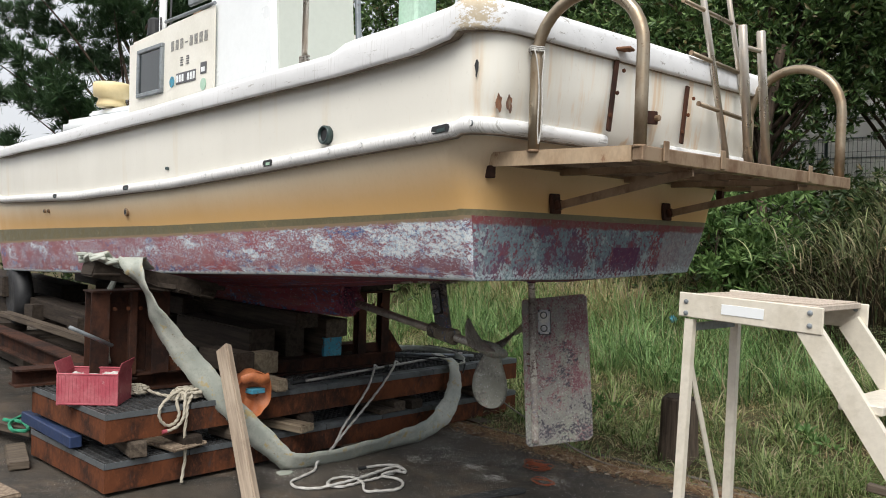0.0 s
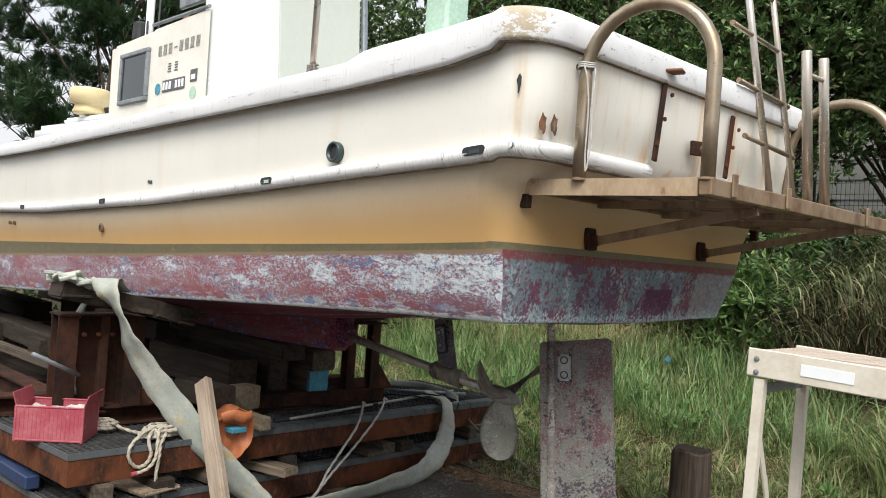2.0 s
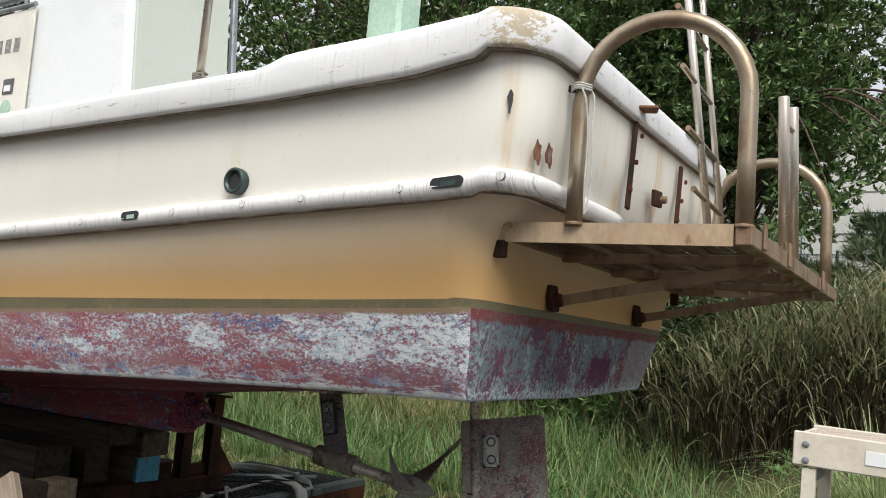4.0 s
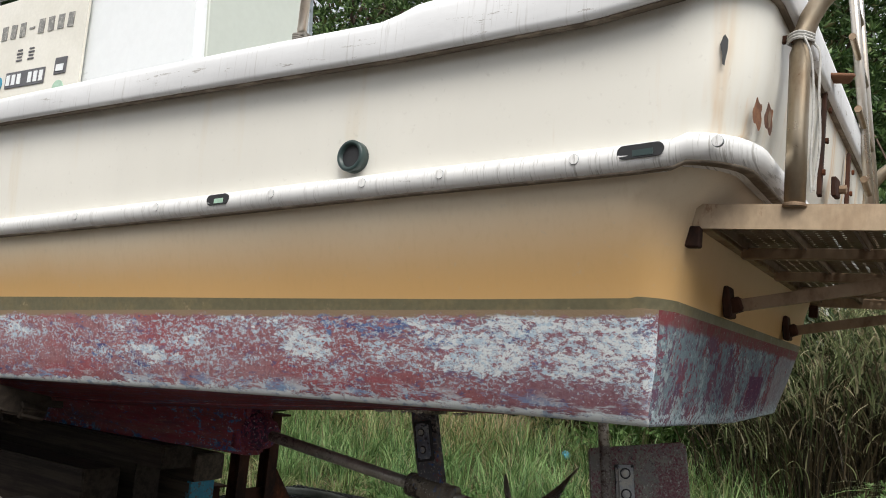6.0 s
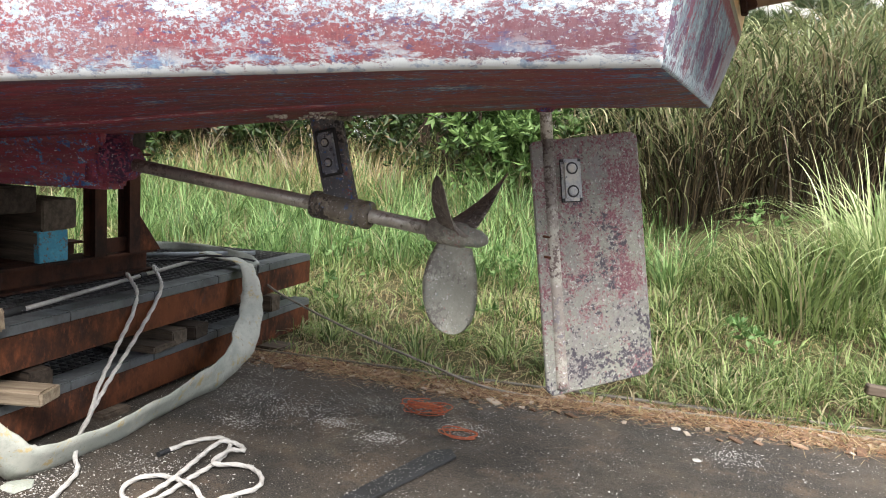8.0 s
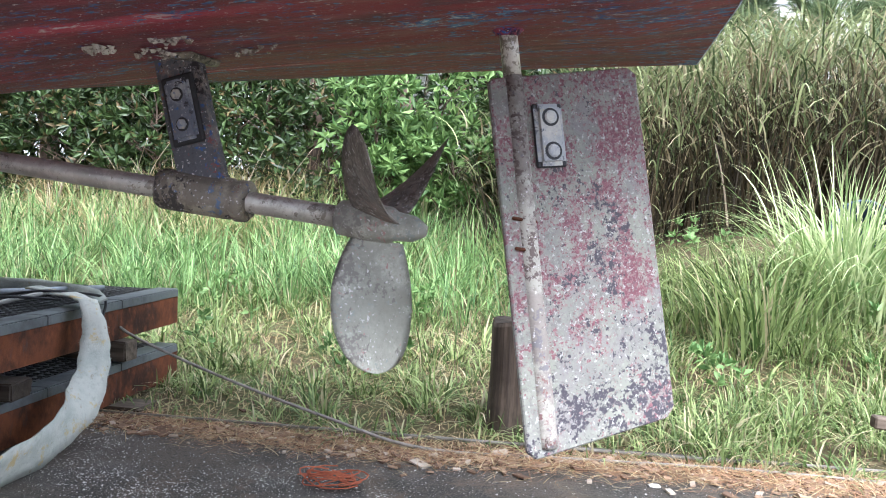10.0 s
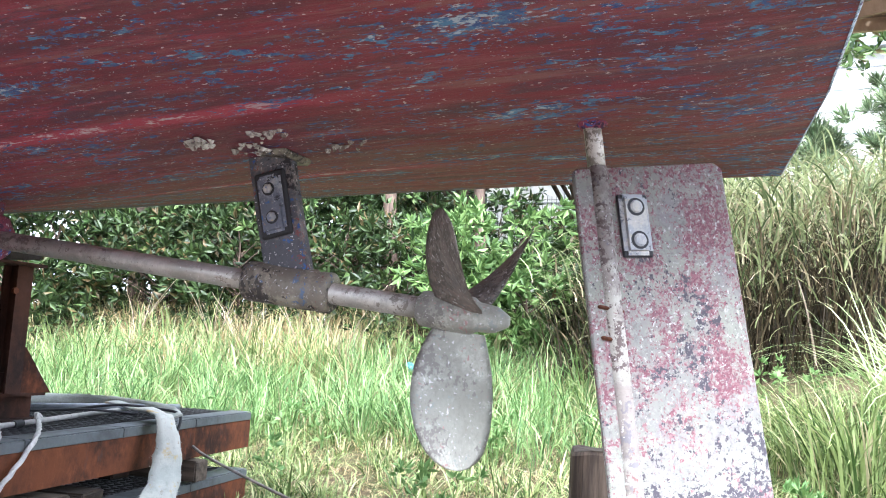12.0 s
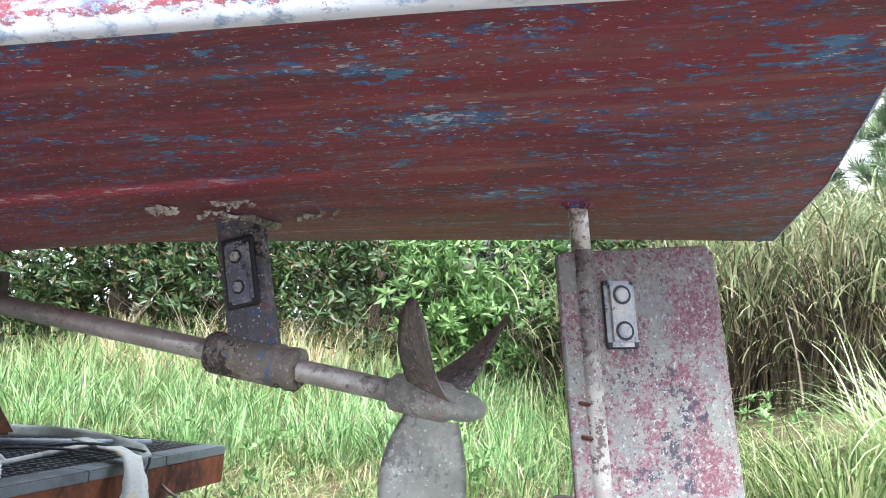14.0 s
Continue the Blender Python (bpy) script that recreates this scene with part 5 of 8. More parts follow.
bpart("green_patch", box((0.05, 0.004, 0.018), (-2.05, side_y(-2.05, 1.87) - 0.002, 1.87), (0, 4, 0), 0.001), MAT_GREEN_PVC)

# ---- cabin and deck gear ----
CY = -0.76
house = bpart("wheelhouse", box((0.78, 0.62, 1.5), (-1.66, CY + 0.31, 2.80), (0, 0, 0), 0.03, segs=3), MAT_CABIN, "white painted wheelhouse wall")
part("aft_wall", box((0.016, 0.56, 1.42), (-1.265, CY + 0.31, 2.80), bevel=0.004), MAT_AFT, house, "pale grey-green aft wall, darker than the side walls")
part("door_edge", box((0.03, 0.035, 1.5), (-1.27, CY + 0.635, 2.80), bevel=0.006), MAT_GALV, house)
fore = bpart("fore_cabin", box((1.42, 1.2, 0.95), (-2.72, CY + 0.585, 2.44), (0, -2, 0), 0.03, segs=3), MAT_PANEL, "cream cabin side with framed window")
part("registration_panel", box((0.72, 0.012, 0.54), (-2.36, CY - 0.02, 2.64), (0, -1.5, 0), 0.006, segs=2), MAT_PANEL, fore)
part("top_trim", sweep([(-2.76, CY - 0.02, 2.935), (-2.0, CY - 0.03, 2.93)], circle(0.012, 8)), MAT_GALV, fore)
winf = part("window_frame", bmesh.new(), MAT_GALV, fore, "aluminium window frame")
WX0, WX1, WZ0, WZ1 = -3.22, -2.78, 2.46, 2.78
for s, c in (((WX1 - WX0, 0.03, 0.03), ((WX0 + WX1) / 2, CY - 0.025, WZ0)), ((WX1 - WX0, 0.03, 0.03), ((WX0 + WX1) / 2, CY - 0.025, WZ1)), ((0.03, 0.03, WZ1 - WZ0 - 0.03), (WX0 + 0.015, CY - 0.025, (WZ0 + WZ1) / 2)), ((0.03, 0.03, WZ1 - WZ0 - 0.03), (WX1 - 0.015, CY - 0.025, (WZ0 + WZ1) / 2))):
    part("frame_bar", box(s, c, bevel=0.005), MAT_GALV, winf)
glass = Mat("dark_cabin_glass", 0.08, 0, 0.6)
MAT_GLASS = glass.done((0.012, 0.018, 0.02))
part("pane", box((WX1 - WX0 - 0.05, 0.006, WZ1 - WZ0 - 0.03), ((WX0 + WX1) / 2, CY - 0.022, (WZ0 + WZ1) / 2), bevel=0), MAT_GLASS, winf, "dark reflecting window glass")
upper = part("upper_window", box((0.36, 0.03, 0.14), (-2.22, CY + 0.03, 3.07), bevel=0.01), MAT_GALV, house)
# lettering as plain bars and shapes
for k in range(8):
    if k == 3:
        part("letter_bar", box((0.04, 0.003, 0.008), (-2.62 + k * 0.072, CY - 0.028, 2.745), (0, -2, 0), 0), MAT_INK_FADED, fore)
        continue
    x = -2.62 + k * 0.072
    part("letter_bar", box((0.042, 0.003, 0.066), (x, CY - 0.028, 2.745), (0, 3 * math.sin(k * 2.1), 0), 0), MAT_INK_FADED, fore)
for x in (-2.47, -2.38):
    for k in range(4):
        part("letter_bar", box((0.045 - 0.01 * (k % 2), 0.003, 0.007), (x, CY - 0.028, 2.60 + k * 0.016), bevel=0), MAT_INK, fore)
part("number_plate", box((0.30, 0.004, 0.075), (-2.40, CY - 0.029, 2.51), bevel=0.002), MAT_INK, fore, "dark sticker with pale bars")
for k in range(7):
    if k != 3:
        part("letter_bar", box((0.026, 0.003, 0.048), (-2.525 + k * 0.042, CY - 0.032, 2.51), bevel=0), MAT_CABIN, fore)
part("sticker", box((0.085, 0.004, 0.075), (-2.14, CY - 0.029, 2.54), bevel=0.002), MAT_INK, fore)
part("sticker_mark", box((0.05, 0.003, 0.030), (-2.14, CY - 0.033, 2.53), bevel=0), MAT_CABIN, fore)
part("round_sticker", turned([(0.038, 0), (0.038, 0.003)], (-2.615, CY - 0.027, 2.50), (0, -1, 0), 20), MAT_BLUE, fore)
part("round_sticker", turned([(0.04, 0), (0.04, 0.003)], (-2.14, CY - 0.027, 2.435), (0, -1, 0), 20), MAT_MINT, fore)
for k in range(3):
    part("letter_bar", box((0.012, 0.003, 0.07), (-2.88 + k * 0.05, CY - 0.012, 2.345), (0, 8, 0), 0), MAT_MINT, fore)

SET_BACK = Matrix.Translation((-0.144, 0.08, -0.075)) @ Matrix.Diagonal((1.049, 1.0, 1.049, 1))
for ob in (house, *house.children_recursive, fore, *fore.children_recursive):
    if len(ob.data.vertices) and ob.data.users == 1:
        ob.data.transform(SET_BACK)
for ob in (house, *house.children_recursive):
    for v in ob.data.vertices:
        v.co.x -= 0.02 + 0.10 * (v.co.z - 2.35)

coam = bpart("fore_coaming", box((2.2, 1.0, 0.20), (-4.4, -0.15, 2.36), (0, 1.5, 0), 0.05, segs=3), MAT_CABIN, "white moulded foredeck coaming", True)
part("coaming_lid", box((1.5, 0.8, 0.06), (-4.3, -0.15, 2.49), (0, 1.5, 0), 0.02, segs=2), MAT_CABIN, coam)
bpart("deck_vent", turned([(0.12, 0), (0.13, 0.02), (0.115, 0.05), (0.115, 0.08), (0.155, 0.09), (0.16, 0.19), (0.15, 0.21), (0.04, 0.22)], (-4.62, -0.5, 2.545), n=28), MAT_YELLOW, "cream-yellow mushroom ventilator", True)
mast = bpart("mast_pole", tube((-3.75, -0.42, 2.4), (-3.75, -0.42, 3.9), 0.03, n=14), MAT_CABIN, "white mast pole with lamp and wires", True)
part("lamp", turned([(0.05, 0), (0.06, 0.02), (0.055, 0.14), (0.03, 0.16)], (-3.86, -0.44, 3.06), n=16), MAT_BLACK, mast)
part("lamp_arm", box((0.14, 0.03, 0.02), (-3.82, -0.43, 3.05), bevel=0.004), MAT_CABIN, mast)
part("exhaust_stack", turned([(0.14, 0), (0.14, 0.75), (0.13, 0.80)], (-3.55, -0.15, 2.45), (0.12, 0, 1), 20), MAT_STEEL_RUST, mast, "rust-stained exhaust stack")
for pts in ([(-3.72, -0.45, 3.2), (-3.6, -0.5, 2.9), (-3.68, -0.52, 2.6), (-3.8, -0.5, 2.45)], [(-3.4, -0.5, 3.4), (-3.3, -0.55, 3.1), (-3.15, -0.6, 2.95)]):
    part("wire", bent(pts, 0.008, n=6), MAT_BLACK, mast)

pole_x, pole_y = -0.665, -1.0
canopy_pole = bpart("canopy_pole", tube((pole_x, pole_y, 2.25), (pole_x, pole_y, 3.6), 0.015, n=14), MAT_STEEL_BRIGHT, "tarnished upright pole with rope lashing", True)
bm = bmesh.new()
for k in range(7):
    sweep([(pole_x + 0.022 * math.cos(a), pole_y + 0.022 * math.sin(a), 2.315 + k * 0.0115 + 0.006 * math.sin(a + k)) for a in [2 * math.pi * i / 16 for i in range(17)]], circle(0.006, 7), bm)
bent([(pole_x + 0.02, pole_y - 0.01, 2.385), (pole_x + 0.05, pole_y - 0.02, 2.345), (pole_x + 0.075, pole_y - 0.01, 2.312)], 0.006, bm, 7)
part("rope_lashing", bm, MAT_CORD, canopy_pole)
bpart("mooring_post", box((0.13, 0.12, 0.9), (0.12, -0.93, 2.45), bevel=0.012), MAT_MINT, "mint-green painted mooring post beside the gunwale")


# ---- steel trays, cradle, blocks ----
TX0, TX1, TY0, TY1 = -2.895, -1.835, -1.60, 2.00
TRAY_TURN = 4.3


def tray_edge(y):
    """x of the trays' long edge."""
    return TX1 - math.tan(radians(TRAY_TURN)) * (y - (TY0 + TY1) / 2)


def tray(z0, label):
    """A rusty channel frame with galvanised grating on top."""
    t = thing("steel_tray", label, "steel platform", "stacked steel trays", at=((TX0 + TX1) / 2, (TY0 + TY1) / 2, z0))
    L, W = TX1 - TX0, TY1 - TY0
    for sx in (-1, 1):
        part("side_channel", sweep([(sx * L / 2, -W / 2, 0.065), (sx * L / 2, W / 2, 0.065)], [(0, -0.065), (0, 0.065), (0.05 * 1, 0.065), (0.05, 0.057), (0.008, 0.057), (0.008, -0.057), (0.05, -0.057), (0.05, -0.065)] if sx < 0 else [(0, -0.065), (-0.05, -0.065), (-0.05, -0.057), (-0.008, -0.057), (-0.008, 0.057), (-0.05, 0.057), (-0.05, 0.065), (0, 0.065)]), MAT_RUST, t)
    for sy in (-1, 1):
        part("end_channel", box((L - 0.02, 0.05, 0.128), (0, sy * (W / 2 - 0.026), 0.065), bevel=0.003), MAT_RUST, t)
    for k in range(5):
        part("cross_channel", box((L - 0.03, 0.05, 0.10), (0, -W / 2 + W * (k + 1) / 6, 0.06), bevel=0.003), MAT_RUST_DARK, t)
    n = 7
    for k in range(n):
        seg = W / n
        g = part("grating_panel", box((0.006, seg - 0.006, 0.034), (L / 2 + 0.001, -W / 2 + seg * (k + 0.5), 0.149), bevel=0.001), MAT_EDGEPLATE, t, "dull galvanised grating panel")
        bm = bmesh.new()
        for j in range(22):
            box((0.005, seg - 0.012, 0.030), (L / 2 - 0.04 - j * (L - 0.08) / 21, -W / 2 + seg * (k + 0.5), 0.149), bevel=0, bm=bm)
        part("grate", bm, MAT_GRATE, g)
        bm = bmesh.new()
        for j in range(12):
            box((L - 0.02, 0.005, 0.012), (0, -W / 2 + seg * k + seg * (j + 0.5) / 12, 0.160), bevel=0, bm=bm)
        part("lattice", bm, MAT_GRATE, g)
        if k > 1:
            part("edge_plate", box((0.10, seg - 0.008, 0.004), (L / 2 - 0.052, -W / 2 + seg * (k + 0.5), 0.1685), bevel=0.001), MAT_EDGEPLATE, t, "blue-grey plate along the grating")
    part("end_lip", box((L, 0.006, 0.034), (0, -W / 2 - 0.001, 0.149), bevel=0.001), MAT_EDGEPLATE, t)
    t.matrix_world = pose((TX0 + TX1) / 2, (TY0 + TY1) / 2, z0, 0, 0, TRAY_TURN)
    return t


tray(0.025, "rusty steel tray with galvanised grating top, lying on timber")
tray(0.30, "rusty steel tray with galvanised grating top, stacked on blocks")


def timber(size, at, rot=(0, 0, 0), m=None, label="weathered grey timber block", group="timber blocks", name="timber_block", end=None):
    ax = max(range(3), key=lambda k: size[k])
    b = box(size, (0, 0, 0), (0, 0, 0), 0.007, segs=2)
    rng = random.Random(str(at))
    for v in b.verts:
        v.co += Vector([rng.uniform(-0.003, 0.003) for _ in range(3)])
    ob = solid(name, b, m or (MAT_WOOD if ax == 0 else MAT_WOOD_Y), label, "timber", group)
    ob.matrix_world = pose(*at, *rot)
    if end:
        s, mm = end
        part("painted_end", box((0.035, size[1] + 0.003, size[2] + 0.003), (s * (size[0] / 2 - 0.015), 0, 0), bevel=0.003), mm, ob, "chipped blue painted end")
    return ob


# under and between the trays
for y in (-1.35, 0.2, 1.5):
    timber((1.2, 0.16, 0.05), (-2.38, y, 0.0), label="thick weathered timber under the lower tray")
SPACERS = [(-1.36, 0.34, 0.09), (-1.05, 0.30, 0.075), (-0.72, 0.28, 0.11), (-0.18, 0.42, 0.085), (0.62, 0.30, 0.07), (0.78, 0.26, 0.065), (1.52, 0.34, 0.09)]
for i, (y, l, h) in enumerate(SPACERS):
    timber((l, 0.10 + 0.02 * (i % 3), h), (tray_edge(y) - l / 2 + 0.05, y, 0.205 + h / 2), (0, 0, (-6, 4, 9, -8, 5, 12, 3)[i]), MAT_WOOD_DARK if i % 2 else None, "short weathered timber spacer between the trays")
for y in (-1.3, -0.4, 0.5, 1.4):
    timber((0.7, 0.12, 0.10), (-2.55, y, 0.255), m=MAT_WOOD_DARK, label="dark timber spacer between the trays")
timber((0.34, 0.24, 0.022), (-1.84, -1.10, 0.222), (0, 0, 14), MAT_WOOD_PALE, "pale board offcut between the trays", name="board")
timber((0.55, 0.13, 0.052), (-1.90, -0.36, 0.236), (0, 0, 17), MAT_BOARD, "pale rough board end sticking out between the trays", name="board")
timber((0.42, 0.085, 0.08), (-1.94, -0.44, 0.510), (0, 0, 6), MAT_BOARD, "pale weathered timber offcut lying on the tray")
timber((0.30, 0.16, 0.03), (-1.95, 0.50, 0.222), (0, 0, 5), MAT_WOOD, "thin weathered board between the trays", name="board")
timber((0.10, 0.34, 0.055), (-2.14, -0.43, 0.494), (0, 0, 12), MAT_WOOD_DARK, "dark timber packing on the tray")
timber((0.14, 0.38, 0.15), (-2.135, -0.43, 0.597), (0, 0, 13), MAT_BOARD, "thick weathered timber block lying above the fender")
blue_beam = solid("blue_timber", box((0.85, 0.075, 0.07), bevel=0.006), MAT_NAVY, "dark blue painted timber between the trays", "timber", "timber blocks")
blue_beam.matrix_world = pose(-2.50, -1.60, 0.24, 0, 0, 2)


def h_beam(length, depth, width, at, rot, label, m=None):
    tf, tw = 0.012, 0.009
    d, w = depth / 2, width / 2
    sec = [(-w, -d), (w, -d), (w, -d + tf), (tw, -d + tf), (tw, d - tf), (w, d - tf), (w, d), (-w, d), (-w, d - tf), (-tw, d - tf), (-tw, -d + tf), (-w, -d + tf)]
    ob = solid("steel_beam", sweep([(-length / 2, 0, 0), (length / 2, 0, 0)], sec), m or MAT_RUST_DARK, label, "steel beam", "rusty steel beams")
    ob.matrix_world = pose(*at, *rot)
    return ob


h_beam(2.5, 0.11, 0.15, (-2.30, -0.30, 0.527), (0, 0, 90), "dark rusty steel beam lying across the upper tray")
h_beam(2.7, 0.11, 0.15, (-2.78, -0.40, 0.527), (0, 0, 90), "dark rusty steel beam lying across the upper tray")
h_beam(3.4, 0.14, 0.13, (-3.9, -1.36, 0.55), (0, 2, 4), "dark rusty steel beam running forward beside the trays")

# cradle: posts either side, bolster timbers carrying the hull
def cradle(side, label):
    y0, y1, zt = (-1.42, -1.04, 1.10) if side < 0 else (0.56, 0.78, 1.05)
    w = 0.055 if side < 0 else 0.036
    c = thing("cradle_arm", label, "boat cradle", "cradle arms", at=(-2.25, (y0 + y1) / 2, 0.582))
    H = zt - 0.582
    for k, y in enumerate((y0, y1)):
        yy = y - (y0 + y1) / 2
        part("post", sweep([(0.0, yy, 0), (0.0, yy, H)], [(-w, -w), (w, -w), (w, -w + 0.01), (0.006, -w + 0.01), (0.006, w - 0.01), (w, w - 0.01), (w, w), (-w, w), (-w, w - 0.01), (-0.006, w - 0.01), (-0.006, -w + 0.01), (-w, -w + 0.01)], up=(1, 0, 0)), MAT_RUST_DARK, c)
    if side < 0:
        part("web_plate", box((0.010, y1 - y0 + 0.1, H - 0.02), (-0.06, 0, H / 2), bevel=0.002), MAT_RUST_DARK, c)
        part("mid_post", box((0.04, 0.05, H), (0.02, 0.02, H / 2), bevel=0.004), MAT_RUST_DARK, c)
    else:
        part("tie_plate", box((0.012, y1 - y0, 0.07), (-0.01, 0, 0.04), bevel=0.002), MAT_RUST_DARK, c)
    part("top_plate", box((0.16, y1 - y0 + 0.12, 0.012), (0, 0, H + 0.006), bevel=0.002), MAT_RUST_DARK, c)
    part("gusset", plate([(0, 0), (0.14, 0), (0.03, 0.17), (0, 0.17)], 0.01, pose(0.0, y1 - (y0 + y1) / 2 + w, 0.0, 0, 0, 70)), MAT_RUST, c)
    for k in range(3):
        part("bolt", turned([(0.013, 0), (0.013, 0.012)], (0.04, -0.10 + 0.08 * k, H * 0.8), (1, 0, 0), 6), MAT_RUST, c)
    return c


cradle(-1, "dark rusty steel cradle posts under the port chine")
cradle(1, "dark rusty steel cradle posts under the starboard side")
bol = timber((0.19, 0.80, 0.10), (-2.15, -1.12, 1.178), (-11, 0, 0), MAT_WOOD_DARK, "rotten padded bolster timber under the chine", "cradle bolsters", "bolster")
rot = bol.data
for v in rot.vertices:
    v.co += Vector([0.012 * noise.noise(v.co * 9 + Vector((q, 0, 0))) for q in range(3)])
bm = bmesh.new()
rng = random.Random(15)
for k in range(18):
    u = rng.uniform(-0.46, 0.44)
    box((0.02 + rng.random() * 0.03, 0.06 + rng.random() * 0.10, 0.012), (rng.choice((-0.10, 0.10, 0.102)) + rng.uniform(-0.01, 0.01), u, rng.uniform(-0.075, 0.045)), (rng.uniform(-15, 15), rng.uniform(-70, 70), rng.uniform(-18, 18)), 0.002, bm)
tagged(part("rotten_fibre", bm, MAT_WOOD_DARK, bol), "rotten splintered wood along the bolster", "", "", "stuff")
bm = bmesh.new()
rng = random.Random(5)
for k in range(34):
    box((0.05 + rng.random() * 0.05, 0.05 + rng.random() * 0.05, 0.02), (rng.uniform(-0.10, 0.12), -0.41 + rng.random() * 0.20, 0.045 + rng.random() * 0.03), (rng.uniform(-30, 30), rng.uniform(-30, 30), rng.uniform(0, 90)), 0.004, bm)
tagged(part("torn_padding", bm, MAT_STRAP, bol), "torn pale padding", "", "", "stuff")
timber((0.14, 0.36, 0.09), (-2.27, 0.66, 1.108), (5, 0, 0), MAT_WOOD_DARK, "dark bolster timber under the hull", "cradle bolsters", "bolster")

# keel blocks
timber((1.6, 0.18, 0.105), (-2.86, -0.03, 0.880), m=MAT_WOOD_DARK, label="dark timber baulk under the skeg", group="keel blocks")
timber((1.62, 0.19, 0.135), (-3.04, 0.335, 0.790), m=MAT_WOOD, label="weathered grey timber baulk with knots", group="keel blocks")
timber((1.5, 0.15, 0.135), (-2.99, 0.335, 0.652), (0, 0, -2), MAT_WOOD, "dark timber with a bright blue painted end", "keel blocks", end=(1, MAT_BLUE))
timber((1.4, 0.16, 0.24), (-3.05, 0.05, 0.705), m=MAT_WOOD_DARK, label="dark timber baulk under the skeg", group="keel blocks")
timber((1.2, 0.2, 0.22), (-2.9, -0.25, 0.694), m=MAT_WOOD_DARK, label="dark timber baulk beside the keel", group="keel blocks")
timber((0.42, 0.15, 0.125), (-2.12, -0.62, 0.648), (0, 0, 8), MAT_WOOD_DARK, "short dark timber block on the steel beam", "keel blocks")
timber((0.30, 0.12, 0.08), (-2.02, -0.44, 0.51), (0, 0, 5), MAT_WOOD, "short timber block on the grating", "keel blocks")
# baulks also fill out the space under the hull to keep it dark
STACK = [(-4.9, -0.75, 0.70, 2.6, 0.22, 0.15), (-4.8, -0.55, 0.52, 2.4, 0.22, 0.16), (-4.7, -0.7, 0.34, 2.6, 0.24, 0.17), (-4.9, -0.35, 0.18, 2.4, 0.24, 0.16),
         (-4.6, -0.15, 0.86, 2.2, 0.22, 0.14), (-4.7, 0.25, 0.62, 2.4, 0.24, 0.18), (-4.6, 0.6, 0.40, 2.6, 0.26, 0.2), (-4.8, 0.85, 0.16, 2.6, 0.26, 0.2), (-4.4, 0.75, 0.60, 2.2, 0.2, 0.18), (-4.5, 0.6, 0.82, 2.2, 0.22, 0.2)]
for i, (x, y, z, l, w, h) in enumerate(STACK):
    timber((l, w, h), (x, y, z), (0, 0, (-2, 1.5, 3, -1)[i % 4]), MAT_WOOD_DARK, "long dark timber baulk stacked to fill the dark space under the hull", "stacked baulks")
# second stack, added to hide bright ground and keep the space dark
STACK_FILL = [(-7.2, -0.8, 0.85), (-7.0, -0.75, 0.62), (-7.1, -0.85, 0.40), (-7.0, -0.7, 0.16), (-7.3, -0.2, 0.75), (-7.1, 0.1, 0.50), (-7.2, 0.5, 0.85), (-7.0, 0.6, 0.28), (-7.1, 0.9, 0.55)]
for x, y, z in STACK_FILL:
    timber((2.2, 0.26, 0.20), (x, y, z), (0, 0, 3 * math.sin(9 * y)), MAT_WOOD_DARK, "long dark timber baulk stacked to fill the dark space under the hull", "stacked baulks")
for x in (-4.2, -5.4):
    for k in range(3):
        timber((0.22, 2.0, 0.14), (x, 0.05, 0.07 + 0.3 * k), (0, 0, 1.5 * k), MAT_WOOD_DARK, "dark cross timber between stacked baulks", "stacked baulks")
timber((2.6, 0.10, 0.05), (-4.6, -0.98, 0.605), (0, 0, 1), MAT_WOOD, "grey batten lying forward under the hull", "keel blocks", "batten")
solid("tyre", turned([(0.20, -0.08), (0.26, -0.085), (0.30, -0.05), (0.31, 0.0), (0.30, 0.05), (0.26, 0.085), (0.20, 0.08)], (-6.0, -0.85, 0.78), (0.1, 1, 0.05), 30), MAT_BLACK, "old black tyre hanging under the hull", "tyre", smooth=True)

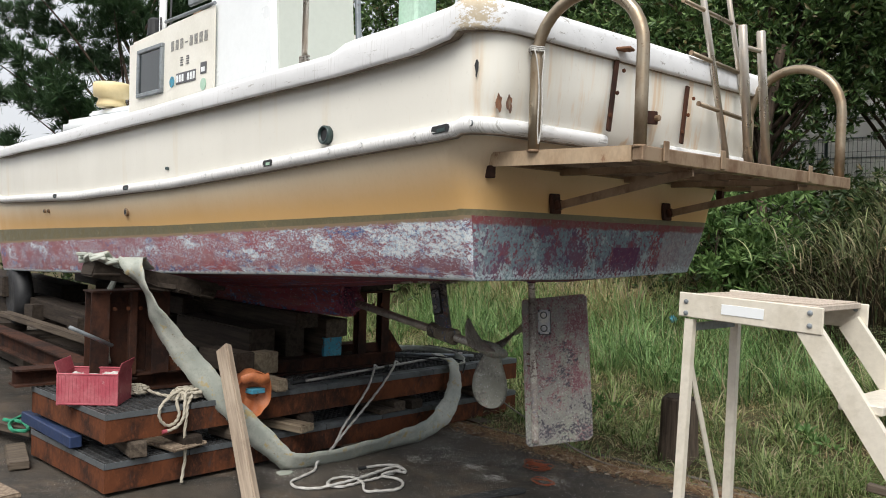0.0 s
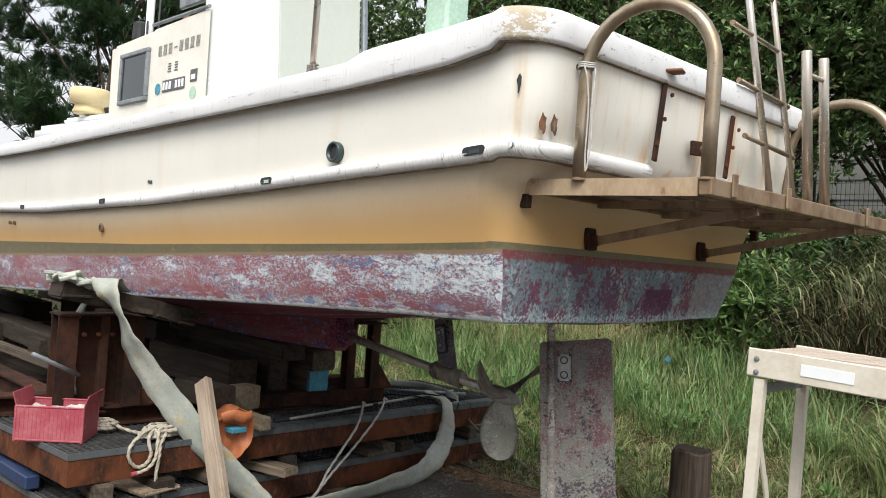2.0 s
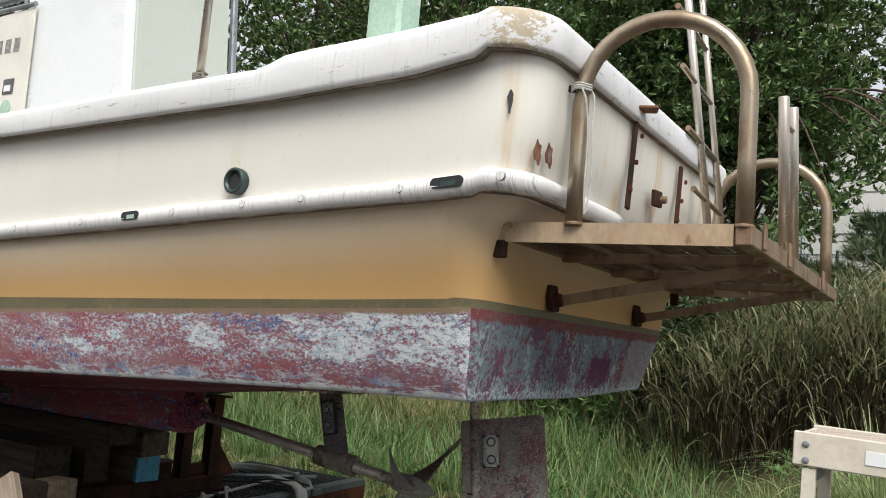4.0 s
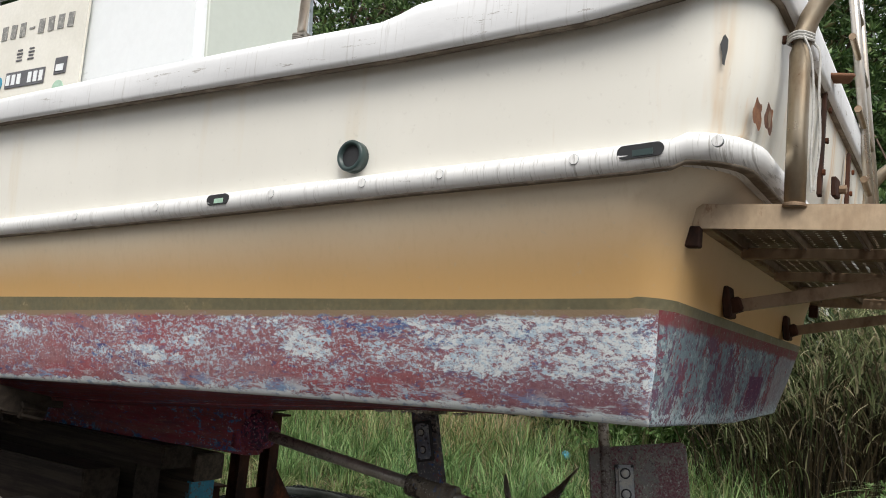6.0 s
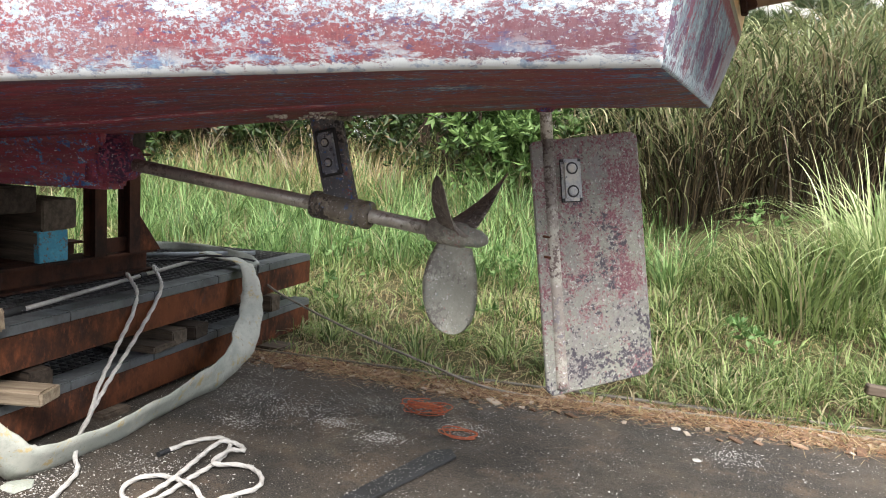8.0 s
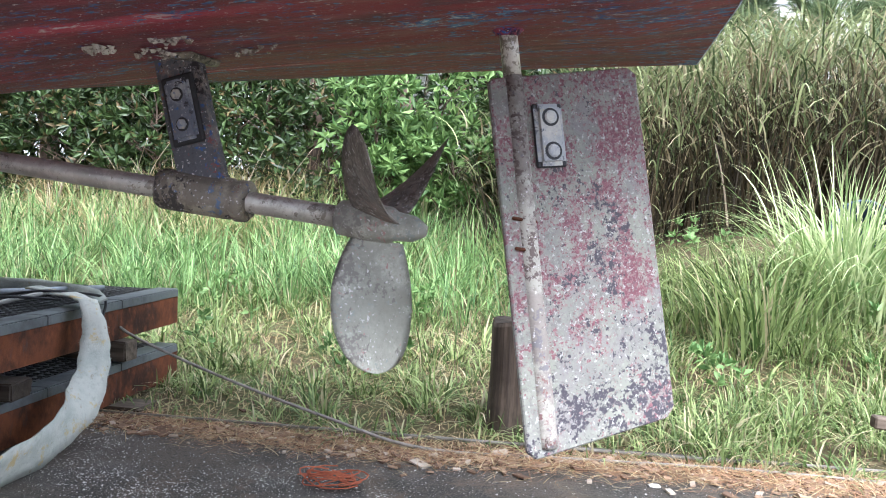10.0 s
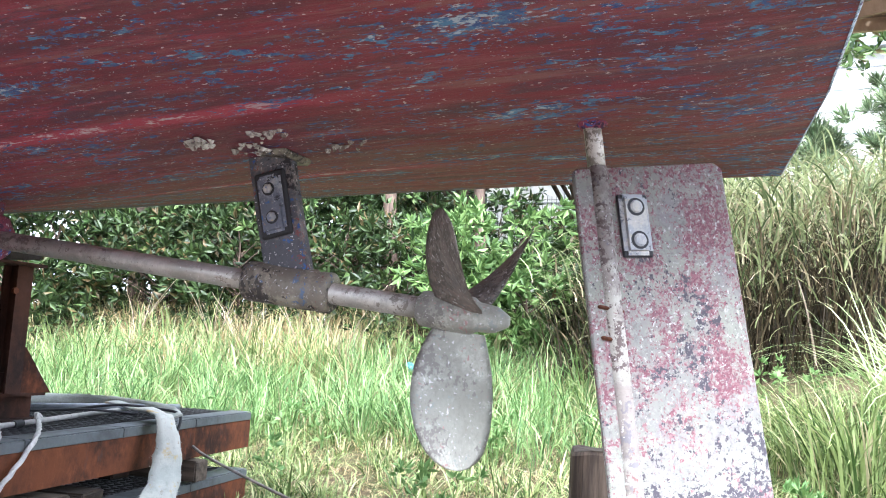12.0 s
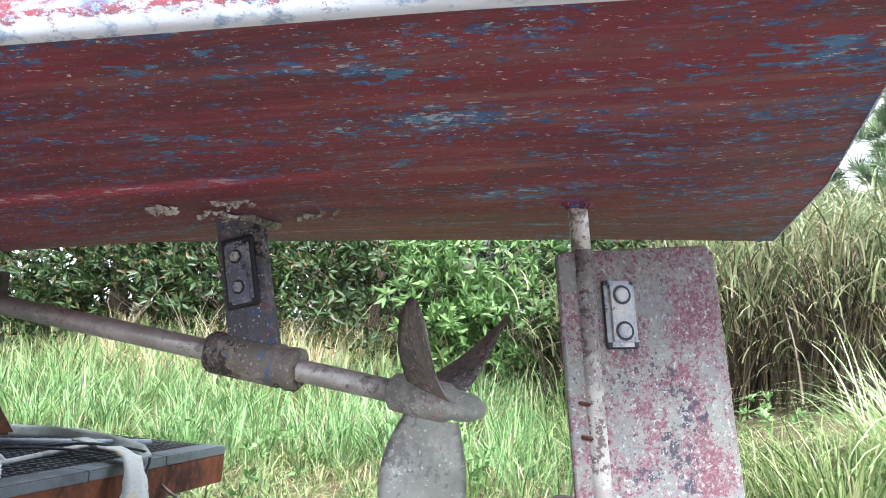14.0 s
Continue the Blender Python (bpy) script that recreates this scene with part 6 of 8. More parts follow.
# webbing strap from the bolster down to the ground and up on to the tray
def ribbon(pts, width, name, label, m, thick=0.007, ups=None, taper=0.0):
    path = smooth_path(pts, 8)
    n = len(path)
    bm = bmesh.new()
    rows = []
    for i, p in enumerate(path):
        d = (path[min(i + 1, n - 1)] - path[max(i - 1, 0)]).normalized()
        k = i / (n - 1) * (len(ups) - 1)
        a, b = Vector(ups[int(k)]), Vector(ups[min(int(k) + 1, len(ups) - 1)])
        w = a.lerp(b, k - int(k))
        w = (w - d * w.dot(d)).normalized()
        nn = d.cross(w) * thick / 2
        ww = w * width / 2 * (1 + 0.05 * math.sin(i * 1.7) + 0.04 * math.sin(i * 0.61 + 1)) * (1 - taper * max(0.0, min(1.0, (i / (n - 1) - 0.74) / 0.12)))
        rows.append([bm.verts.new(p + ww * q + nn * s + nn * 1.1 * math.sin(i * 0.9 + q)) for q, s in ((-1, 1), (-0.4, 1.3), (0.4, 1.3), (1, 1), (1, -1), (0.4, -0.7), (-0.4, -0.7), (-1, -1))])
    for a, b in zip(rows, rows[1:]):
        for k in range(8):
            bm.faces.new((a[k], a[(k + 1) % 8], b[(k + 1) % 8], b[k])).smooth = True
    bm.faces.new(rows[0][::-1])
    bm.faces.new(rows[-1])
    frays = bmesh.new()
    g = random.Random(len(path))
    for a, b in zip(rows, rows[1:]):
        for e, f in ((0, 1), (3, 2)):
            for k in range(3):
                if g.random() < 0.4:
                    p = a[e].co.lerp(b[e].co, g.random())
                    out = (a[e].co - a[f].co).normalized() * g.uniform(0.003, 0.010)
                    along = (b[e].co - a[e].co).normalized()
                    frays.faces.new([frays.verts.new(q) for q in (p, p + along * 0.0025, p + out + along * g.uniform(-0.012, 0.012) + Vector((0, 0, g.uniform(-0.006, 0.003))))])
    ob = solid(name, bm, m, label, "strap")
    tagged(part("frayed_edge", frays, m, ob), "loose frayed threads along the strap edge", "", "", "stuff")
    return ob


ribbon([(-2.12, -1.20, 1.24), (-2.03, -1.29, 1.315), (-1.93, -1.325, 1.265), (-1.88, -1.27, 1.13), (-1.855, -1.19, 0.95), (-1.80, -1.00, 0.68), (-1.70, -0.75, 0.37), (-1.60, -0.52, 0.12), (-1.563, -0.40, 0.05), (-1.56, -0.02, 0.045), (-1.62, 0.40, 0.06), (-1.67, 0.78, 0.09), (-1.72, 1.01, 0.20), (-1.775, 1.13, 0.35), (-1.83, 1.17, 0.49), (-1.95, 1.24, 0.515), (-2.2, 1.30, 0.53)], 0.145,
               "webbing_strap", "wide pale grey webbing sling, yellow-stained, looped to the ground", MAT_SLING, taper=0.45,
               ups=[(0.6, 0.8, 0), (0.7, 0.7, 0), (0.8, 0.3, 0.1), (0.92, -0.25, 0.1), (0.8, 0.25, 0.2), (0.35, 0.9, 0.4), (0.4, 0.6, 0.8), (0.5, 0.2, 0.9), (0.5, 0, 0.85), (0.5, 0, 0.85), (0.45, 0.1, 0.85), (0.1, -0.1, 0.9), (-0.5, -0.3, 0.6), (-0.67, -0.41, 0.37), (-0.5, -0.8, 0.2), (-0.2, -0.95, 0), (-0.2, -0.95, 0)])

# leaning plank
pl = solid("leaning_plank", box((0.105, 0.05, 1.06), bevel=0.009, segs=2), MAT_PLANK, "pale rough-sawn plank leaning against the trays", "plank")
pl.matrix_world = look((-1.15, -0.95, 0.01), (-1.88, -0.775, 0.80)) @ pose(0, 0, -0.515, 0, 0, 62)


# ---- work platform stool ----
stool = thing("step_stool", "weathered aluminium folding work platform with dusty tread", "step stool", at=(1.55, -0.45, 0.0))
SX0, SX1, SY0, SY1, SZ = 1.315, 1.80, -0.67, -0.33, 1.345


def spart(name, bm, m, label="", parent=None):
    ob = part(name, bm, m, parent or stool, label)
    if parent is None:
        ob.location = (-1.55, 0.45, 0)
    return ob


spart("tread", box((SX1 - SX0 - 0.02, SY1 - SY0 - 0.02, 0.02), ((SX0 + SX1) / 2, (SY0 + SY1) / 2, SZ - 0.012), bevel=0.003), MAT_ALU_TREAD, "dusty ribbed tread")
for k in range(14):
    spart("tread_rib", box((SX1 - SX0 - 0.03, 0.006, 0.004), ((SX0 + SX1) / 2, SY0 + 0.03 + k * (SY1 - SY0 - 0.06) / 13, SZ), bevel=0.001), MAT_ALU_TREAD)
for y in (SY0, SY1):
    rail_ = spart("side_rail", box((SX1 - SX0 + 0.02, 0.010, 0.085), ((SX0 + SX1) / 2, y, SZ - 0.042), (0, 1.5, 0), 0.003), MAT_ALU)
    for x in (SX0 + 0.02, SX1 - 0.03):
        for dz in (-0.025, -0.065):
            part("rivet", turned([(0.009, 0), (0.008, 0.004), (0.003, 0.006)], (x, y - 0.005, SZ + dz), (0, -1, 0), 10), MAT_GALV, rail_)
spart("sticker", box((0.15, 0.002, 0.034), (1.545, SY0 - 0.0065, SZ - 0.042), (0, 1.5, 0), 0.0005), MAT_CABIN, "blank white sticker")
spart("front_rail", box((0.010, SY1 - SY0, 0.06), (SX0 - 0.004, (SY0 + SY1) / 2, SZ - 0.032), bevel=0.003), MAT_ALU)


def leg(a, b, w, d, name="leg"):
    return spart(name, sweep([a, b], [(-w, -d), (w, -d), (w, d), (w - 0.004, d), (w - 0.004, -d + 0.004), (-w + 0.004, -d + 0.004), (-w + 0.004, d), (-w, d)], up=(0, 1, 0)), MAT_ALU)


for y, dy in ((SY0 + 0.014, -0.02), (SY1 - 0.014, 0.03)):
    leg((1.343, y, SZ - 0.085), (1.315, y + dy, 0.01), 0.016, 0.012)
    leg((SX1 - 0.045, y, SZ - 0.07), (SX1 + 0.86, y + dy * 1.5, 0.01), 0.036, 0.013, "stile")
    spart("foot", box((0.06, 0.035, 0.02), (1.315, y + dy, 0.010), bevel=0.004), MAT_BLACK)
    spart("foot", box((0.10, 0.04, 0.02), (SX1 + 0.86, y + dy * 1.5, 0.010), bevel=0.004), MAT_BLACK)
spart("leg_brace", sweep([(1.335, SY0 + 0.02, 1.14), (1.325, SY1 - 0.0, 0.40)], [(-0.012, -0.003), (0.012, -0.003), (0.012, 0.003), (-0.012, 0.003)], up=(1, 0, 0)), MAT_ALU)
spart("leg_bar", box((0.012, SY1 - SY0 - 0.05, 0.028), (1.340, (SY0 + SY1) / 2, SZ - 0.115), bevel=0.002), MAT_GALV)
for k, z in enumerate((1.05, 0.78, 0.51, 0.24)):
    x = SX1 - 0.045 + (SZ - 0.07 - z) * 0.905 / (SZ - 0.08)
    spart("step", box((0.13, SY1 - SY0 - 0.01, 0.03), (x + 0.01, (SY0 + SY1) / 2, z), bevel=0.004), MAT_ALU)


# ---- unseen wall across the yard, added behind the path to block low skylight ----
conc = Mat("blocker_wall_concrete", 0.9, 0, 0.2)
MAT_CONC = conc.done(conc.mix(conc.ramp(conc.noise(1.5, 6, 0.7), 0.35, 0.65), (0.26, 0.25, 0.24), (0.18, 0.175, 0.165)))
tagged(part("wall_yard", box((26, 0.3, 2.8), (-7, -9.6, 1.38), bevel=0.01), MAT_CONC, None), "plain grey concrete wall, unseen, added to block low skylight", "wall", "", "structure")

# ---- ground ----
def edge_y(x):
    return 1.40 + 0.03 * x + 0.05 * math.sin(x * 2.3) + 0.03 * math.sin(x * 5.1 + 1)


def bank(x, y):
    """Height of the rough ground behind the paving."""
    if y < 1.2:
        return -0.03
    d = y - 1.45
    z = -0.02 + 0.03 * min(max(d, 0), 1)
    k = 1 / (1 + math.exp(-2.6 * min(max(x - 0.1, -9), 9)))
    near, amp = 3.5 - 1.45 * k, 1.15 + 0.15 * k
    z += amp / (1 + math.exp(-(d - near) * 1.15)) - amp / (1 + math.exp(near * 1.15))
    z += 0.05 * noise.noise(Vector((x * 0.9, y * 0.9, 0.3))) * min(max(d, 0), 1)
    return z


soil = Mat("grassy_soil", 0.95, 0, 0.1)
c = soil.mix(soil.ramp(soil.noise(3, 6, 0.7), 0.4, 0.65), (0.075, 0.058, 0.036), (0.065, 0.08, 0.03))
c = soil.mix(soil.ramp(soil.noise(25, 5, 0.7, (1, 1, 1), 5), 0.5, 0.7), c, (0.20, 0.155, 0.09))
soil.bump(soil.noise(40, 5, 0.7), 0.7, 0.02)
MAT_SOIL = soil.done(c)
asph = Mat("worn_asphalt", 0.85, 0, 0.3)
c = asph.mix(asph.ramp(asph.noise(1.7, 9, 0.72), 0.40, 0.60), (0.028, 0.026, 0.023), (0.070, 0.057, 0.044))
c = asph.mix(asph.ramp(asph.noise(3.5, 6, 0.7, (1, 1, 1), 9), 0.50, 0.66, 0, 0.8), c, (0.115, 0.083, 0.056))
c = asph.mix(asph.ramp(asph.noise(170, 2, 0.5), 0.48, 0.66, 0, 0.85), c, (0.125, 0.11, 0.092))
c = asph.mix(asph.ramp(asph.noise(75, 4, 0.7, (1, 1, 1), 23), 0.54, 0.62, 0, 0.8), c, (0.022, 0.021, 0.021))
pale = asph.math("ADD", asph.noise(110, 2, 0.5, (1, 1, 1), 3), asph.math("MULTIPLY", asph.noise(2.2, 4, 0.6, (1, 1, 1), 14), 0.35))
c = asph.mix(asph.ramp(pale, 0.86, 0.89), c, (0.45, 0.43, 0.40))
asph.bump(asph.noise(120, 4, 0.7), 0.9, 0.008)
MAT_ASPH = asph.done(c, asph.ramp(asph.noise(2, 4, 0.6, (1, 1, 1), 5), 0.35, 0.6, 0.55, 0.9))

xs = [-300, -120, -60, -30, -18] + [-12 + 0.35 * k for k in range(66)] + [14, 20, 40, 80, 150, 300]
ys = [-300, -100, -40, -15, -8, -4, 0, 1.0] + [1.25 + 0.3 * k for k in range(36)] + [14, 18, 30, 60, 120, 300]
verts = [(x, y, bank(x, y)) for y in ys for x in xs]
nx = len(xs)
faces = [(j * nx + i, j * nx + i + 1, (j + 1) * nx + i + 1, (j + 1) * nx + i) for j in range(len(ys) - 1) for i in range(nx - 1)]
tagged(raw("ground", verts, faces, MAT_SOIL, None, True), "rough soil and thatch under grass rising to a bank", "ground", "", "structure")
ax = [-60, -30, -15] + [-9 + 0.15 * k for k in range(121)] + [15, 30, 60]
av, af = [], []
for x in ax:
    e = edge_y(x) + 0.03 * noise.noise(Vector((x * 6, 0, 0)))
    av += [(x, -60, 0.0), (x, -4, 0.0), (x, e - 0.05, 0.0), (x, e, -0.012), (x, e + 0.01, -0.05)]
for i in range(len(ax) - 1):
    for k in range(4):
        af.append((i * 5 + k, (i + 1) * 5 + k, (i + 1) * 5 + k + 1, i * 5 + k + 1))
tagged(raw("pavement", av, af, MAT_ASPH), "dark worn asphalt with white grit and dirt", "asphalt", "", "structure")


# ---- clutter round the cradle ----
def rope(pts, r, m, name, label, steps=10, category="rope"):
    path = smooth_path(pts, steps)
    fine = [path[0]]
    for a, b in zip(path, path[1:]):
        k = max(1, int((b - a).length / (r * 1.1)))
        fine += [a.lerp(b, (i + 1) / k) for i in range(k)]
    sec = [(r * (1 + 0.26 * math.cos(3 * a)) * math.cos(a), r * (1 + 0.26 * math.cos(3 * a)) * math.sin(a)) for a in [2 * math.pi * k / 12 for k in range(12)]]
    return solid(name, sweep(fine, sec, twist=0.32), m, label, category, smooth=True)


pile = rope([(-1.33, -0.03, 0.012), (-1.31, 0.08, 0.012), (-1.25, 0.16, 0.012), (-1.17, 0.12, 0.012), (-1.11, -0.03, 0.014), (-1.10, -0.2, 0.012), (-1.09, -0.40, 0.012), (-1.18, -0.43, 0.012), (-1.25, -0.33, 0.012), (-1.21, -0.24, 0.013), (-1.05, -0.27, 0.026), (-0.94, -0.33, 0.014), (-0.90, -0.27, 0.012), (-0.86, -0.16, 0.012), (-0.91, -0.07, 0.012), (-1.0, -0.03, 0.014), (-1.09, -0.09, 0.028), (-1.11, 0.03, 0.030), (-1.09, 0.09, 0.014), (-1.14, 0.13, 0.014), (-1.19, 0.09, 0.030), (-1.17, -0.05, 0.028), (-1.12, -0.27, 0.028), (-1.11, -0.44, 0.026), (-1.15, -0.53, 0.012), (-1.23, -0.61, 0.012), (-1.34, -0.58, 0.012), (-1.40, -0.46, 0.012), (-1.46, -0.34, 0.014), (-1.55, -0.26, 0.03), (-1.58, -0.2, 0.05)], 0.0076, MAT_ROPE_WHITE, "rope", "white braided rope lying in loose loops on the asphalt")
part("rope_end", tube((-1.33, -0.035, 0.012), (-1.335, -0.085, 0.011), 0.0105), MAT_BLACK, pile)
for dy, top in ((0.0, [(-2.13, 0.66, 0.478), (-2.10, 0.60, 0.508), (-2.00, 0.52, 0.495), (-1.865, 0.40, 0.478)]), (0.10, [(-2.19, 0.92, 0.478), (-2.16, 0.85, 0.508), (-2.04, 0.74, 0.495), (-1.868, 0.56, 0.478)])):
    rope(top + [(-1.825, 0.33 + dy * 1.2, 0.40), (-1.80, 0.21 + dy * 0.9, 0.28), (-1.775, 0.09 + dy * 0.5, 0.16), (-1.74, 0.0, 0.06), (-1.68, -0.12, 0.014), (-1.60, -0.20, 0.012)], 0.0076, MAT_ROPE_WHITE, "rope", "white rope slung over the edge of the tray")
def coil(cx, cy, ry, rx, turns, z0, rise, seed):
    """Points of a loose heap of rope turns."""
    g = random.Random(seed)
    pts = []
    for k in range(turns * 7):
        a = k / 7 * 2 * math.pi
        q = 1 - 0.22 * math.sin(k * 0.37 + seed) ** 2
        pts.append((cx + rx * q * math.sin(a) + g.uniform(-0.012, 0.012), cy + ry * q * math.cos(a) + g.uniform(-0.014, 0.014), z0 + rise * k / (turns * 7) + g.uniform(0, 0.010)))
    return pts


rope(coil(-1.825, -1.035, 0.105, 0.070, 5, 0.484, 0.040, 2) + [(-1.77, -1.10, 0.520), (-1.728, -1.135, 0.478), (-1.712, -1.125, 0.420), (-1.710, -1.148, 0.372), (-1.710, -1.193, 0.357), (-1.710, -1.236, 0.390), (-1.712, -1.246, 0.444), (-1.728, -1.212, 0.492), (-1.79, -1.10, 0.535), (-1.80, -1.02, 0.540), (-1.755, -1.03, 0.505), (-1.722, -1.070, 0.465), (-1.708, -1.080, 0.41), (-1.706, -1.092, 0.282), (-1.704, -1.085, 0.165), (-1.702, -1.098, 0.07), (-1.690, -1.112, 0.013)], 0.0085, MAT_ROPE, "rope", "pale twisted rope coiled on the tray, one end hanging down")
whipped = rope(coil(-1.815, -1.020, 0.080, 0.055, 3, 0.505, 0.035, 5) + [(-1.765, -1.06, 0.530), (-1.726, -1.085, 0.480), (-1.706, -1.100, 0.40), (-1.704, -1.135, 0.350), (-1.704, -1.185, 0.330), (-1.704, -1.205, 0.328)], 0.0085, MAT_ROPE, "rope", "pale twisted rope with a red whipped end")
part("rope_whipping", tube((-1.704, -1.202, 0.328), (-1.704, -1.228, 0.326), 0.0115), MAT_PINK, whipped, "red whipping")
rope(coil(-2.13, -1.205, 0.075, 0.070, 3, 0.484, 0.030, 8) + [(-2.06, -1.16, 0.50), (-1.98, -1.12, 0.485), (-1.90, -1.10, 0.49)], 0.0085, MAT_ROPE, "rope", "small coil of pale twisted rope on the tray")

# perforated plastic basket with crumpled rags
basket = thing("plastic_basket", "faded red plastic crate holding white rags", "basket", at=(-2.09, -1.48, 0.464))
BM4 = pose(0, 0, 0, 0, 0, -38)
BW, BD, BH = 0.335, 0.25, 0.185


def basket_part(name, size, at, rot=(0, 0, 0)):
    b = box(size, at, rot, 0.003)
    b.transform(BM4)
    return part(name, b, MAT_PINK, basket)


basket_part("base", (BD, BW, 0.008), (0, 0, 0.006))
for s in (-1, 1):
    basket_part("end_panel", (BD, 0.008, BH), (0, s * BW / 2, BH / 2))
    basket_part("end_flap", (BD, 0.006, 0.075), (0, s * (BW / 2 + 0.011), BH + 0.030), (s * -18, 0, 0))
    side = basket_part("side_panel", (0.006, BW, BH - 0.004), (s * BD / 2, 0, BH / 2))
    basket_part("rim", (0.013, BW + 0.006, 0.010), (s * BD / 2, 0, BH - 0.003))
    basket_part("bottom_band", (0.010, BW + 0.006, 0.012), (s * BD / 2, 0, 0.010))
    for e in (-1, 1):
        basket_part("corner_post", (0.013, 0.013, BH), (s * BD / 2, e * BW / 2, BH / 2))
    for k in range(15):
        rib = basket_part("rib", (0.0022, 0.0026, BH - 0.03), (s * (BD / 2 + 0.0035), -BW / 2 + 0.022 + k * (BW - 0.044) / 14, BH / 2))
        rib.parent = side
rng = random.Random(11)
for k in range(5):
    bm = bmesh.new()
    bmesh.ops.create_icosphere(bm, subdivisions=2, radius=0.055)
    for v in bm.verts:
        v.co *= 1 + 0.45 * noise.noise(v.co * 22 + Vector((k, 0, 0)))
    bm.transform(BM4 @ pose(rng.uniform(-0.05, 0.05), -0.11 + k * 0.055, 0.10 + rng.uniform(0, 0.035)))
    rag = solid("rag", bm, MAT_ROPE_WHITE, "crumpled white rag in the basket", "rag", "rags in the basket")
    rag.location = basket.location

# rolled orange mat held on the tray
bm = bmesh.new()
rings = []
for q, x in ((0.70, -0.24), (0.97, -0.06), (1.0, 0.085), (0.99, 0.098), (0.955, 0.094), (0.90, 0.070), (0.70, 0.052), (0.36, 0.046)):
    ring = []
    for k in range(36):
        a = 2 * math.pi * k / 36
        dent = 1 - 0.16 * math.exp(-((a - 1.9) / 0.35) ** 2) - 0.06 * math.sin(3 * a + 1) ** 2 - 0.10 * math.exp(-((a - 5.3) / 0.3) ** 2)
        ring.append(bm.verts.new((x + 0.014 * math.sin(4 * a + 6 * q), 0.112 * q * dent * math.cos(a), 0.150 * q * dent * math.sin(a))))
    rings.append(ring)
for a, b in zip(rings, rings[1:]):
    for k in range(36):
        bm.faces.new((a[k], a[(k + 1) % 36], b[(k + 1) % 36], b[k])).smooth = True
bm.faces.new(rings[0][::-1])
bm.faces.new(rings[-1])
mat_ = solid("rubber_fender", bm, MAT_ORANGE, "collapsed orange rubber fender stuffed beside the plank", "fender")
mat_.matrix_world = pose(-1.780, -0.625, 0.490, 0, 0, -12)
flap = sweep(smooth_path([(0.095, -0.085, 0.085), (0.105, -0.02, 0.105), (0.110, 0.04, 0.088), (0.105, 0.085, 0.100)], 6), [(-0.004, -0.032), (0.004, -0.030), (0.016, 0.03), (0.008, 0.034)], up=(0, 0, 1))
part("fender_flap", flap, MAT_ORANGE, mat_, "turned-over lip of the fender", True)
bl = solid("blue_board", box((0.34, 0.10, 0.03), bevel=0.004), MAT_BLUE, "blue painted board end beside the fender", "board")
bl.matrix_world = pose(-1.840, -0.645, 0.505, 0, 0, 6)

# rods and pipes
def rod(name, a, b, r, m, label, category="rod"):
    return solid(name, tube(a, b, r, n=10), m, label, category, smooth=True)


boat_hook = rod("boat_hook", (-1.925, -0.15, 0.482), (-2.35, 1.74, 0.487), 0.0095, MAT_ZINCPOLE, "thin pale pole lying on the tray grating", "pole")
part("grip", tube((-1.915, -0.24, 0.484), (-1.935, -0.13, 0.484), 0.016), MAT_BLACK, boat_hook, "black rubber grip")
part("joint", tube((-2.115, 0.70, 0.484), (-2.127, 0.75, 0.484), 0.014), MAT_BLACK, boat_hook)
rod("pipe", (-2.55, 1.12, 0.500), (-2.12, 1.66, 0.500), 0.013, MAT_GALV, "grey pipe lying on the tray")
rod("steel_rod", (-2.06, -1.64, 0.915), (-2.16, -1.36, 0.78), 0.012, MAT_GALV, "grey steel rod sticking out of the cradle")
rod("thin_pole", (-2.3, 1.36, 0.010), (0.68, 1.58, 0.012), 0.007, MAT_POLE_DULL, "thin grey pole lying along the asphalt edge", "pole")
rod("thin_pole", (-0.2, 1.53, 0.010), (1.6, 1.68, 0.012), 0.007, MAT_POLE_DULL, "thin grey pole lying along the asphalt edge", "pole")
solid("cable", bent([(-2.0, 1.55, 0.37), (-1.80, 1.46, 0.315), (-1.35, 1.38, 0.20), (-0.9, 1.34, 0.095), (-0.5, 1.34, 0.012), (0.1, 1.42, 0.008), (0.7, 1.50, 0.008), (1.5, 1.52, 0.008)], 0.0065, n=8), MAT_CORD, "dark cable running from the tray along the asphalt edge", "cable", smooth=True)
for pts in ([(-2.30, 1.18, 0.50), (-2.1, 1.22, 0.53), (-1.98, 1.30, 0.52), (-1.88, 1.33, 0.50), (-1.866, 1.30, 0.42)], [(-2.45, 1.0, 0.49), (-2.2, 1.12, 0.51), (-2.0, 1.22, 0.50)]):
    solid("cable", bent(pts, 0.006, n=6), MAT_BLACK, "thin dark cable trailing over the tray", "cable", smooth=True)
ribbon([(-2.5, 0.95, 0.492), (-2.75, 1.25, 0.50), (-2.70, 1.50, 0.505), (-2.4, 1.58, 0.505), (-2.05, 1.46, 0.50), (-1.85, 1.27, 0.50)], 0.05, "webbing_strap", "pale grey webbing sling folded on the tray", MAT_STRAP, ups=[(0.1, 0, 1), (0, 0.1, 1), (0.1, 0.1, 1), (0.1, 0, 1), (0.3, 0.3, 0.8), (0.5, 0.6, 0.3)])
ribbon([(-2.25, -1.30, 1.20), (-2.28, -1.36, 1.05), (-2.24, -1.37, 0.85), (-2.25, -1.35, 0.66)], 0.05, "webbing_strap", "narrow pale strap hanging behind the cradle posts", MAT_STRAP, ups=[(1, 0, 0), (0.8, 0.4, 0), (1, 0.2, 0), (0.8, 0.3, 0)])

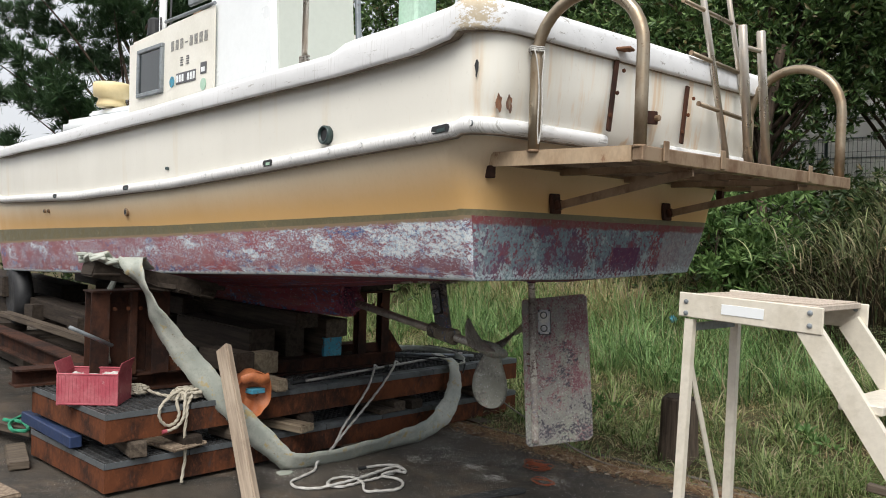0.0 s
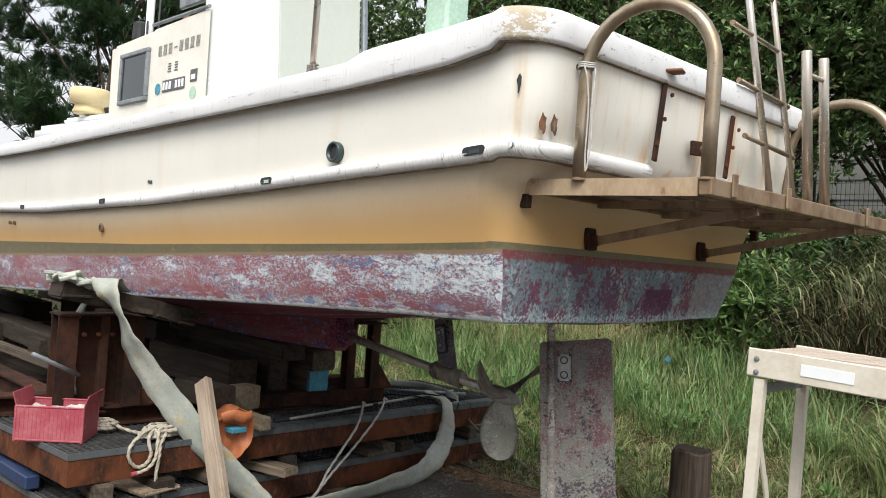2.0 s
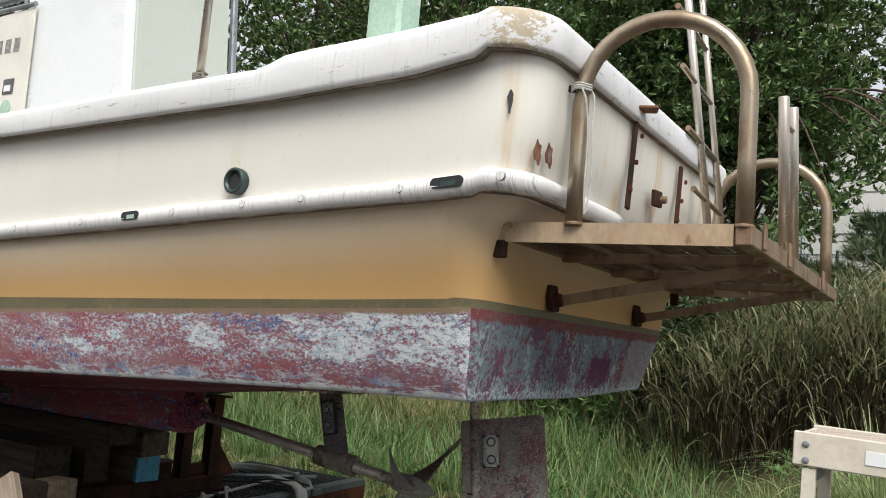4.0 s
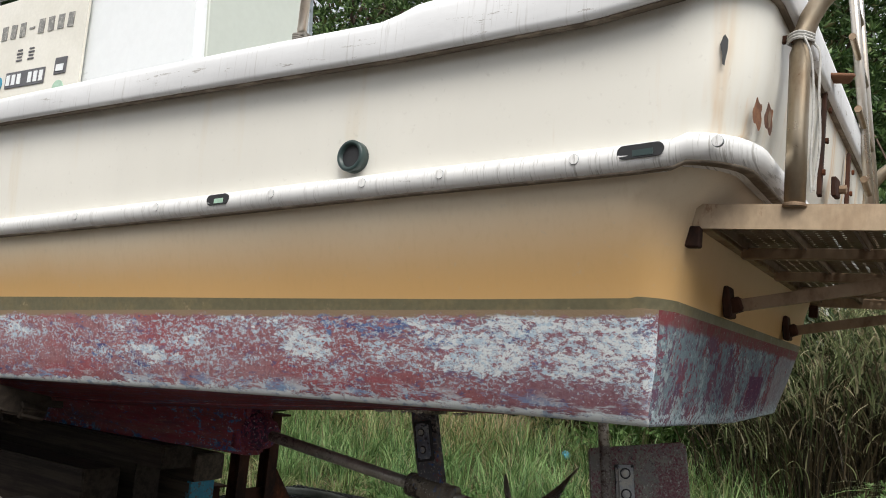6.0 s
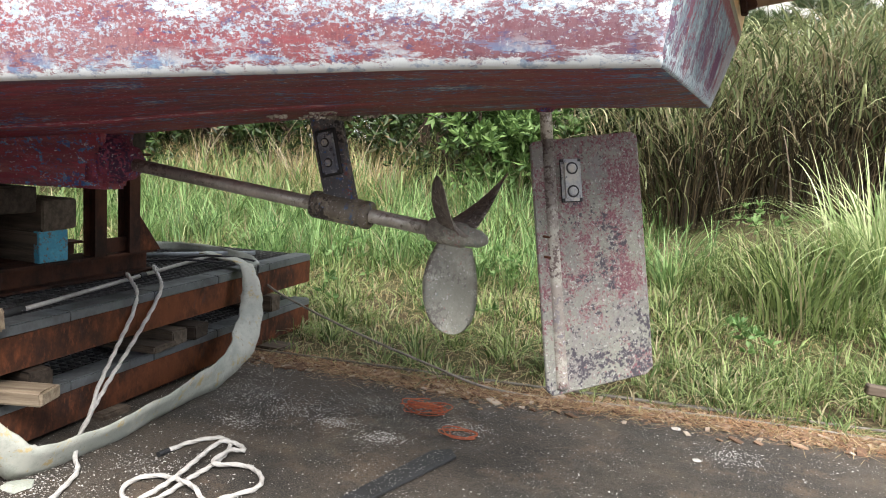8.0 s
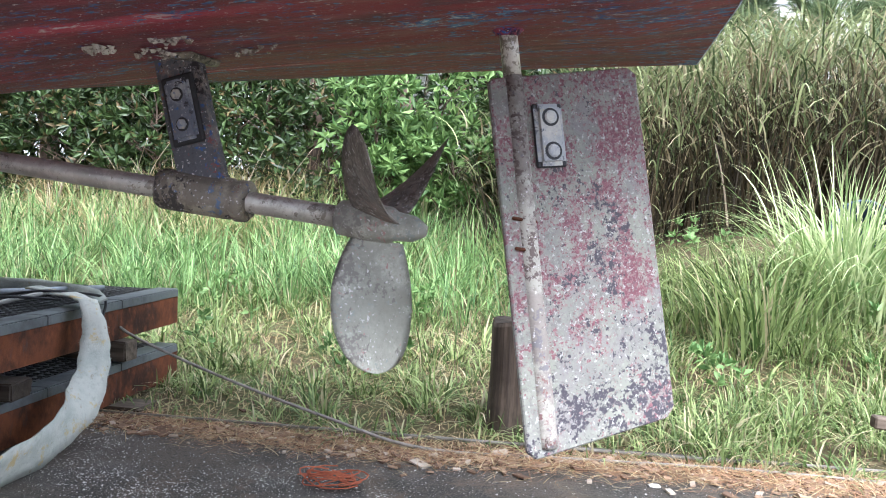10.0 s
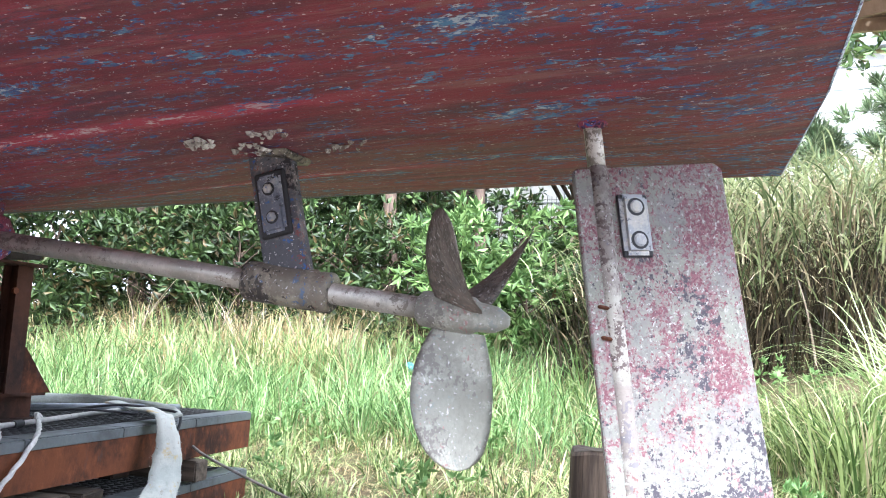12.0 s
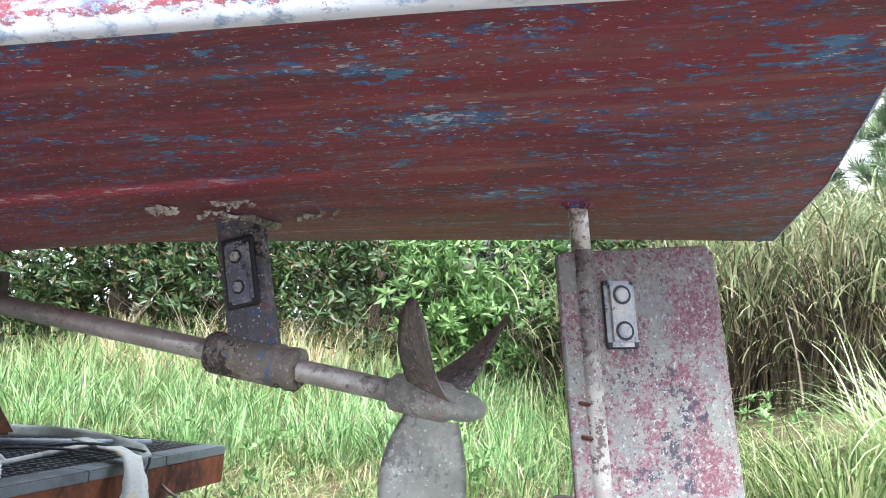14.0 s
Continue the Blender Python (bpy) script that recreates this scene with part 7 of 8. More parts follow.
# rubber mat strip, rust-coloured clump, litter on the asphalt
mt = solid("rubber_strip", plate([(-0.35, -0.035), (0.30, -0.05), (0.36, 0.0), (0.31, 0.055), (-0.36, 0.04)], 0.012, pose(0, 0, 0, 90, 0, 0), bevel=0.002), MAT_BLACK, "black rubber strip lying on the asphalt", "rubber strip")
mt.matrix_world = pose(-0.49, 0.13, 0.010, 0, 0, 78)
MAT_REDFIBRE = worn("red_brown_fibre", (0.33, 0.085, 0.04), (0.40, 0.14, 0.065), None, 0.9, scale=20)
rng = random.Random(3)
for cx, cy, s in ((-0.70, 0.90, 0.085), (-0.45, 0.68, 0.065)):
    bm = bmesh.new()
    for k in range(15 if s > 0.07 else 6):
        a, ph, rr = rng.uniform(0, 6.28), rng.uniform(0, 6.28), s * rng.uniform(0.5, 1.35)
        hh = rng.uniform(0.004, 0.05 if s > 0.07 else 0.012)
        sweep([(cx + rr * math.cos(a + t) * (1 + 0.2 * math.sin(2 * t + ph)), cy + rr * 0.7 * math.sin(a + t), 0.006 + hh * (0.5 + 0.5 * math.sin(t * 1.5 + ph))) for t in [0.35 * q for q in range(12)]], circle(0.0024, 5), bm)
    solid("twine_tangle", bm, MAT_REDFIBRE, "tangle of rust-red twine on the asphalt", "twine", "", "stuff")
for cx, cy, s in ((0.345, 1.225, 0.022), (0.46, 0.87, 0.018), (-1.55, -0.50, 0.05)):
    bm = bmesh.new()
    bmesh.ops.create_icosphere(bm, subdivisions=2, radius=s)
    for v in bm.verts:
        v.co = Vector((v.co.x * (1 + 0.6 * noise.noise(v.co * 40)), v.co.y * (1 + 0.5 * noise.noise(v.co * 30)), v.co.z * 0.16))
    bm.transform(pose(cx, cy, 0.003))
    solid("paint_flake", bm, MAT_STRAP if s > 0.03 else MAT_ROPE_WHITE, "pale crumb of dried filler on the asphalt", "debris")
rng = np.random.default_rng(4)
gv, gf = [], []
for k in range(8600):
    cl = [(-1.32, 0.40, 0.07), (-0.97, 0.57, 0.045), (-1.30, -0.14, 0.09), (-1.70, 1.10, 0.12), (-1.2, 0.62, 0.10), (-0.45, 0.75, 0.06), (0.6, 1.0, 0.08), (-0.9, 0.86, 0.14), (-1.45, 0.72, 0.10), (-0.72, 0.5, 0.05), (-1.5, -0.45, 0.10)][k % 11]
    x, y = (cl[0] + rng.normal(0, cl[2]), cl[1] + rng.normal(0, cl[2] * 0.8)) if k < 3300 else (rng.uniform(-2.2, 2.0), rng.uniform(-0.9, 1.4))
    s, b0 = rng.uniform(0.0014, 0.0036) * (1.7 if k % 9 == 0 else 1), len(gv)
    a = rng.uniform(0, 6.28)
    for q in range(3):
        gv.append((x + s * math.cos(a + q * 2.1), y + s * math.sin(a + q * 2.1), 0.001))
    gv.append((x, y, 0.001 + s * 0.7))
    gf += [(b0, b0 + 1, b0 + 3), (b0 + 1, b0 + 2, b0 + 3), (b0 + 2, b0, b0 + 3)]
for k in range(260):
    u, w = rng.uniform(-0.33, 0.33), rng.uniform(-0.045, 0.045)
    x, y = -0.49 + u * math.cos(radians(78)) - w * math.sin(radians(78)), 0.13 + u * math.sin(radians(78)) + w * math.cos(radians(78))
    s, b0 = rng.uniform(0.001, 0.0026), len(gv)
    gv += [(x + s * math.cos(q * 2.1), y + s * math.sin(q * 2.1), 0.0165) for q in range(3)] + [(x, y, 0.0165 + s * 0.7)]
    gf += [(b0, b0 + 1, b0 + 3), (b0 + 1, b0 + 2, b0 + 3), (b0 + 2, b0, b0 + 3)]
tagged(raw("grit", gv, gf, MAT_ROPE_WHITE), "scattered white grit and paint flakes on the asphalt", "grit", "", "stuff")

# tree stump, weathered stake, blue bucket in the grass
bark = wood("stump_bark", (0.13, 0.10, 0.075), (0.05, 0.038, 0.03), axis=2)
bm = bmesh.new()
rings = []
for z, r in ((-0.05, 0.15), (0.0, 0.138), (0.2, 0.125), (0.44, 0.122), (0.455, 0.116)):
    rings.append([bm.verts.new((-0.215 + r * math.cos(a) * (1 + 0.05 * math.sin(7 * a)), 1.80 + r * math.sin(a) * (1 + 0.05 * math.sin(5 * a)), z + 0.008 * math.sin(3 * a))) for a in [2 * math.pi * k / 28 for k in range(28)]])
for a, b in zip(rings, rings[1:]):
    for k in range(28):
        bm.faces.new((a[k], a[(k + 1) % 28], b[(k + 1) % 28], b[k]))
stump = solid("tree_stump", bm, bark, "short weathered tree stump standing in the grass", "stump")
bm = bmesh.new()
bm.faces.new([bm.verts.new((-0.215 + 0.116 * math.cos(a) * (1 + 0.05 * math.sin(7 * a)), 1.80 + 0.116 * math.sin(a), 0.456 + 0.008 * math.sin(3 * a))) for a in [2 * math.pi * k / 28 for k in range(28)]])
part("cut_face", bm, MAT_WOOD_DARK, stump)
st_ = solid("wooden_stake", box((0.30, 0.05, 0.045), bevel=0.006), MAT_WOOD, "grey wooden offcut lying in the grass", "timber")
st_.matrix_world = pose(1.25, 1.62, 0.19, 0, 6, 10)
solid("bucket", turned([(0.13, 0), (0.16, 0.28), (0.165, 0.285), (0.15, 0.28), (0.12, 0.02)], (1.57, 3.80, 0.80), (-0.35, -0.85, 0.25), 24), MAT_NAVY, "dark blue plastic bucket tipped over among the reeds", "bucket", smooth=True)
wrap = bmesh.new()
bmesh.ops.create_icosphere(wrap, subdivisions=2, radius=0.04)
for v in wrap.verts:
    v.co *= 1 + 0.5 * noise.noise(v.co * 30)
wrap.transform(pose(-2.15, 4.7, bank(-2.15, 4.7) + 0.16))
solid("plastic_scrap", wrap, MAT_BLUE, "crumpled pale blue plastic scrap in the grass", "litter")

# odds and ends on the ground beside the trays
timber((0.7, 0.16, 0.05), (-3.35, -1.62, 0.10), (0, 0, 20), MAT_WOOD, "weathered board lying beside the trays", name="board")
timber((0.5, 0.12, 0.05), (-2.75, -1.72, 0.03), (0, 0, -12), MAT_WOOD_Y, "weathered board lying beside the trays", name="board")
timber((0.28, 0.12, 0.03), (-2.10, -1.98, 0.016), (0, 0, 8), MAT_WOOD_PALE, "pale board offcut on the asphalt", name="board")
MAT_GREEN_ROPE = worn("green_rope", (0.02, 0.20, 0.11), (0.03, 0.28, 0.16), None, 0.8, scale=20)
rope([(-3.4, -1.45, 0.16), (-3.2, -1.64, 0.15), (-3.0, -1.68, 0.14), (-2.95, -1.60, 0.14), (-3.15, -1.58, 0.15), (-3.3, -1.66, 0.15)], 0.011, MAT_GREEN_ROPE, "rope", "green plastic rope dropped beside the trays")


# ---- vegetation ----
def leafy(name, cols, dry=None, rough=0.55, translucent=0.3, amount=0.3):
    m = Mat(name, rough, 0, 0.35)
    r = m.island()
    c = m.mix(m.ramp(r, 0.0, 1.0), cols[0], cols[1])
    if dry:
        c = m.mix(m.ramp(r, 1 - amount - 0.03, 1 - amount + 0.03), c, m.mix(m.noise(60, 2), dry, tuple(v * 0.7 for v in dry)))
    c = m.mix(m.ramp(m.noise(1.5, 3), 0.35, 0.65, 0, 0.35), c, cols[2])
    m.put(m.b.inputs["Base Color"], c)
    tr = m.t.nodes.new("ShaderNodeBsdfTranslucent")
    m.put(tr.inputs["Color"], c)
    mx = m.t.nodes.new("ShaderNodeMixShader")
    mx.inputs[0].default_value = translucent
    m.t.links.new(m.b.outputs[0], mx.inputs[1])
    m.t.links.new(tr.outputs[0], mx.inputs[2])
    m.t.links.new(mx.outputs[0], m.t.nodes["Material Output"].inputs["Surface"])
    return m.m


MAT_GRASS = leafy("meadow_grass", [(0.03, 0.07, 0.016), (0.425, 0.515, 0.215), (0.155, 0.22, 0.068)], (0.60, 0.51, 0.34), amount=0.13)
MAT_DRYGRASS = leafy("dry_thatch", [(0.38, 0.30, 0.16), (0.58, 0.48, 0.28), (0.36, 0.27, 0.13)])
# dead brown stalks, taken near black for the shade inside the clumps
MAT_BROWNREED_SHADED = leafy("shaded_brown_reed_blades", [(0.014, 0.011, 0.007), (0.10, 0.075, 0.042), (0.03, 0.023, 0.014)], translucent=0.06)
MAT_SEDGE = leafy("sedge_blades", [(0.04, 0.10, 0.03), (0.33, 0.50, 0.20), (0.14, 0.26, 0.08)], (0.48, 0.41, 0.26), amount=0.07)
MAT_STRAWREED = leafy("straw_reed_blades", [(0.09, 0.068, 0.04), (0.46, 0.39, 0.25), (0.20, 0.155, 0.09)], translucent=0.2)
MAT_REED = leafy("reed_blades", [(0.032, 0.055, 0.020), (0.41, 0.455, 0.23), (0.115, 0.15, 0.057)], (0.50, 0.44, 0.29), amount=0.14)
MAT_PAMPAS = leafy("bright_clump_blades", [(0.13, 0.22, 0.07), (0.58, 0.63, 0.36), (0.24, 0.34, 0.11)])
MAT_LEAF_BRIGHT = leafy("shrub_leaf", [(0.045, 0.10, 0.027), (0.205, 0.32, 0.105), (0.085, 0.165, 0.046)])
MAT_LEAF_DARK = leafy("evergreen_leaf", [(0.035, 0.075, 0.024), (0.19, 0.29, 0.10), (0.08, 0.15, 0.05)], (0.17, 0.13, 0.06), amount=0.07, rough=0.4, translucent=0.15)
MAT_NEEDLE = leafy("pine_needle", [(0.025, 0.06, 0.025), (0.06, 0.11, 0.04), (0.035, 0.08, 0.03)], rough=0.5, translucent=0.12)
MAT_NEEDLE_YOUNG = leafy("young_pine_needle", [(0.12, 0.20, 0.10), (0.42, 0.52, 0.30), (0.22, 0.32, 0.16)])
# shrub green darkened to stand in for the shade of the undergrowth
MAT_LEAF_SHADED = leafy("shaded_undergrowth_leaf", [(0.014, 0.029, 0.010), (0.060, 0.100, 0.030), (0.028, 0.052, 0.016)], (0.15, 0.11, 0.05), amount=0.10, rough=0.45, translucent=0.15)
MAT_WEED = leafy("weed_leaf", [(0.08, 0.17, 0.05), (0.24, 0.37, 0.14), (0.13, 0.24, 0.075)])
MAT_CHIP = leafy("bark_chip", [(0.07, 0.04, 0.025), (0.30, 0.205, 0.135), (0.16, 0.09, 0.055)], (0.50, 0.44, 0.36), 0.9, 0.0, 0.10)
MAT_BARK = wood("tree_bark", (0.14, 0.10, 0.075), (0.05, 0.036, 0.028), axis=2)
MAT_TWIG = worn("pale_twig", (0.34, 0.28, 0.20), (0.25, 0.19, 0.13), None, 0.9, scale=8)
MAT_LITTER = worn("needle_litter", (0.36, 0.20, 0.105), (0.18, 0.10, 0.055), None, 0.9, scale=8)


def blades(rng, base, height, width, lean, segs=3, droop=0.9, ang=None):
    """Curved grass blades: arrays of base points (n,3), heights, widths and leans."""
    n = len(base)
    if ang is None:
        ang = rng.uniform(0, 2 * np.pi, n)
    d = np.stack([np.cos(ang), np.sin(ang), np.zeros(n)], 1)
    side = np.stack([-np.sin(ang), np.cos(ang), np.zeros(n)], 1)
    tw = rng.uniform(-0.6, 0.6, n)[:, None]
    side = side * np.cos(tw) + d * np.sin(tw)
    vs = []
    for k in range(segs + 1):
        t = k / segs
        out = lean * (t ** 1.7)
        up = height * (t - droop * lean / np.maximum(height, 0.01) * 0.5 * t ** 3)
        p = base + d * out[:, None] + np.array([0, 0, 1.0]) * up[:, None]
        w = width * (1 - t) ** 0.6 * (0.65 + 0.35 * min(t * 4, 1))
        if k < segs:
            vs += [p - side * w[:, None] / 2, p + side * w[:, None] / 2]
        else:
            vs += [p]
    m = 2 * segs + 1
    v = np.stack(vs, 1).reshape(-1, 3)
    off = (np.arange(n) * m)[:, None]
    f = []
    for k in range(segs - 1):
        f.append(off + np.array([2 * k, 2 * k + 1, 2 * k + 3, 2 * k + 2]))
    quads = np.concatenate(f, 0) if f else np.zeros((0, 4), int)
    tris = off + np.array([2 * segs - 2, 2 * segs - 1, 2 * segs])
    return v, quads, tris


def fast_mesh(name, v, quads, tris, material, parent=None):
    me = bpy.data.meshes.new(name)
    nq, nt = len(quads), len(tris)
    me.vertices.add(len(v))
    me.vertices.foreach_set("co", np.asarray(v, dtype=np.float32).ravel())
    me.loops.add(4 * nq + 3 * nt)
    me.loops.foreach_set("vertex_index", np.concatenate([np.asarray(quads).ravel(), np.asarray(tris).ravel()]).astype(np.int32))
    me.polygons.add(nq + nt)
    me.polygons.foreach_set("loop_start", np.concatenate([np.arange(nq) * 4, 4 * nq + np.arange(nt) * 3]).astype(np.int32))
    me.materials.append(material)
    me.update(calc_edges=True)
    me.validate()
    ob = new(name, me)
    ob.parent = parent
    return ob


bank_v = np.vectorize(bank)
rng = np.random.default_rng(7)


def meadow(n, x0, x1, y0, y1, h0, h1, w, lean, name, label, m, clump=0.0):
    x, y = rng.uniform(x0, x1, n), rng.uniform(y0, y1, n)
    ang = rng.uniform(0, 2 * np.pi, n)
    if clump:
        k = max(n // 22, 1)
        cx, cy = rng.uniform(x0, x1, k), rng.uniform(y0, y1, k)
        pick = rng.integers(0, k, n)
        dx, dy = rng.normal(0, clump, n), rng.normal(0, clump, n)
        x, y = cx[pick] + dx, cy[pick] + dy
        ang = np.arctan2(dy, dx) + rng.normal(0, 0.5, n)
    keep = y > 1.42 + 0.03 * x + 0.05 * np.sin(x * 2.3) + rng.uniform(-0.03, 0.08, n)
    keep &= ~((x > -0.2 + 0.3 * (y - 4.0)) & (y > 3.75 - 0.1 * x) & (y < 6.2))
    x, y, ang = x[keep], y[keep], ang[keep]
    k = len(x)
    far = np.clip((y - 1.4) / 2.2, 0.25, 1)
    h = rng.uniform(h0, h1, k) * (0.45 + 0.55 * far)
    v, q, t = blades(rng, np.stack([x, y, bank_v(x, y) - 0.01], 1), h, rng.uniform(0.6, 1.3, k) * w, h * rng.uniform(0.15, lean, k), segs=4, ang=ang)
    return tagged(fast_mesh(name, v, q, t, m), label, "grass", "", "stuff")


meadow(26000, -7.0, 3.0, 1.4, 4.6, 0.08, 0.25, 0.0095, 1.9, "grass", "lush green meadow grass with straw between", MAT_GRASS, 0.045)
meadow(6500, -7.0, 3.2, 1.6, 5.6, 0.16, 0.36, 0.014, 1.7, "tall_grass", "tall tufts of green grass", MAT_GRASS, 0.04)
meadow(7500, 0.1, 3.0, 1.5, 4.4, 0.18, 0.42, 0.0095, 1.5, "tall_grass", "dense bright green grass beside the rudder", MAT_GRASS, 0.05)
meadow(9000, -9, 4, 4.0, 8.5, 0.3, 0.65, 0.014, 0.9, "bank_grass", "rough grass on the bank", MAT_GRASS, 0.08)
meadow(21000, -6, 3, 1.42, 4.6, 0.03, 0.15, 0.006, 3.4, "dead_grass", "flattened dry straw between the grass", MAT_DRYGRASS)
meadow(350, -2.6, -0.6, 3.6, 5.0, 0.15, 0.35, 0.006, 1.3, "dry_grass", "patch of tall dry straw before the shrubs", MAT_DRYGRASS, 0.12)
meadow(1700, -6.2, -2.6, 4.6, 6.4, 0.35, 0.75, 0.008, 1.9, "dry_grass", "tangle of dry straw on the bank", MAT_DRYGRASS, 0.14)
meadow(6500, -5.8, 0.3, 3.3, 5.0, 0.28, 0.62, 0.010, 1.2, "sedge", "long pale green grass before the shrubs", MAT_SEDGE, 0.06)


def clump(name, label, x, y, n, h0, h1, w, lean, m, spread, category, zoff=0.0, low=0.15, rise=0.0):
    dx, dy = rng.normal(0, spread, n), rng.normal(0, spread * 0.8, n)
    bx, by = x + dx, y + dy
    h = rng.uniform(h0, h1, n)
    v, q, t = blades(rng, np.stack([bx, by, bank_v(bx, by) + zoff + rise * rng.uniform(0.1, 1.0, n) ** 0.7], 1), h, rng.uniform(0.6, 1.3, n) * w, h * rng.uniform(low, lean, n), segs=7, droop=1.25, ang=np.arctan2(dy, dx) + rng.normal(0, 0.7, n))
    v[:, 2] = np.maximum(v[:, 2], bank(x, y) - 0.02)
    c = thing(name, label, category, at=(0, 0, 0))
    fast_mesh("foliage", v, q, t, m, c)
    return c


REEDS = [(0.05, 4.55, 1.25), (0.55, 4.6, 1.35), (1.05, 4.5, 1.4), (1.6, 4.55, 1.45), (2.15, 4.4, 1.4), (-0.45, 4.95, 1.15), (0.25, 5.1, 1.45), (0.8, 5.2, 1.5), (1.4, 5.15, 1.55), (2.0, 5.1, 1.5), (2.7, 4.6, 1.4), (0.0, 5.6, 1.45), (1.1, 5.7, 1.5)]
for i, (x, y, h1) in enumerate(REEDS):
    h1 *= 1.2
    # dark stalks also paint the shaded inside of the clump
    clump("dry_reed_clump", "dry brown reed stalks, darkened for the shade inside the reeds", x, y, 480, 0.35, h1 * 0.78, 0.015, 0.55, MAT_BROWNREED_SHADED, 0.27, "reeds")
    clump("dry_reed_clump", "bent straw-coloured reed leaves", x, y + 0.05, 150, 0.22, 0.5, 0.014, 1.6, MAT_STRAWREED, 0.27, "reeds", low=0.6, rise=h1 * 0.66)
    clump("reed_clump", "tall arching reed grass, green above and straw-brown below", x, y, 330, 0.22, 0.55, 0.017, 1.45, MAT_REED, 0.28, "reeds", low=0.55, rise=h1 * 0.72)
clump("grass_clump", "bright yellow-green clump of long arching grass", 1.30, 3.05, 520, 0.5, 1.15, 0.014, 1.1, MAT_PAMPAS, 0.12, "grass clump")
clump("grass_clump", "green clump of long arching grass", 0.85, 2.75, 260, 0.4, 0.8, 0.014, 0.9, MAT_GRASS, 0.13, "grass clump")
clump("grass_clump", "green clump of long arching grass", 1.9, 2.3, 260, 0.4, 0.75, 0.014, 0.9, MAT_GRASS, 0.14, "grass clump")

# low broad-leaved weeds among the grass
def weeds(n, x0, x1, y0, y1, size, label):
    x, y = rng.uniform(x0, x1, n), rng.uniform(y0, y1, n)
    k = n // 7
    cx, cy = rng.uniform(x0, x1, k), rng.uniform(y0, y1, k)
    pick = rng.integers(0, k, n)
    x, y = cx[pick] + rng.normal(0, 0.09, n), np.maximum(cy[pick] + rng.normal(0, 0.09, n), 1.5 + 0.03 * cx[pick])
    tips = np.stack([x, y, bank_v(x, y) + rng.uniform(0.10, 0.30, n)], 1)
    v, q, t = leaf_fans(rng, tips, np.tile([0, 0, 0.8], (n, 1)), 9, size, size * 0.42, 0.7)
    return tagged(fast_mesh("weeds", v, q, t, MAT_WEED), label, "weeds", "", "stuff")


# needle litter along the asphalt edge
n = 12000
x = rng.uniform(-2.6, 2.4, n)
y = 1.36 + 0.03 * x + 0.05 * np.sin(x * 2.3) + rng.normal(0, 0.08, n)
v, q, t = blades(rng, np.stack([x, y, np.full(n, 0.003)], 1), np.full(n, 0.010) * rng.uniform(0.3, 2, n), np.full(n, 0.0028), rng.uniform(0.04, 0.11, n), segs=2, droop=0.0)
tagged(fast_mesh("needle_litter", v, q, t, MAT_LITTER), "brown pine needles and chips along the asphalt edge", "litter", "", "stuff")


n = 2600
x = rng.uniform(-2.6, 2.4, n)
y = 1.37 + 0.03 * x + 0.05 * np.sin(x * 2.3) + rng.normal(0, 0.11, n)
v, q, t = blades(rng, np.stack([x, y, np.full(n, 0.006)], 1), np.full(n, 0.012) * rng.uniform(0.3, 2, n), np.full(n, 0.0035), rng.uniform(0.05, 0.16, n), segs=2, droop=0.0)
tagged(fast_mesh("straw_litter", v, q, t, MAT_DRYGRASS), "pale dry straw scattered along the asphalt edge", "litter", "", "stuff")
bm = bmesh.new()
g_ = random.Random(9)
for k in range(1500):
    xx = g_.uniform(-2.4, 2.2)
    yy = edge_y(xx) - 0.03 + g_.gauss(0, 0.08)
    s = g_.uniform(0.006, 0.02) * (2.2 if k % 11 == 0 else 1)
    box((s * 1.8, s, 0.006), (xx, yy, 0.006), (g_.uniform(-15, 15), g_.uniform(-15, 15), g_.uniform(0, 180)), 0, bm)
tagged(part("wood_chips", bm, MAT_CHIP, None), "small brown wood chips along the asphalt edge", "litter", "", "stuff")


def leaf_fans(rng, tips, dirs, per, length, width, spread=0.9, fold=0.25):
    """Whorls of pointed leaves round each tip."""
    n = len(tips) * per
    c = np.repeat(tips, per, 0)
    d = np.repeat(dirs, per, 0) + rng.normal(0, spread, (n, 3))
    d /= np.linalg.norm(d, axis=1)[:, None]
    s = np.cross(d, rng.normal(0, 1, (n, 3)))
    s /= np.linalg.norm(s, axis=1)[:, None]
    nn = np.cross(d, s)
    L, W = length * rng.uniform(0.6, 1.2, n)[:, None], width * rng.uniform(0.7, 1.2, n)[:, None]
    c = c + d * 0.01
    v = np.stack([c, c + d * L * 0.45 + s * W / 2 + nn * W * fold, c + d * L - nn * L * 0.12, c + d * L * 0.45 - s * W / 2 + nn * W * fold], 1).reshape(-1, 3)
    off = (np.arange(n) * 4)[:, None]
    return v, np.zeros((0, 4), int), np.concatenate([off + np.array([0, 1, 2]), off + np.array([0, 2, 3])], 0)


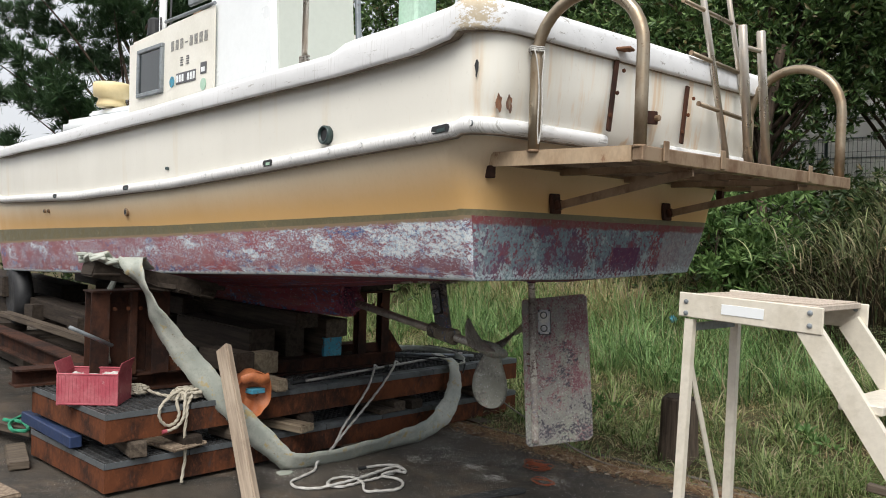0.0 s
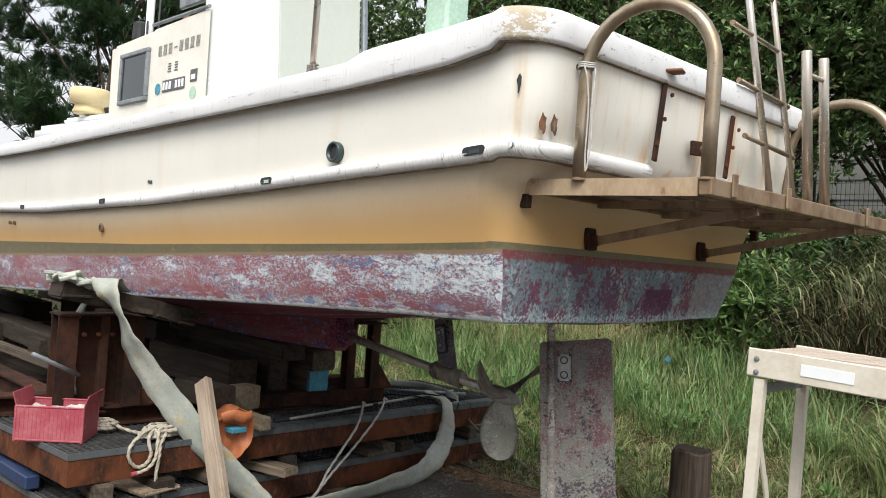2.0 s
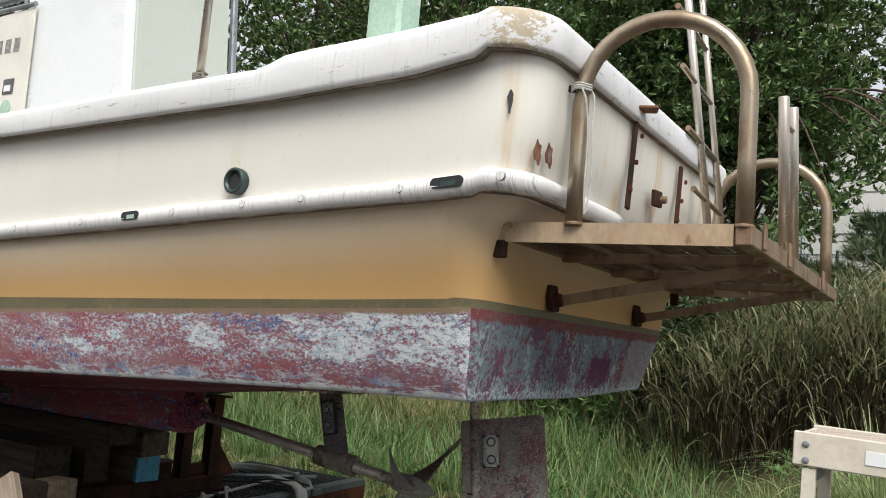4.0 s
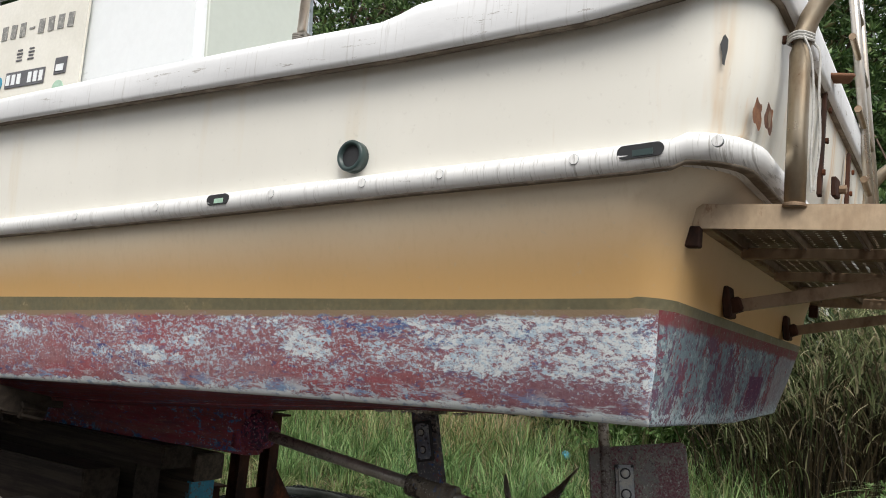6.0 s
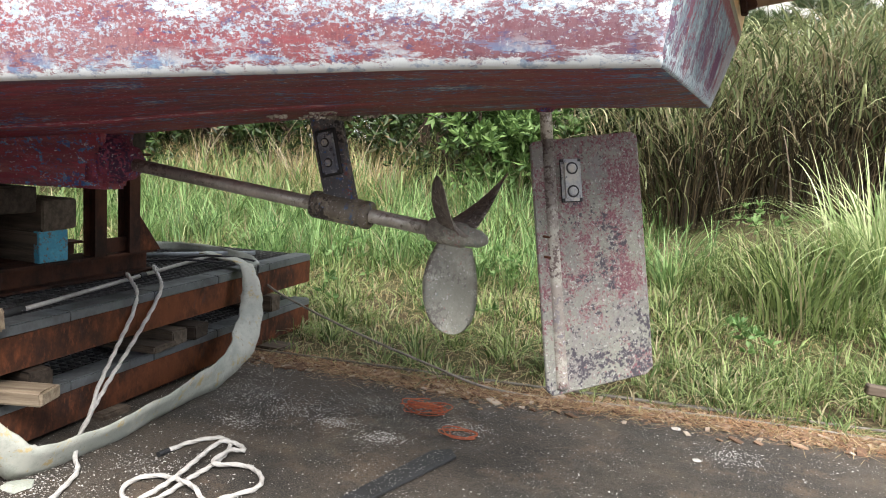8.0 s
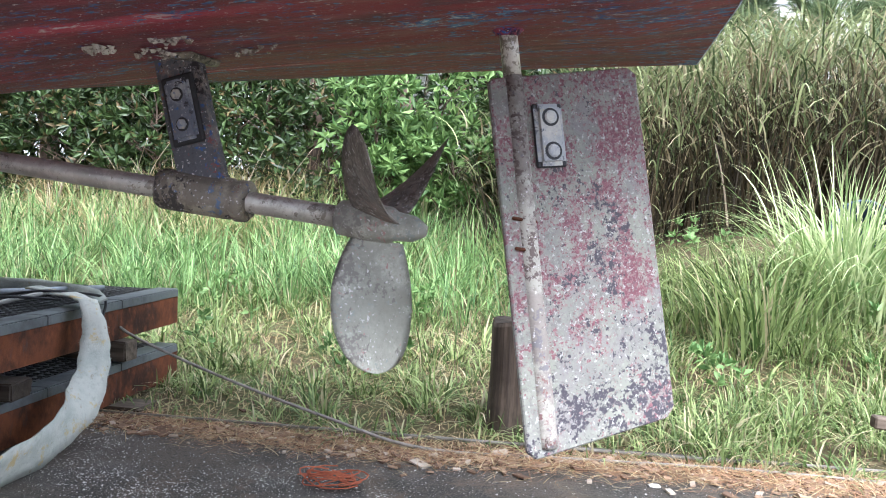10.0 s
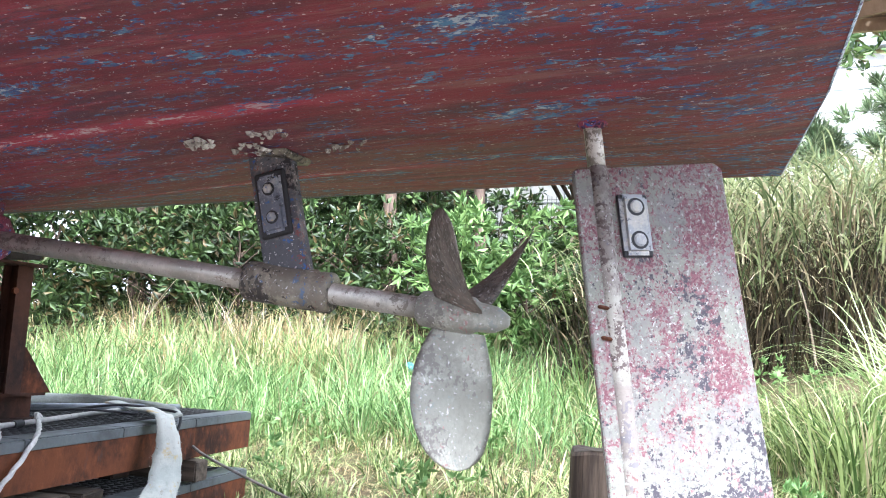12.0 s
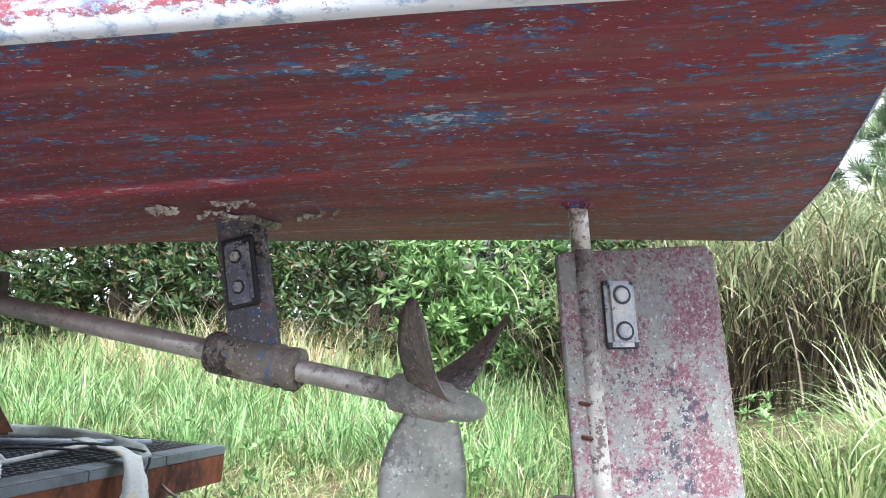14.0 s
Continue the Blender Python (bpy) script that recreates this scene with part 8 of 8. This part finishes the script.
def limbs(rng, base, top, r0, ends, name_parent):
    """Trunk as a tapered bent tube, and limbs to the given ends."""
    base, top = Vector(base), Vector(top)
    pts = [base.lerp(top, k / 5) + Vector((rng.normal(0, 0.05), rng.normal(0, 0.05), 0)) * (k > 0) for k in range(6)]
    path = smooth_path(pts, 5)
    part("trunk", sweep(path, circle(r0, 10), scale=lambda t: 1 - 0.75 * t), MAT_BARK, name_parent, "", True)
    for e in ends:
        e = Vector(e)
        k = float(np.clip((e.z - base.z) / max(top.z - base.z, 0.1) - 0.22, 0.12, 0.95))
        a = path[int(k * (len(path) - 1))]
        m = a.lerp(e, 0.5) + Vector((0, 0, 0.05 * (e - a).length))
        part("limb", sweep(smooth_path([a, m, e], 5), circle(r0 * 0.36, 7), scale=lambda t: 1 - 0.8 * t), MAT_BARK, name_parent, "", True)


def broadleaf(x, y, h, rad, n_limb, per_limb, m, label, leaf=(0.13, 0.045), low=0.15, name="evergreen_tree", seed=0, r0=0.09, per=8, cat="tree"):
    g = np.random.default_rng(seed)
    z0 = bank(x, y)
    tr = thing(name, label, cat, at=(x, y, z0))
    ends = []
    for k in range(n_limb):
        a, u = g.uniform(0, 2 * np.pi), g.uniform(0, 1)
        zz = h * (low + (1 - low) * u)
        rr = rad * math.sqrt(max(1 - ((u - 0.42) / 0.62) ** 2, 0.05)) * g.uniform(0.55, 1.0)
        ends.append((rr * math.cos(a), rr * math.sin(a), zz))
    limbs(g, (0, 0, -0.05), (g.normal(0, 0.1), g.normal(0, 0.1), h * 0.9), r0, ends, tr)
    e = np.repeat(np.array(ends), per_limb, 0)
    sig = rad * 0.24
    tips = e + g.normal(0, 1, e.shape) * np.array([sig, sig, sig * 0.75])
    tips[:, 2] = np.maximum(tips[:, 2], 0.05)
    out = tips * np.array([1, 1, 0.0]) + np.array([0, 0, 0.35 * rad])
    out /= np.linalg.norm(out, axis=1)[:, None]
    v, q, t = leaf_fans(g, tips, out, per, leaf[0], leaf[1])
    fast_mesh("crown", v, q, t, m, tr)
    return tr


def pine(x, y, h, rad, n_limb, m, label, seed=0, r0=0.12, needle=0.13, tufts=9, low=0.25, name="pine_tree", per=26, flat=0.45, thin=0.05):
    g = np.random.default_rng(seed)
    z0 = bank(x, y)
    tr = thing(name, label, "tree", at=(x, y, z0))
    ends, tips, dirs = [], [], []
    for k in range(n_limb):
        u = (k + 0.5) / n_limb
        a = k * 2.4 + g.uniform(-0.4, 0.4)
        rr = rad * (1.05 - 0.8 * u) * g.uniform(0.7, 1.1)
        zz = h * (low + (1 - low) * u)
        e = np.array([rr * math.cos(a), rr * math.sin(a), zz + 0.1 * rr])
        ends.append(tuple(e))
        base = np.array([0, 0, zz - 0.12 * h * 0.5])
        for q in range(tufts):
            w = g.uniform(0.35 if flat > 0.3 else 0.5, 1.05)
            p = base + (e - base) * w + g.normal(0, 0.13 * rad, 3) * np.array([1, 1, flat])
            if flat < 0.3:
                w = (0.55, 0.8, 1.0)[q % 3]
                p = base + (e - base) * w + g.normal(0, 0.26, 3) * np.array([1, 1, 0.35]) + np.array([0, 0, 0.08])
            tips.append(p)
            o = (e - base) / np.linalg.norm(e - base) + np.array([0, 0, 0.7])
            dirs.append(o / np.linalg.norm(o))
    tips.append(np.array([0, 0, h]))
    dirs.append(np.array([0, 0, 1.0]))
    limbs(g, (0, 0, -0.05), (0, 0, h), r0, ends, tr)
    v, q, t = leaf_fans(g, np.array(tips), np.array(dirs), per, needle, needle * thin, 0.55, 0.0)
    fast_mesh("crown", v, q, t, m, tr)
    return tr


weeds(150, -3.5, 2.6, 1.55, 4.0, 0.055, "low broad-leaved green weeds among the grass")
DARK = "dense dark evergreen broadleaf tree on the bank"
for i, (x, y, h, r) in enumerate([(-0.75, 8.0, 6.2, 1.7), (-2.8, 7.8, 5.6, 1.9), (-5.0, 7.6, 7.2, 2.1), (-7.4, 7.2, 7.4, 2.2), (-1.9, 10.2, 6.4, 2.0), (-4.6, 10.0, 8.0, 2.3), (-8.4, 9.6, 8.8, 2.5), (-9.8, 6.6, 5.0, 1.8), (-11.5, 6.2, 4.4, 1.8), (-6.2, 8.8, 4.6, 1.8), (-4.8, 9.0, 4.6, 1.7)]):
    broadleaf(x, y, h, r, 60, 64 if i < 4 else 44, MAT_LEAF_DARK, DARK, seed=20 + i, leaf=(0.115, 0.042), low=0.45 if i in (0, 1, 4, 5) else 0.15, per=11)
# shrubs 0 and 2 keep the lit green; the rest take the shade-darkened leaf
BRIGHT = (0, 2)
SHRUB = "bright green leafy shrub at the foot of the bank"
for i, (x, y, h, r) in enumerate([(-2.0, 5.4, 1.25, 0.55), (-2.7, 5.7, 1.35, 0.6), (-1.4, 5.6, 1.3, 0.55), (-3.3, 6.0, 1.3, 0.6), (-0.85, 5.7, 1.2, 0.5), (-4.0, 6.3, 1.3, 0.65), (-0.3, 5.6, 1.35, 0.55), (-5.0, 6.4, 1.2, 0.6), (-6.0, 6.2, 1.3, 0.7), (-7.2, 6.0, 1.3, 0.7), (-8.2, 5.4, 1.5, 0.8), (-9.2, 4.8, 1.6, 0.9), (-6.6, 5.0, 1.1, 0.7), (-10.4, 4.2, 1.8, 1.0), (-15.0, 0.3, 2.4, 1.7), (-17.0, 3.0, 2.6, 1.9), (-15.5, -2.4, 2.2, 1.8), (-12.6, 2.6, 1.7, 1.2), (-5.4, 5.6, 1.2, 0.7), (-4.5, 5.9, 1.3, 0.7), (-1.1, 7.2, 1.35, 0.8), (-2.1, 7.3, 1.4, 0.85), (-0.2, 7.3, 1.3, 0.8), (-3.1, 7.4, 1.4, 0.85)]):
    broadleaf(x, y, h, r, 24, 13, MAT_LEAF_BRIGHT if i in BRIGHT else MAT_LEAF_SHADED, SHRUB if i in BRIGHT else "leafy shrub at the foot of the bank, green darkened for shade", leaf=(0.12, 0.038) if i in BRIGHT else (0.12, 0.04), low=0.05, name="shrub", seed=50 + i, r0=0.02, per=4 if i in (1, 3, 5, 7) else 9, cat="shrub")
for i, (x, y, h, r) in enumerate([(-10.5, 2.0, 8.0, 3.3), (-12.8, 6.0, 8.0, 2.4), (-9.6, 10.5, 8.5, 2.2)]):
    pine(x, y, h, r, 42, MAT_NEEDLE, "dark pine tree with layered needle branches", seed=80 + i, needle=0.19 if i == 0 else 0.14, tufts=110 if i == 0 else 40, per=40, low=0.16, flat=0.20, r0=0.08, thin=0.06)
for i, (x, y, h, r) in enumerate([(1.0, 6.6, 1.9, 0.7), (1.75, 6.3, 2.3, 0.75), (2.6, 6.6, 2.9, 0.9), (0.35, 6.8, 1.45, 0.55), (3.4, 6.0, 2.8, 0.9)]):
    pine(x, y, h, r, 26, MAT_NEEDLE_YOUNG, "young pine sapling with long soft needles", seed=100 + i, r0=0.03, needle=0.17, tufts=9, low=0.1, name="young_pine", per=64, thin=0.014)
# drooping limb of an evergreen, its leaves hanging free against the sky
g = np.random.default_rng(140)
limb_thing = thing("evergreen_branch", "drooping evergreen limb with dark leathery leaves", "branch", at=(-0.6, 7.9, 4.6))
tips = []
for e in ((0.80, -1.8, -1.72), (1.0, -1.7, -1.55), (1.15, -1.75, -1.3), (1.95, -1.8, -0.95), (2.15, -1.75, -0.72), (1.9, -1.9, -0.62), (2.3, -1.6, -0.5), (1.5, -1.5, -0.8)):
    part("limb", sweep(smooth_path([(0, 0, 0), (e[0] * 0.55, e[1] * 0.6, e[2] * 0.25 + 0.15), e], 6), circle(0.028, 7), scale=lambda t: 1 - 0.85 * t), MAT_BARK, limb_thing, "", True)
    tips.append(np.array(e) + g.normal(0, 1, (22, 3)) * np.array([0.17, 0.17, 0.13]))
tips = np.concatenate(tips)
v, q, t = leaf_fans(g, tips, np.tile([0.0, -0.2, 0.3], (len(tips), 1)), 9, 0.125, 0.045)
fast_mesh("foliage", v, q, t, MAT_LEAF_DARK, limb_thing)
# bare twigs before the shrubs
for i, (x, y) in enumerate([(-3.9, 5.0), (-3.4, 5.2), (-4.4, 5.3), (-5.2, 5.1), (-2.9, 5.0)]):
    g = random.Random(i)
    tw = thing("dead_bush", "bare pale twigs sticking out of the undergrowth", "dead bush", at=(x, y, bank(x, y)))
    for k in range(7):
        a, l = g.uniform(0, 6.28), g.uniform(0.4, 1.0)
        part("twig", sweep(smooth_path([(0, 0, -0.02), (0.2 * l * math.cos(a), 0.2 * l * math.sin(a), 0.45 * l), (0.55 * l * math.cos(a + 0.3), 0.5 * l * math.sin(a), 0.85 * l)], 5), circle(0.006, 5), scale=lambda t: 1 - 0.7 * t), MAT_TWIG, tw, "", True)
for i, (x, y, r) in enumerate([(-3.05, 6.2, 0.07), (-2.2, 6.6, 0.06), (-6.3, 6.4, 0.1)]):
    solid("bare_trunk", bent([(x, y, bank(x, y) - 0.05), (x + 0.05, y, 1.6), (x - 0.04, y + 0.1, 2.6), (x + 0.1, y + 0.2, 4.0)], r, n=10), MAT_BARK, "slender brown tree trunk on the bank", "tree trunk", smooth=True)

# ---- building and fence behind the trees ----
siding = Mat("white_siding", 0.6)
sc = siding.mix(siding.ramp(siding.noise(1.2, 5, 0.6), 0.3, 0.7), (0.72, 0.72, 0.70), (0.64, 0.64, 0.62))
siding.bump(siding.noise(30, 3), 0.1, 0.004)
MAT_SIDING = siding.done(sc)
house_b = thing("building", "plain white panelled building beyond the trees", "building", at=(1.0, 13.5, 0.6))
part("wall", box((16, 0.3, 5.6), (0, 0, 2.8), bevel=0.0), MAT_SIDING, house_b)
part("roof", box((16.8, 1.2, 0.25), (0, 0.2, 5.72), (4, 0, 0), 0.02), MAT_GALV, house_b)
for k in range(14):
    part("panel_joint", box((16, 0.012, 0.02), (0, -0.155, 0.35 + 0.38 * k), bevel=0.0), MAT_GALV, house_b)
for k in range(9):
    part("panel_joint", box((0.02, 0.012, 5.4), (-7.2 + 1.8 * k, -0.160, 2.8), bevel=0.0), MAT_GALV, house_b)
fence = thing("mesh_fence", "dark green wire mesh fence along the bank", "fence", at=(0, 11.6, 1.15))
for k in range(9):
    part("fence_post", tube((-9.0 + 1.8 * k, 0, -0.1), (-9.0 + 1.8 * k, 0, 2.3), 0.025, n=8), MAT_GREEN_PVC, fence)
for k in range(8):
    bm = bmesh.new()
    for j in range(24):
        xx = -9.0 + 1.8 * k + 0.075 * j
        box((0.006, 0.006, 2.2), (xx, 0, 1.15), bevel=0, bm=bm)
    for j in range(12):
        box((1.8, 0.006, 0.006), (-9.0 + 1.8 * k + 0.9, 0.006, 0.1 + 0.19 * j), bevel=0, bm=bm)
    part("mesh_panel", bm, MAT_GREEN_PVC, fence)
